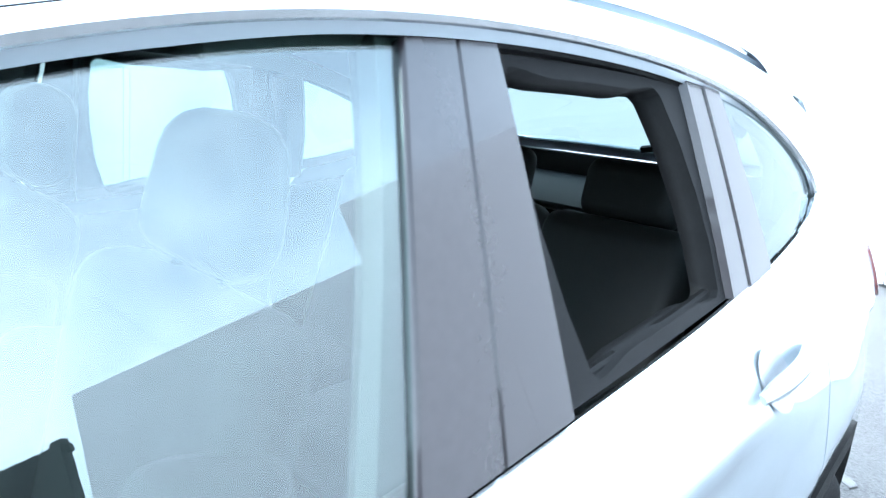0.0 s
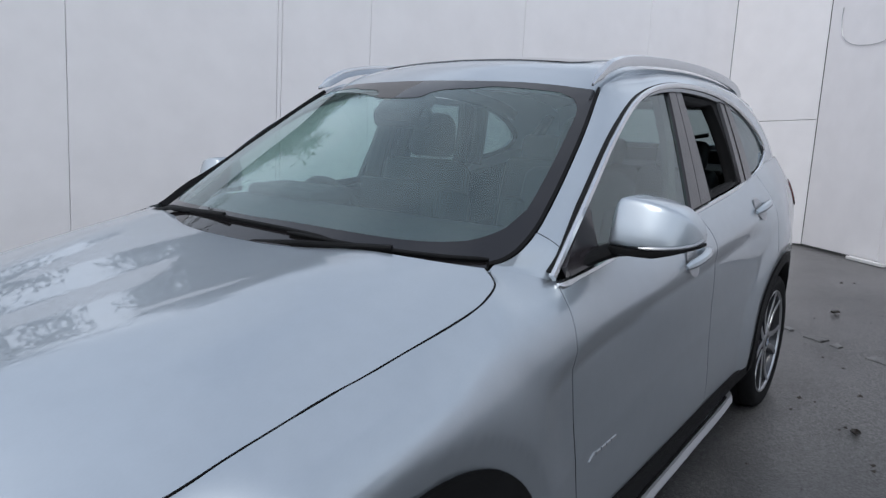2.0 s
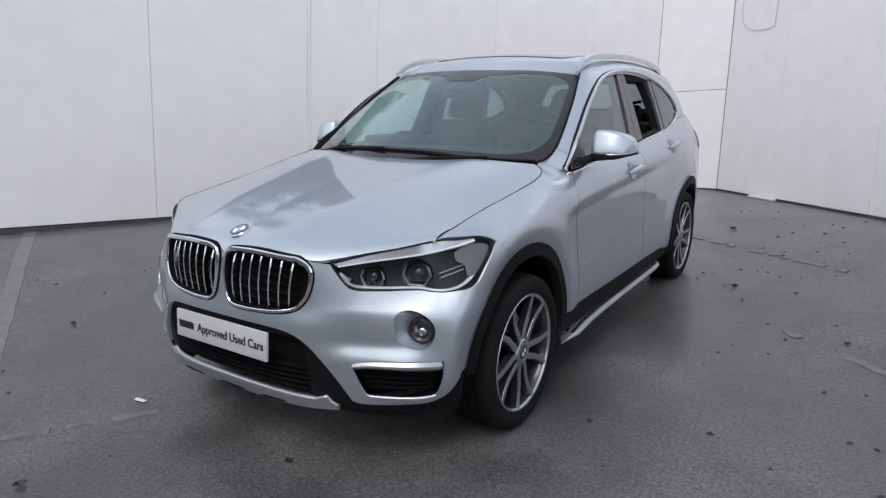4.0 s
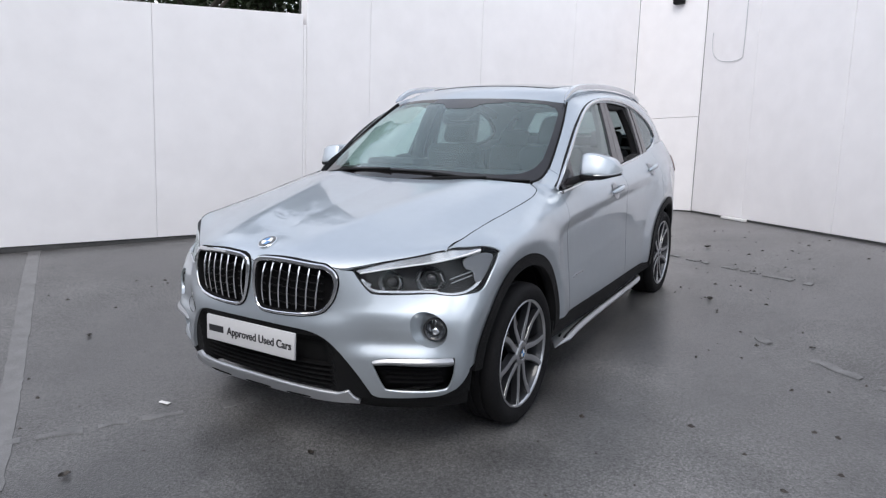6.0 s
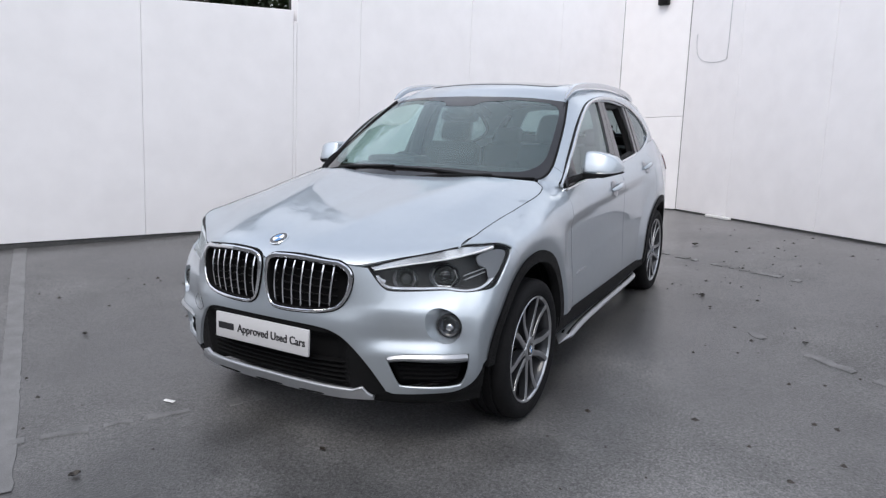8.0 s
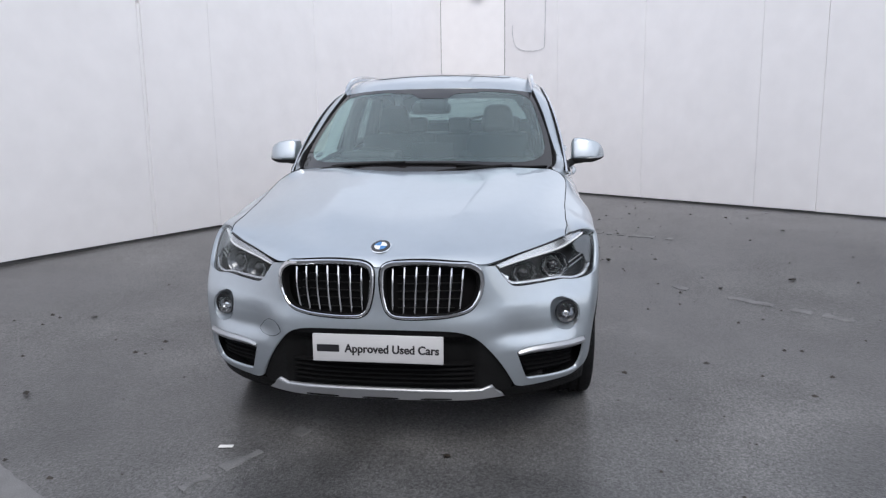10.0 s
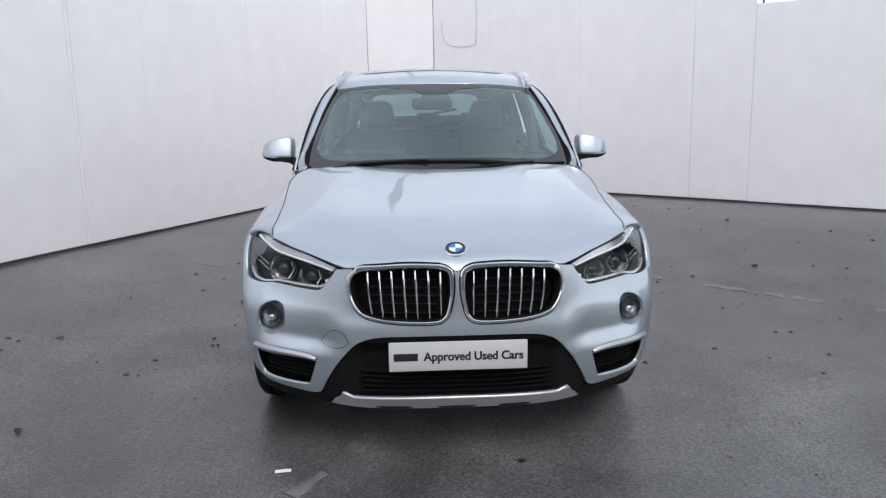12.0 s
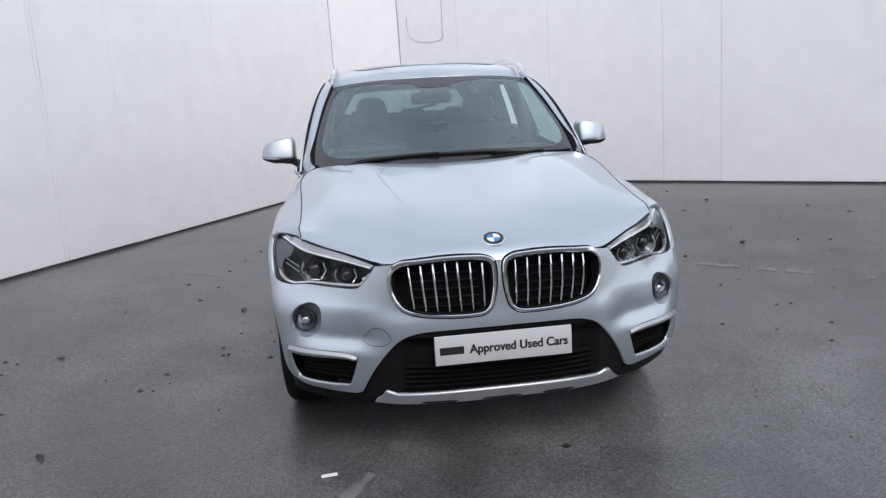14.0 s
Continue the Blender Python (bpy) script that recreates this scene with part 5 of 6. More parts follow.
# black skirt under the corners of the bumper, in front of the wheels
for s in (1, -1):
    top = smooth_line([(.455, -.660, .245), (.540, -.645, .262), (.62, -.610, .268), (.70, -.560, .274), (.79, -.480, .300), (.828, -.430, .345), (.838, -.412, .385)], per=4)
    bm = bmesh.new()
    outer_row, inner_row = [], []
    for i, (x, y, z) in enumerate(top):
        w = i / (len(top) - 1)
        outer_row.append([bm.verts.new((s * (x - dx), y + dy, zz)) for dx, dy, zz in ((0, 0, z), (.004, .006, z - (z - .205) * .5), (.012, .016, .212), (.022, .028, .204), (.034, .040, .212), (.034, .040, z))])
    for a, b in zip(outer_row, outer_row[1:]):
        for k in range(6):
            bm.faces.new((a[k], a[(k + 1) % 6], b[(k + 1) % 6], b[k]))
    bm.faces.new(outer_row[0]); bm.faces.new(outer_row[-1])
    bmesh.ops.recalc_face_normals(bm, faces=bm.faces[:])
    part("bumper_skirt", bm, cladding, car, "black grained bumper skirt", 40)


# ---- the car: sides ----
def wheel_meshes():
    """Meshes of one wheel about its own centre, the outer face towards +x."""
    out = {}
    def done(key, bm, mat, smooth):
        bmesh.ops.recalc_face_normals(bm, faces=bm.faces[:])
        for f in bm.faces:
            f.smooth = True
        for e in bm.edges:
            if len(e.link_faces) == 2 and e.calc_face_angle(0) > radians(smooth):
                e.smooth = False
        me = bpy.data.meshes.new(key)
        bm.to_mesh(me)
        bm.free()
        me.materials.append(mat)
        out.setdefault(key, []).append(me)
    bm = bmesh.new()
    prof = [(.246, .088), (.252, .101), (.270, .109), (.292, .111), (.308, .107), (.320, .097), (.3265, .082)]
    tread = []
    for x in (.066, .052, .050, .040, .038, .012, .010, -.010, -.012, -.038, -.040, -.050, -.052, -.066):
        tread.append(x)
    groove = {.050, .040, .010, -.010, -.040, -.050}
    prof += [(.329 - (.007 if x in groove else 0), x) for x in tread]
    prof += [(r, -x) for r, x in prof[:7][::-1]]
    spin_profile(bm, prof, 72)
    done("tyre", bm, rubber, 30)
    bm = bmesh.new()
    spin_profile(bm, [(.222, -.09), (.226, .02), (.232, .07), (.240, .094), (.2445, .1005), (.249, .102), (.2515, .099), (.248, .086)], 72)
    done("wheel", bm, rim_dark, 35)
    bm = bmesh.new()
    spin_profile(bm, [(.2385, .0945), (.2430, .1022), (.2490, .1036), (.2512, .1010)], 72)
    done("rim_edge", bm, rim_silver, 40)
    for k in range(5):
        base = 2 * math.pi * k / 5 - .09
        for sd in (-1, 1):
            line = []
            for r in np.linspace(.040, .2435, 11):
                side = sd * float(np.interp(r, [.04, .07, .10, .14, .19, .2445], [.009, .018, .032, .053, .071, .082]))
                out_r = math.sqrt(max(r * r - side * side, 0))
                line.append((.088 + .010 * (r / .2445) - .006 * math.sin(math.pi * r / .2445), out_r * math.sin(base) + side * math.cos(base), out_r * math.cos(base) - side * math.sin(base)))
            wd = np.linspace(1.0, .82, 11)
            bm = bmesh.new()
            sweep(bm, line, [(-.0165, -.034), (.0165, -.034), (.0160, -.002), (-.0160, -.002)], (1, 0, 0), False, wd)
            done("spoke", bm, rim_dark, 35)
            bm = bmesh.new()
            sweep(bm, line, [(.002 * sd - .0140, -.003), (.002 * sd + .0140, -.003), (.002 * sd + .0132, .0005), (.004 * sd + .002, .0035), (.002 * sd - .0132, .0005)], (1, 0, 0), False, wd)
            done("spoke_face", bm, rim_silver, 30)
    bm = bmesh.new()
    spin_profile(bm, [(.058, .056), (.060, .084), (.052, .092), (.034, .094), (.031, .090)], 40)
    done("hub", bm, rim_silver, 35)
    bm = bmesh.new()
    disc(bm, (.090, 0, 0), (1, 0, 0), .031, 30, ((1, -.004), (1, .003), (.93, .0055)))
    done("centre_cap", bm, gloss_black, 40)
    for k in range(4):
        bm = bmesh.new()
        bm.faces.new([bm.verts.new((.0962, .018 * math.sin(a) * q, .018 * math.cos(a) * q)) for a, q in [(0, 0)] + [(a, 1) for a in np.linspace(k * math.pi / 2 + .2, (k + 1) * math.pi / 2 + .2, 8)]])
        done("cap_quarter", bm, roundel_blue if k % 2 else roundel_white, 40)
    for k in range(5):
        bm = bmesh.new()
        a = 2 * math.pi * (k + .5) / 5 - .09
        disc(bm, (.082, .056 * math.sin(a), .056 * math.cos(a)), (1, 0, 0), .009, 10, ((1, 0), (1, .006), (.6, .008)))
        done("wheel_bolt", bm, rim_dark, 40)
    bm = bmesh.new()
    spin_profile(bm, [(.070, .010), (.158, .010), (.160, .004), (.158, -.014), (.070, -.014)], 48, True)
    done("brake_disc", bm, disc_steel, 30)
    bm = bmesh.new()
    rounded_box(bm, (.06, .075, .17), (.004, -.135, .01), .015)
    done("brake_caliper", bm, rim_dark, 40)
    return out


wheel_set = wheel_meshes()
for cy, cz in ((0.036, .299), (2.664, .327)):
    for s in (1, -1):
        hub = hang("wheel", wheel_set["wheel"][0], car, "dark grey alloy wheel with bright double spokes")
        hub.matrix_basis = pose(.782 * s, cy, cz, 0, 0, 0 if s > 0 else 180)
        for key, meshes in wheel_set.items():
            if key != "wheel":
                for me in meshes:
                    hang(key, me, hub, "black low-profile tyre" if key == "tyre" else "")

for s in (1, -1):
    # wheel arch trims
    for (cy, cz), a0, a1 in ((ARCH_F, 3, 184), (ARCH_R, -4, 176)):
        o = arch(cy, cz, .440, a0, a1, .892, 40)
        i = arch(cy, cz, .386, a0, a1, .892, 40)[::-1]
        panel("wheel_arch_trim", BODY, [BODY.near(np.array(o + i))], cladding, car, "black grained wheel arch trim", sgn=s, lift=0.009, lip=0.045, step=0.022, bend=flare)
    # sill and side step
    sill = BODY.near(np.array([(.875, y, .352) for y in np.linspace(.40, 2.27, 12)] + [(.868, y, .262) for y in np.linspace(2.27, .40, 12)]))
    panel("sill_trim", BODY, [sill], cladding, car, "black grained sill trim", sgn=s, lift=0.006, lip=0.03, step=0.03)
    line = smooth_line([(.866, .47, .190), (.858, .60, .218), (.852, .88, .234), (.852, 1.5, .242), (.852, 1.9, .246), (.848, 2.08, .254)], per=6)
    sc = np.r_[.05, .18, .34, .52, .72, .88, np.ones(len(line) - 9), .9, .7, .4]
    step_board = tube(line, [(-.070, -.010), (.042, -.018), (.048, -.004), (.036, .012), (-.066, .022)], (0, 0, 1), matt_silver, car, "side_step", s, False, sc, "satin aluminium side step")
    for off in (-.022, .008):
        tube([(x - off * 1.0, y, z + .0152) for x, y, z in line[4:-3]], flat_section(.006, -.004, .0006), (0, 0, 1), cladding, step_board, "grip_strip", s)
    for y in (.75, 1.30, 1.85):
        bm = bmesh.new()
        rounded_box(bm, (.14, .05, .02), (s * .78, y, .225), .006)
        part("step_bracket", bm, dark_void, step_board)
    # window trims
    p = np.r_[[(.802, .592, 1.000)], WIN_TOP]
    up = np.array([(.95, -.10 if q[1] < 1.2 else 0, .30) for q in p])
    trim_way = np.cross(frames_along(p)[1], np.array([(1, 0, .28)] * len(p)))
    trim_way = trim_way * np.where(trim_way[:, 2:3] < 0, -1, 1)
    tube(p + trim_way * .012 + np.array((.002, 0, 0)), flat_section(.0098, -.006, .006, .5), up, satin, car, "window_trim", s, False, None, "satin aluminium trim round the side windows")
    g = WIN_TOP[:-4]
    side_way = np.cross(frames_along(g)[1], np.array([(1, 0, .28)] * len(g)))
    side_way = side_way * np.where(side_way[:, 2:3] < 0, -1, 1)
    tube(g + side_way * .0215, flat_section(.0025, -.016, -.003, .3), np.array([(.95, 0, .30)] * len(g)), cladding, car, "door_seal", s, False, None, "black rubber door seal")
    for line in (WIN_TOP[WIN_TOP[:, 1] > 1.75], WIN_LOW):
        tube(line + np.array((-.026, 0, 0)), flat_section(.015, -.010, .004, .3), np.array([(.95, 0, .30)] * len(line)), cladding, car, "window_rubber", s, False, None, "black rubber window run")
    p = np.r_[WIN_LOW, [(.803, .612, 1.001), (.802, .597, 1.004)]]
    tube(p + np.array((.006, 0, -.012)), flat_section(.0085, -.006, .007, .5), np.array([(.93, 0, .36)] * len(p)), satin, car, "belt_trim", s, False, np.r_[np.ones(len(p) - 5), 1.15, 1.3, 1.45, 1.3, .5], "satin aluminium belt trim")
    # side windows: panes, pillars, door frames
    top_z = lambda y: float(np.interp(y, WIN_TOP[:, 1], WIN_TOP[:, 2]))
    low_z = lambda y: float(np.interp(y, WIN_LOW[::-1, 1], WIN_LOW[::-1, 2]))
    def area(y0, y1, y0b=None, y1b=None, inset=0.0, n=14):
        """An area of the window plane between belt and roof; y0, y1 at the top, y0b, y1b at the belt."""
        y0b, y1b = y0 if y0b is None else y0b, y1 if y1b is None else y1b
        t = [(.7, y, top_z(y) - inset + .010) for y in np.linspace(y0, y1, n)]
        b = [(.78, y, low_z(y) + inset) for y in np.linspace(y1b, y0b, n)]
        return WINDOW.near(np.array(t + b))
    front = [(.70, y, top_z(y) + float(np.interp(y, [.8, 1.1, 1.35], [.008, .010, .026]))) for y in np.linspace(.80, 1.640, 18)] + [(.79, y, low_z(y) - .012) for y in np.linspace(1.548, .79, 12)]
    pane = panel("front_window", WINDOW, [WINDOW.near(np.array(front))], side_glass, panels[s][1], "clear front door window, closed", sgn=s, lift=-.006, lip=0, step=.05)
    pane.visible_shadow = False
    sail = [(.79, y, top_z(y)) for y in np.linspace(.62, .81, 8)] + [(.795, .800, low_z(.80)), (.80, .63, low_z(.65))]
    sp, sn, _, _ = WINDOW.frame_at(*WINDOW.near(np.array(sail)).T)
    bm = bmesh.new()
    rim_o = [bm.verts.new(v) for v in (sp + sn * .002) * (s, 1, 1)]
    rim_i = [bm.verts.new(v) for v in (sp - sn * .012) * (s, 1, 1)]
    for fan in (rim_o, rim_i):
        hubv = bm.verts.new(np.mean([v.co for v in fan], 0))
        for a, b in zip(fan, fan[1:] + fan[:1]):
            bm.faces.new((hubv, a, b))
    for k in range(len(rim_o)):
        j = (k + 1) % len(rim_o)
        bm.faces.new((rim_o[k], rim_o[j], rim_i[j], rim_i[k]))
    bmesh.ops.recalc_face_normals(bm, faces=bm.faces[:])
    part("mirror_sail", bm, pillar_black, panels[s][1], "black mirror base panel", 30)
    panel("pillar_cover", WINDOW, [area(1.634, 1.703, 1.540, 1.650)], pillar_black, panels[s][1], "black centre pillar cover", sgn=s, lift=.004, lip=.02, step=.03)
    panel("pillar_cover", WINDOW, [area(1.709, 1.768, 1.656, 1.774)], pillar_black, panels[s][2], "black centre pillar cover", sgn=s, lift=.004, lip=.03, step=.03)
    panel("rear_post", WINDOW, [area(2.225, 2.280, 2.272, 2.350)], pillar_black, panels[s][2], "black rear door window frame", sgn=s, lift=.0, lip=.04, step=.02)
    panel("rear_post", WINDOW, [area(2.28, 2.335, 2.352, 2.47)], pillar_black, car, "black rear pillar cover", sgn=s, lift=.003, lip=.03, step=.02)
    q = [(.69, y, top_z(y)) for y in np.linspace(2.335, 2.795, 14)] + [(.74, y, low_z(y)) for y in np.linspace(2.79, 2.47, 10)]
    quarter_pane = panel("quarter_window", WINDOW, [WINDOW.near(np.array(q))], tint_glass, car, "tinted rear quarter window", sgn=s, lift=-.004, lip=0, step=.04)
    quarter_pane.visible_shadow = False
    # frame inside the opening of the rear window
    o = [(.69, y, top_z(y)) for y in np.linspace(1.765, 2.22, 10)] + [(.78, y, low_z(y)) for y in np.linspace(2.268, 1.772, 10)]
    c0 = np.mean(o, 0)
    i = [c0 + (np.array(v) - c0) * (1, .90, .87) for v in o]
    ring = WINDOW.near(np.array(o)), WINDOW.near(smooth_line(i[::2], True, 4))
    panel("window_seal", WINDOW, list(ring), cladding, panels[s][2], "black rubber window channel", sgn=s, lift=-.012, lip=.045, step=.02)
    if s < 0:
        rear_pane = panel("rear_window", WINDOW, [WINDOW.near(np.array(o))], tint_glass, panels[s][2], "tinted rear door window, closed", sgn=s, lift=-.02, lip=0, step=.05)
        rear_pane.visible_shadow = False
    # door mirrors
    st = [(.838, .800, .895, 1.062, 1.122), (.841, .786, .905, 1.061, 1.152), (.846, .778, .912, 1.061, 1.170), (.854, .773, .916, 1.061, 1.180), (.867, .769, .918, 1.061, 1.184), (.885, .767, .922, 1.061, 1.184), (.920, .767, .927, 1.061, 1.180), (.955, .775, .932, 1.062, 1.172), (.988, .796, .935, 1.064, 1.159), (1.010, .822, .935, 1.067, 1.143), (1.025, .852, .933, 1.072, 1.122), (1.034, .885, .928, 1.080, 1.100)]
    def shell(stations, mat, parent, name, label, low_cut=None):
        bm = bmesh.new()
        rings = []
        for x, y0, y1, z0, z1 in stations:
            ring = []
            for a in np.linspace(0, 2 * math.pi, 25)[:-1]:
                ca, sa = math.cos(a), math.sin(a)
                e = .31
                yy = (y0 + y1) / 2 + (y1 - y0) / 2 * math.copysign(abs(ca) ** e, ca)
                zz = (z0 + z1) / 2 + (z1 - z0) / 2 * math.copysign(abs(sa) ** e, sa)
                ring.append(bm.verts.new((x * s, yy + max(0, zz - 1.075) * .34 * (1 - .5 * (ca + 1)), zz)))
            rings.append(ring)
        for a, b in zip(rings, rings[1:]):
            for k in range(24):
                bm.faces.new((a[k], a[(k + 1) % 24], b[(k + 1) % 24], b[k]))
        bm.faces.new(rings[0])
        bm.faces.new(rings[-1])
        return part(name, bm, mat, parent, label, 50)
    housing = shell(st, paint, car, "door_mirror", "silver door mirror on a black foot")
    shell([(x, y0 - .002, y1 + .002, 1.045 + max(0, x - .96) * .30, 1.066 + max(0, x - .97) * .15) for x, y0, y1, z0, z1 in st[1:]], cladding, housing, "mirror_base", "black lower shell")
    line = smooth_line([(.925, .763, 1.071), (.965, .782, 1.071), (1.000, .812, 1.073), (1.026, .850, 1.078), (1.036, .895, 1.086)], per=4)
    tube(line, disc_section(.0042, 6), (0, 0, 1), matt_silver, housing, "turn_signal", s, False, np.r_[.3, .7, np.ones(len(line) - 3), .6], "clear turn signal strip")
    arm = smooth_line([(.790, .715, 1.022), (.815, .765, 1.035), (.850, .810, 1.050), (.900, .845, 1.054)], per=4)
    tube(arm, disc_section(.030, 10, .62), (0, 0, 1), cladding, housing, "mirror_arm", s, False, None, "black foot")
    bm = bmesh.new()
    rounded_box(bm, (.115, .006, .065), (s * .925, .930, 1.112), .002, 1)
    part("mirror_glass", bm, chrome, housing, "mirror glass")
    # door handles
    for y0, y1, z0, z1, own in ((1.285, 1.520, .926, .953, 1), (2.165, 2.395, 1.012, 1.041, 2)):
        pts, nn = on_body([(.88, y0 + (y1 - y0) * w, z0 + (z1 - z0) * w) for w in np.linspace(0, 1, 11)])
        lift = .030 * np.sin(np.linspace(.25, math.pi - .25, 11)) + .004
        handle = tube(pts + nn * lift[:, None], flat_section(.014, -.010, .008, .6), nn, paint, panels[s][own], "door_handle", s, False, np.r_[.55, .85, np.ones(7), .9, .6], "silver bow handle")
        # a flat darker disc gives the shade of the hollow behind the handle
        cup, cn = on_body([(.88, y0 + (y1 - y0) * .36, z0 + (z1 - z0) * .36)])
        bm = bmesh.new()
        disc(bm, mirrored(cup[0] + cn[0] * .0015, s), mirrored(cn[0], s), .052, 24, ((1.0, 0), (.9, .0008)))
        part("cup_shade", bm, matt_silver, panels[s][own], "dark recess behind the handle", 20)
    # badge bars on the front door
    for k, (y0, y1, z) in enumerate(((.70, .735, .522), (.742, .768, .530), (.775, .80, .530), (.806, .830, .530), (.836, .866, .530))):
        pts, nn = on_body([(.87, y, z + (.016 if k == 0 else .0) * w) for w, y in enumerate((y0, y1))], .002)
        tube(pts, flat_section(.0042 if k else .0024, -.003, .0015), nn, matt_silver, panels[s][1], "badge_bar", s)
    # roof rails
    rail = smooth_line([(0.606, 1.130, 1.468), (0.602, 1.19, 1.500), (0.598, 1.27, 1.534), (0.595, 1.39, 1.557), (0.593, 1.60, 1.572), (0.592, 2.0, 1.580), (0.586, 2.4, 1.568), (0.579, 2.68, 1.542), (0.574, 2.80, 1.517), (0.571, 2.88, 1.484)], per=6)
    tube(rail, [(-.012, -.016), (.012, -.016), (.014, .004), (.009, .015), (-.009, .015), (-.014, .004)], (0.25, 0, 1), satin, car, "roof_rail", s, False, np.r_[.25, .38, .52, .68, .84, np.ones(len(rail) - 9), .9, .75, .55, .35], "satin aluminium roof rail")
    # tail lamps wrap round the rear corners
    tail = [(.78, 3.20, 1.06), (.83, 3.20, .98), (.83, 3.24, .94), (.79, 3.38, .94), (.60, 3.46, .96), (.60, 3.44, 1.06), (.75, 3.34, 1.07)]
    panel("tail_lamp", BODY, [net_loop(BODY, tail, per=4)], red_lens, car, "red tail lamp", sgn=s, lift=.006, lip=.02, step=.03)


# ---- the car: rear, cabin ----
REAR = Net([
    [(0, 3.15, 1.49), (.20, 3.15, 1.487), (.38, 3.14, 1.476), (.51, 3.12, 1.457), (.572, 3.085, 1.428)],
    [(0, 3.28, 1.40), (.21, 3.275, 1.40), (.40, 3.255, 1.39), (.53, 3.205, 1.373), (.590, 3.16, 1.350)],
    [(0, 3.36, 1.30), (.22, 3.35, 1.30), (.42, 3.325, 1.29), (.555, 3.265, 1.278), (.615, 3.22, 1.265)],
    [(0, 3.45, 1.19), (.23, 3.44, 1.19), (.44, 3.41, 1.19), (.59, 3.335, 1.19), (.650, 3.275, 1.19)],
], -1)
rl = REAR.near(np.r_[REAR.p[0], REAR.p[1:, -1], REAR.p[-1][::-1][1:]])
rl[0, 0] = rl[-1, 0] = 0
glass_edge = REAR.near(np.array([(0, 3.24, 1.43), (.35, 3.22, 1.425), (.47, 3.20, 1.41), (.56, 3.25, 1.27), (.575, 3.29, 1.225), (.45, 3.37, 1.215), (0, 3.42, 1.215)]))
glass_edge[0, 0] = glass_edge[-1, 0] = 0
tailgate = hang("tailgate", mesh_from("tailgate", *(lambda m: (m[0], m[1], paint, m[2]))(sheet(REAR, [np.r_[rl[:5], rl[5:8], rl[8:], glass_edge[::-1]]], step=.03, lip=.02, both=True))), car, "silver tailgate")
back_pane = panel("rear_screen", REAR, [glass_edge], tint_glass, tailgate, "tinted rear screen", both=True, lift=-.004, lip=0, step=.05)
back_pane.visible_shadow = False
tg = BODY.near(np.array([(.70, 3.35, 1.15), (.72, 3.40, .9), (.72, 3.46, .45), (.45, 3.55, .36), (0, 3.57, .36), (0, 3.46, 1.17), (.4, 3.43, 1.17), (.62, 3.34, 1.17)]))
tg[4:6, 0] = BODY.kc[-1]
panel("rear_bumper", BODY, [tg], paint, car, "silver rear end", both=True, step=.04, lip=.01)
for s in (1, -1):
    tube([(s * .02 * 1, 3.37, 1.235), (.12, 3.365, 1.255), (.30, 3.345, 1.29)], flat_section(.010, -.006, .012), (0, 1, .6), cladding, tailgate, "rear_wiper", 1) if s > 0 else None

headlining = panel("headlining", ROOF, [re], headlining_cloth, car, "grey headlining", both=True, step=.05, lift=-.035, lip=0)
headlining.data.flip_normals()

# dashboard
bm = bmesh.new()
prof = [(.36, .98), (.44, 1.045), (.58, 1.072), (.74, 1.078), (.86, 1.055), (.92, 1.01), (.93, .92), (.88, .78), (.86, .62), (.40, .60)]
xs = np.linspace(-.74, .74, 19)
rings = []
for x in xs:
    k = 1 - .10 * abs(x / .74) ** 3
    rings.append([bm.verts.new((x, y + .10 * abs(x / .74) ** 2 * (1 if y < .6 else .2), z - (.02 if abs(x) > .6 else 0))) for y, z in prof])
for a, b in zip(rings, rings[1:]):
    for i in range(len(prof)):
        bm.faces.new((a[i], a[(i + 1) % len(prof)], b[(i + 1) % len(prof)], b[i]))
bm.faces.new(rings[0][::-1]); bm.faces.new(rings[-1])
dash = part("dashboard", bm, cabin_plastic, car, "dark grained dashboard", 60)
bm = bmesh.new()
rounded_box(bm, (.36, .20, .06), (-.37, .82, 1.085), .025, 3)
part("instrument_hood", bm, cabin_plastic, dash, "", 50)
bm = bmesh.new()
rounded_box(bm, (.26, .025, .11), (0, .90, 1.105), .008, 2)
part("centre_screen", bm, lamp_dark, dash, "black display", 40)
for x in (-.66, -.10, .10, .66):
    bm = bmesh.new()
    rounded_box(bm, (.13, .02, .06), (x, .925, .985), .006, 2)
    part("air_vent", bm, gloss_black, dash)
# steering wheel on the car's right
bm = bmesh.new()
ring = [Vector((-.40 + .185 * math.cos(a), 1.02 + .062 * math.sin(a) * -1, .945 + .174 * math.sin(a))) for a in np.linspace(0, 2 * math.pi, 41)[:-1]]
sweep(bm, [tuple(v) for v in ring], disc_section(.017, 10), (0, -.94, -.34), True)
steering = part("steering_wheel", bm, cabin_cloth, car, "dark leather steering wheel", 60)
bm = bmesh.new()
rounded_box(bm, (.17, .06, .13), (-.40, 1.0, .930), .03, 3)
part("wheel_boss", bm, cabin_plastic, steering, "", 50)
for dx, dz in ((-.12, .0), (.12, .0), (0, -.11)):
    bm = bmesh.new()
    rounded_box(bm, (.11 if dx else .05, .025, .04 if dx else .12), (-.40 + dx, 1.01, .930 + dz), .008, 2)
    part("spoke", bm, cabin_plastic, steering, "", 50)
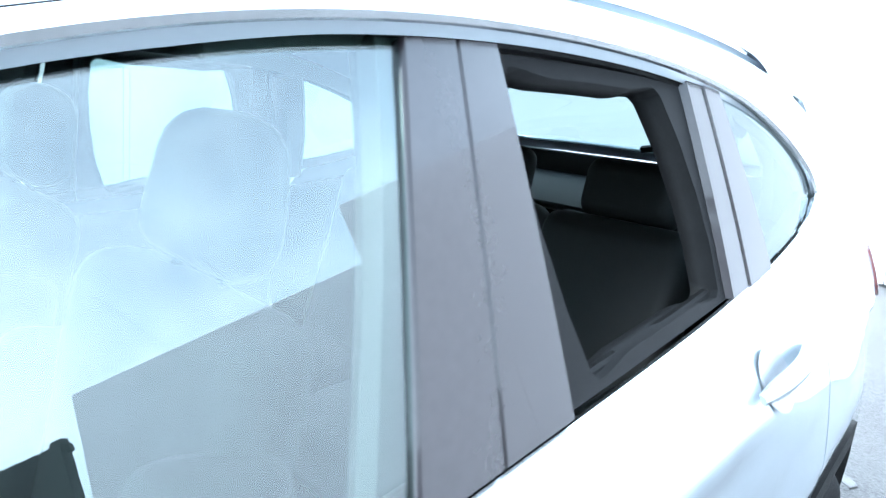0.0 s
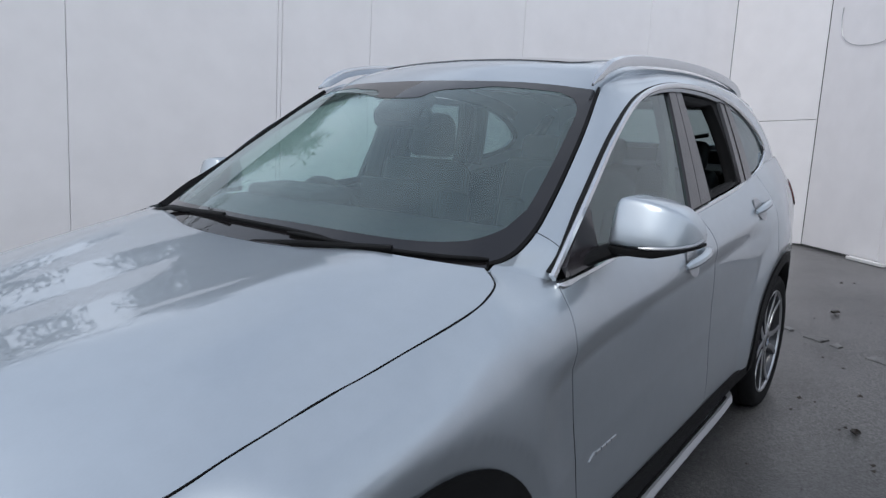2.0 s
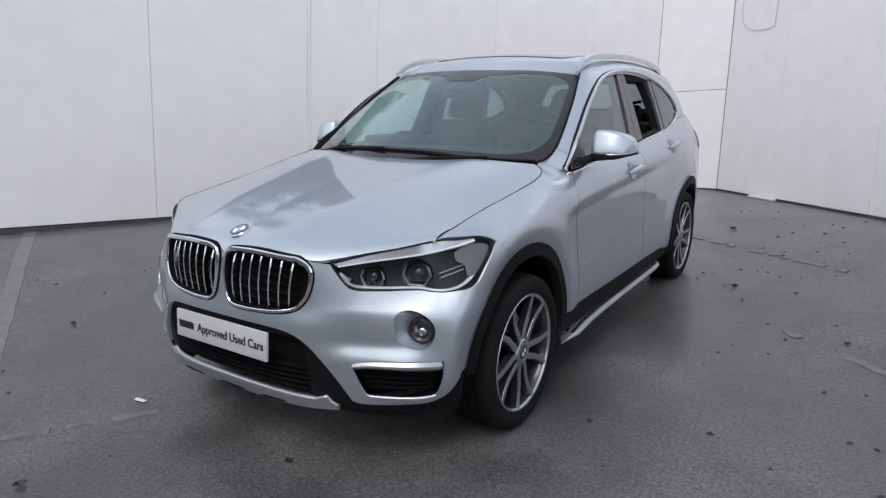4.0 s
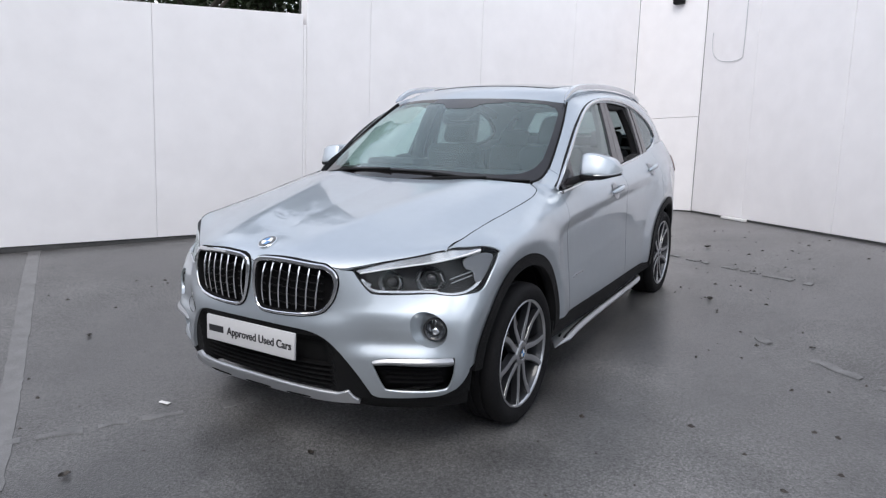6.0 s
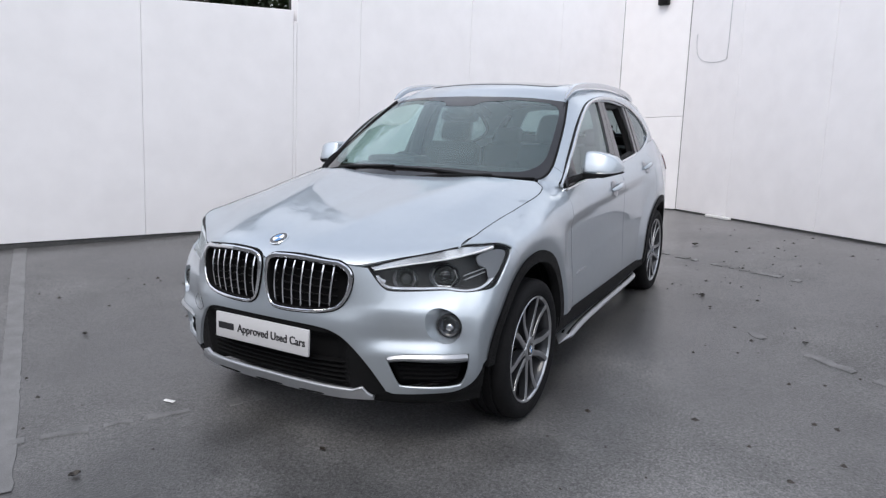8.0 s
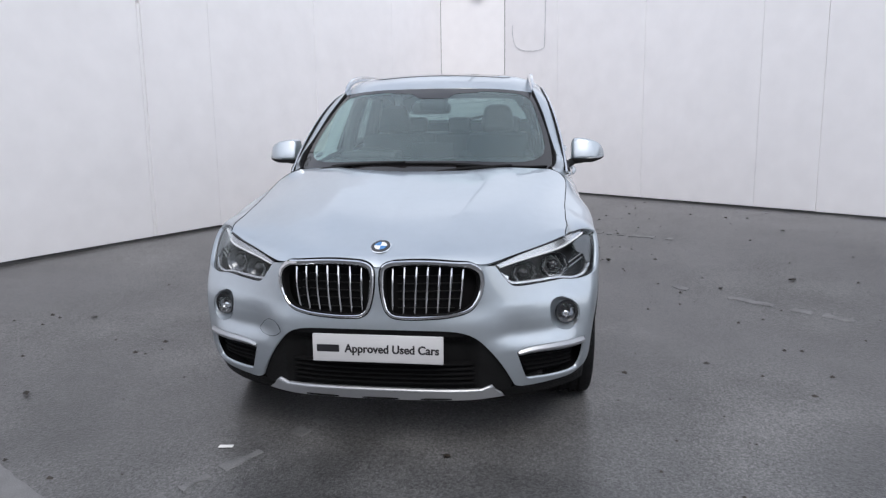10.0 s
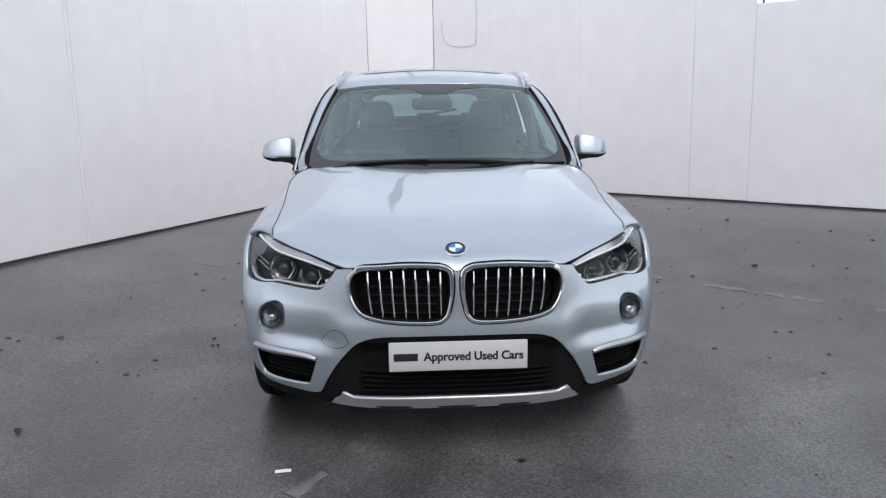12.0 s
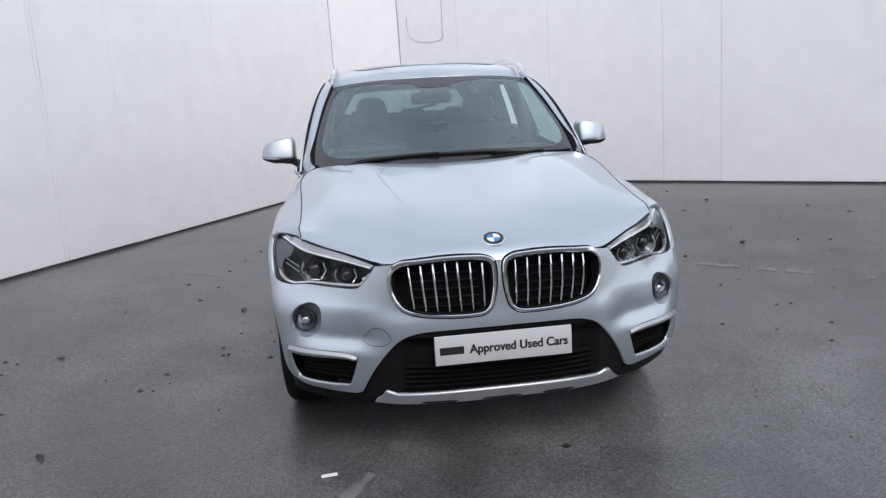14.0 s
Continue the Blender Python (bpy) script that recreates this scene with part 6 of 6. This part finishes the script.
# interior mirror and sensor housing behind the screen
bm = bmesh.new()
rounded_box(bm, (.25, .04, .072), (-.02, .985, 1.362), .030, 4)
inner_mirror = part("interior_mirror", bm, cabin_plastic, car, "dark interior mirror", 50)
bm = bmesh.new()
rounded_box(bm, (.17, .15, .07), (0, .985, 1.405), .03, 3, Matrix.Rotation(radians(28), 3, "X"))
part("sensor_housing", bm, cabin_plastic, inner_mirror, "", 50)


def seat(at, wide, name, label, front=True):
    """A seat with cushion, backrest, two bolsters and a headrest on two stalks."""
    x, y, z = at
    bm = bmesh.new()
    rounded_box(bm, (wide, .52, .17), (x, y, z), .05, 3)
    root = part(name, bm, cabin_cloth, car, label, 60)
    lean = Matrix.Rotation(radians(-14), 3, "X")
    bm = bmesh.new()
    rounded_box(bm, (wide, .14, .66), (x, y + .33, z + .36), .055, 4, lean, lambda v: (v.x * (1 - .18 * (v.z > 0)), v.y, v.z))
    part("backrest", bm, cabin_cloth, root, "", 60)
    for sd in (1, -1):
        bm = bmesh.new()
        rounded_box(bm, (.09, .17, .50), (x + sd * (wide / 2 - .045), y + .27, z + .32), .04, 3, lean)
        part("bolster", bm, cabin_cloth, root, "", 60)
        bm = bmesh.new()
        sweep(bm, [(x + sd * .06, y + .415, z + .66), (x + sd * .06, y + .44, z + .76)], disc_section(.006, 8), (0, 1, 0))
        part("headrest_stalk", bm, cabin_plastic, root)
    bm = bmesh.new()
    rounded_box(bm, (.255, .115, .23), (x, y + .452, z + .80), .055, 5, lean, lambda v: (v.x * (1 - .30 * max(v.z, 0) / .115), v.y, v.z - .035 * (abs(v.x) / .13) ** 2 * (v.z > 0)))
    part("headrest", bm, cabin_cloth, root, "", 60)


seat((.37, 1.145, .50), .52, "front_seat", "dark leather front seat")
seat((-.37, 1.145, .50), .52, "front_seat", "dark leather front seat")
for x in (-.40, 0, .40):
    bm = bmesh.new()
    rounded_box(bm, (.39, .13, .58), (x, 2.50, .86), .05, 3, Matrix.Rotation(radians(-17), 3, "X"))
    back = part("rear_seat", bm, cabin_cloth, car, "dark leather rear seat back", 60)
    bm = bmesh.new()
    rounded_box(bm, (.39, .46, .15), (x, 2.20, .56), .05, 3)
    part("cushion", bm, cabin_cloth, back, "", 60)
    bm = bmesh.new()
    rounded_box(bm, (.25 if x else .2, .09, .15), (x, 2.615, 1.20), .04, 4, Matrix.Rotation(radians(-14), 3, "X"))
    part("headrest", bm, cabin_cloth, back, "", 60)
bm = bmesh.new()
rounded_box(bm, (1.16, .62, .02), (0, 2.98, 1.12), .006, 1)
part("parcel_shelf", bm, cabin_plastic, car, "dark luggage cover")
bm = bmesh.new()
rounded_box(bm, (1.24, .03, .20), (0, 3.27, 1.105), .01, 2)
part("tailgate_lining", bm, cabin_plastic, tailgate, "dark inner lining", 40)
bm = bmesh.new()
rounded_box(bm, (.22, 1.1, .30), (0, 1.25, .58), .04, 2)
part("centre_console", bm, cabin_plastic, car, "dark centre console", 50)
for s in (1, -1):
    # door linings and inner pillar trims
    for y0, y1 in ((.75, 1.60), (1.70, 2.35)):
        bm = bmesh.new()
        rounded_box(bm, (.07, y1 - y0, .62), (s * .745, (y0 + y1) / 2, .72), .03, 2)
        part("door_lining", bm, cabin_plastic, car, "dark door lining", 50)
        bm = bmesh.new()
        rounded_box(bm, (.07, .42, .05), (s * .695, (y0 + y1) / 2 + .05, .80), .02, 2)
        part("armrest", bm, cabin_plastic, car, "", 50)
    line = smooth_line([(.715, 1.555, .95), (.700, 1.575, 1.12), (.655, 1.61, 1.32), (.60, 1.64, 1.45)], per=5)
    tube(line, flat_section(.045, -.03, .012, .5), np.array([(-1, -.35, -.2)] * len(line)), cabin_light, car, "pillar_trim", s, False, None, "light grey centre pillar trim")
    tube(smooth_line([(.722, 1.555, .90), (.700, 1.575, 1.12), (.665, 1.60, 1.30), (.64, 1.61, 1.37)], per=4), flat_section(.023, -.001, .001), np.array([(-.6, -1, 0)] * 13), cabin_cloth, car, "seat_belt", s)
    line = smooth_line([(.700, 2.40, 1.10), (.675, 2.40, 1.25), (.63, 2.36, 1.42)], per=5)
    tube(line, flat_section(.05, -.03, .01, .5), np.array([(-1, 0, -.2)] * len(line)), cabin_plastic, car, "pillar_trim", s, False, None, "dark rear pillar trim")
    line = smooth_line([(.645, 2.86, 1.12), (.605, 2.95, 1.26), (.545, 2.97, 1.37)], per=5)
    tube(line, flat_section(.07, -.03, .01, .3), np.array([(-1, .3, -.2)] * len(line)), cabin_plastic, car, "pillar_trim", s, False, None, "dark rear pillar trim")

for s in (1, -1):
    line = np.array([q for q in WIN_TOP if 1.42 < q[1] < 2.60]) + (-.085, 0, .006)
    tube(line, [(-.045, -.020), (.045, -.020), (.045, .030), (-.045, .030)], (.25, 0, 1), headlining_cloth, car, "header_trim", s, False, None, "grey header trim over the doors")

# wipers on the screen
for pts, name in (([(-.50, .388, 1.070), (-.22, .328, 1.078), (.08, .318, 1.078), (.34, .336, 1.068)], "wiper"), ([(.20, .318, 1.062), (.40, .350, 1.062), (.58, .418, 1.060), (.692, .483, 1.062)], "wiper")):
    p, n = on_body([(abs(x), y, z) for x, y, z in smooth_line(pts, per=6)], .010, SCREEN)
    q = smooth_line(pts, per=6)
    p[:, 0] *= np.sign(q[:, 0]); n[:, 0] *= np.sign(q[:, 0])
    blade = tube(p, flat_section(.005, -.010, .004, .5), n, cladding, car, name, 1, False, np.r_[.5, np.ones(len(p) - 2), .5], "black windscreen wiper")
    k = len(p) // 2
    base = np.array([(-.56, .375, 1.045), (-.40, .350, 1.072)]) if pts[0][0] < 0 else np.array([(.10, .275, 1.042), (.26, .300, 1.058)])
    tube(np.r_[base, [p[k] + n[k] * .008]], flat_section(.007, -.004, .006, .5), (0, -.4, 1), cladding, blade, "wiper_arm", 1)

# small round sticker inside the screen on the driver's side
c, n = on_body([(.632, .567, 1.122)], -.007, SCREEN)
bm = bmesh.new()
disc(bm, mirrored(c[0], -1), mirrored(n[0], -1), .024, 24, ((1, -.0006), (1, .0006)))
part("sticker", bm, gloss_black, screen, "round dark screen sticker", 40)


# ---- things round the yard ----
leaf_brown = material("wet_brown_leaf", (0.022, 0.017, 0.013), 0.5, 0, 0, 0.4, 30)
leaf_green = material("evergreen_leaf", (0.035, 0.055, 0.022), 0.5, 0, 0, 0.45, 9)
bark = material("grey_brown_bark", (0.07, 0.058, 0.048), 0.85, 0, 0, 0.35, 20, 0.5, 60)
paper = material("white_paper_scrap", (0.72, 0.72, 0.72), 0.7, 0, 0, 0.05, 30)
gate_grey = material("dark_gate_paint", (0.025, 0.03, 0.03), 0.5, 0, 0, 0.2, 6)
grey_roof = material("grey_sheet_cladding", (0.23, 0.24, 0.25), 0.5, 0, 0, 0.1, 3)


def flat_strip(name, a, b, width, mat, z=0.004, ragged=0.012, label="", seed=1, worn=0.0):
    """A worn painted line on the ground with ragged edges."""
    rnd = random.Random(seed)
    a, b = Vector(a), Vector(b)
    along = (b - a).normalized()
    side = Vector((-along.y, along.x, 0))
    n = max(4, int((b - a).length / .06))
    bm = bmesh.new()
    rows = []
    for i in range(n + 1):
        p = a + (b - a) * i / n
        edge = [p + side * (s * (width / 2 + rnd.uniform(-ragged, ragged))) for s in (-1, 1)]
        foot = [edge[0] - side * .004, *edge, edge[1] + side * .004]
        rows.append([bm.verts.new((q.x, q.y, ground_z(q.x, q.y) + h)) for q, h in zip(foot, (-.004, z, z, -.004))])
    for r, q in zip(rows, rows[1:]):
        if rnd.random() >= worn:
            for k in range(3):
                bm.faces.new((r[k], r[k + 1], q[k + 1], q[k]))
    ob = part(name, bm, mat, None)
    return tagged(ob, label, "line", kind="structure")


faint_paint = material("almost_worn_off_paint", (0.138, 0.138, 0.14), 0.6, 0, 0, 0.6, 50, 0.05, 200)
flat_strip("parking_line_1", (-5.35, 1.14, 0), (-.55, -1.60, 0), .095, line_paint, .004, .005, label="worn grey-white parking line on asphalt")
flat_strip("parking_line_2", (-1.02, -1.52, 0), (-.30, -.40, 0), .050, faint_paint, .005, .018, "almost worn-off line on wet asphalt", 2, .5)
flat_strip("parking_line_3", (.60, 3.96, 0), (2.05, 2.96, 0), .050, faint_paint, .006, .016, "almost worn-off line on wet asphalt", 3, .45)
flat_strip("parking_line_4", (1.60, 1.86, 0), (3.1, .65, 0), .050, faint_paint, .005, .016, "almost worn-off line on wet asphalt", 4, .5)
flat_strip("parking_line_5", (-1.92, 2.22, 0), (-1.60, 2.12, 0), .025, line_paint, .004, .006, "last scrap of a worn line on wet asphalt", 5, .1)


def leaf(at, size, turn, curl, mat_, name="fallen_leaf"):
    """A curled leaf lying on the ground."""
    bm = bmesh.new()
    out = []
    for i, (u, w) in enumerate(((0, .0), (.2, .30), (.5, .42), (.8, .25), (1, 0))):
        out.append([(u, -w, curl * abs(u - .5) * 1.2 + curl * w), (u, 0, curl * abs(u - .5) * .6), (u, w, curl * abs(u - .5) * 1.2 + curl * w)])
    rows = []
    for r in out:
        rows.append([bm.verts.new(Matrix.Rotation(turn, 3, "Z") @ Vector(((x - .5) * size, y * size, z * size + .004)) + Vector(at)) for x, y, z in r])
    for a, b in zip(rows, rows[1:]):
        for k in range(2):
            bm.faces.new((a[k], a[k + 1], b[k + 1], b[k]))
    bmesh.ops.remove_doubles(bm, verts=bm.verts[:], dist=.0005)
    bmesh.ops.solidify(bm, geom=bm.faces[:], thickness=.0012)
    return part(name, bm, mat_, None)


rnd = random.Random(5)
for x, y, s in ((.97, 4.30, .065), (1.30, 2.49, .055), (-.43, -1.38, .045), (2.01, 1.69, .035), (-1.88, -.41, .04), (1.73, 4.21, .045), (.26, -.73, .035), (2.53, 1.76, .055), (-1.35, .68, .03), (-1.30, .57, .028), (-1.33, 1.31, .05), (2.9, 3.0, .05), (-2.2, .6, .04)):
    tagged(leaf((x, y, ground_z(x, y)), s, rnd.uniform(0, 6), rnd.uniform(.15, .5), leaf_brown), "curled wet brown leaf lying on the asphalt", "leaf", "leaves on the asphalt")
# small grit and leaf crumbs
verts, faces = [], []
for _ in range(520):
    while True:
        x, y = rnd.uniform(-5, 6), rnd.uniform(-2.2, 6)
        if not (abs(x) < .95 and -.9 < y < 3.7) and (Vector((x, y, 0)) - CORNER).dot(IN_L) > .2 and (Vector((x, y, 0)) - CORNER).dot(IN_R) > .2:
            break
    r = rnd.choice((.004, .006, .008, .010, .013, .018))
    k = len(verts)
    a0 = rnd.uniform(0, 6)
    for i in range(5):
        a = a0 + i * 2 * math.pi / 5
        verts.append((x + r * math.cos(a) * rnd.uniform(.6, 1.4), y + r * math.sin(a) * rnd.uniform(.6, 1.4), ground_z(x, y) - .001))
    verts.append((x, y, ground_z(x, y) + r * .6))
    faces += [(k + i, k + (i + 1) % 5, k + 5) for i in range(5)]
crumbs = new("grit", mesh_from("grit", verts, faces, leaf_brown, smooth=False))
tagged(crumbs, "dark grit and leaf crumbs scattered on asphalt", "grit", kind="stuff")
bm = bmesh.new()
rounded_box(bm, (.062, .020, .004), (0, 0, .006), .001, 1, Matrix.Rotation(.12, 3, "Z"))
for v in bm.verts:
    v.co += Vector((-.688, -.742, ground_z(-.688, -.742)))
tagged(part("paper_scrap", bm, paper, None), "small white paper scrap on wet asphalt", "paper")

# strip of pale board lying at the foot of the wall, lamp box and hose on the wall
bm = bmesh.new()
rounded_box(bm, (.46, .05, .03), (0, 0, .018), .004, 1)
m = Matrix((ALONG_R, -IN_R, Vector((0, 0, 1)))).transposed()
for v in bm.verts:
    v.co = m @ v.co
    p = CORNER + ALONG_R * (1.02 + v.co.dot(ALONG_R)) + IN_R * (.05 + v.co.dot(IN_R))
    v.co = Vector((p.x, p.y, ground_z(p.x, p.y) + v.co.z))
tagged(part("board_offcut", bm, paper, None), "pale board offcut at the foot of the wall", "board")
bm = bmesh.new()
rounded_box(bm, (.15, .09, .12), (0, 0, 0), .012, 2)
m = Matrix((ALONG_C, -IN_C, Vector((0, 0, 1)))).transposed()
for v in bm.verts:
    v.co = m @ v.co + on_wall(BEND, ALONG_C, IN_C, .655, 2.96, .05, RISE_C)
lamp_box = part("wall_lamp", bm, cladding, None, "", 40)
tagged(lamp_box, "small dark lamp box fixed high on the wall", "lamp")
bm = bmesh.new()
line = smooth_line([(.19, 2.42), (.185, 2.30), (.23, 2.14), (.36, 2.05), (.55, 2.01), (.75, 2.005), (.85, 2.03), (.85, 2.03), (.86, 2.3), (.865, 3.0)], per=5)
sweep(bm, [tuple(on_wall(CORNER, ALONG_R, IN_R, a, z, .008, RISE_R)) for a, z in line], disc_section(.0035, 6), tuple(IN_R))
tagged(part("wall_cable", bm, matt_silver, None), "thin pale cable looped on the white wall", "cable")

# a dark steel gate with a white notice, past the end of the right-hand wall
gate = thing("yard_gate", "dark grey solid steel gate with a white notice", "gate")
turn = Matrix((ALONG_R, -IN_R, Vector((0, 0, 1)))).transposed()
def gate_part(name, size, along, z, off, mat_, label=""):
    bm = bmesh.new()
    rounded_box(bm, size, (0, 0, 0), .004, 1)
    for v in bm.verts:
        v.co = turn @ v.co + CORNER + ALONG_R * along + IN_R * off + Vector((0, 0, z + .20))
    return part(name, bm, mat_, gate, label)
for k in range(4):
    gate_part("sheet", (.99, .03, 1.62), 7.18 + k, .93, -.05, gate_grey)
for k in range(5):
    gate_part("post", (.08, .08, 1.72), 6.72 + k, .92, -.10, gate_grey)
for z in (.18, 1.70):
    gate_part("rail", (4.1, .06, .06), 8.70, z, -.095, gate_grey)
gate_part("notice", (.26, .006, .20), 6.96, 1.34, -.028, paper, "white notice board")


def tree(at, height, seed, label, leaves=5200, spread=1.0):
    """A tapered trunk that forks into limbs and twigs, and a crown of many small leaves."""
    rnd = random.Random(seed)
    root = thing("tree", label, "tree", at=at)
    bm = bmesh.new()
    tips = []
    def limb(p, d, length, r, depth):
        pts, q, dd = [p], Vector(p), Vector(d)
        n = 5
        for i in range(n):
            dd = (dd + Vector((rnd.uniform(-.22, .22), rnd.uniform(-.22, .22), rnd.uniform(-.05, .16)))).normalized()
            q = q + dd * length / n
            pts.append(tuple(q))
            if depth >= 2:
                tips.append((q.copy(), depth))
        sweep(bm, pts, disc_section(r, 6), (.3, .9, .1), False, np.linspace(1, .45, len(pts)))
        if depth < 4:
            for _ in range(3 if depth else 5):
                k = rnd.randint(2, n)
                a = rnd.uniform(0, 2 * math.pi)
                side = Vector((math.cos(a), math.sin(a), rnd.uniform(.0, .7) if depth < 2 else rnd.uniform(-.4, .5)))
                limb(pts[k], (dd * .6 + side * spread).normalized(), length * rnd.uniform(.55, .75), r * .5, depth + 1)
    limb((0, 0, 0), (0, 0, 1), height * .42, height * .022, 0)
    part("trunk", bm, bark, root, "", 50)
    verts, faces = [], []
    for _ in range(leaves):
        p, dpt = rnd.choice(tips)
        p = p + Vector((rnd.gauss(0, .14), rnd.gauss(0, .14), rnd.gauss(0, .12)))
        s = rnd.uniform(.03, .075)
        u = Vector((rnd.uniform(-1, 1), rnd.uniform(-1, 1), rnd.uniform(-1, .3))).normalized()
        w = u.orthogonal().normalized()
        k = len(verts)
        verts += [tuple(p), tuple(p + u * s + w * s * .4), tuple(p + u * s * 2), tuple(p + u * s - w * s * .4)]
        faces.append((k, k + 1, k + 2, k + 3))
    hang("crown", mesh_from("crown", verts, faces, leaf_green, smooth=False), root, "dark evergreen leaves with gaps")
    return root


tree((-6.0, 3.5, 0), 6.6, 3, "dark evergreen tree behind the white boundary wall", 15000)
tree((-5.3, 5.9, 0), 5.4, 8, "dark evergreen tree behind the white boundary wall", 7500)
tree((-6.9, 5.2, 0), 7.6, 21, "tall dark evergreen tree behind the white boundary wall", 15000)
tree((-8.6, 1.2, 0), 7.4, 12, "dark evergreen tree behind the white boundary wall", 6000)

# a lamp post beyond the corner of the walls
post = thing("street_lamp", "tall grey street lamp with two arms behind the walls", "lamp", at=(-.25, 9.8, 0))
bm = bmesh.new()
sweep(bm, [(0, 0, 0), (0, 0, 3), (0, 0, 6), (0, 0, 9.0)], disc_section(.09, 12), (0, 1, 0), False, [1, .9, .75, .6])
part("post", bm, grey_roof, post, "", 40)
for s in (1, -1):
    bm = bmesh.new()
    sweep(bm, [(0, 0, 8.9), (s * .2, 0, 9.0), (s * .45, 0, 9.02)], disc_section(.04, 8), (0, 1, 0))
    part("arm", bm, grey_roof, post, "", 40)
    bm = bmesh.new()
    rounded_box(bm, (.5, .22, .10), (s * .62, 0, 9.0), .03, 2)
    part("lamp_head", bm, grey_roof, post, "", 40)
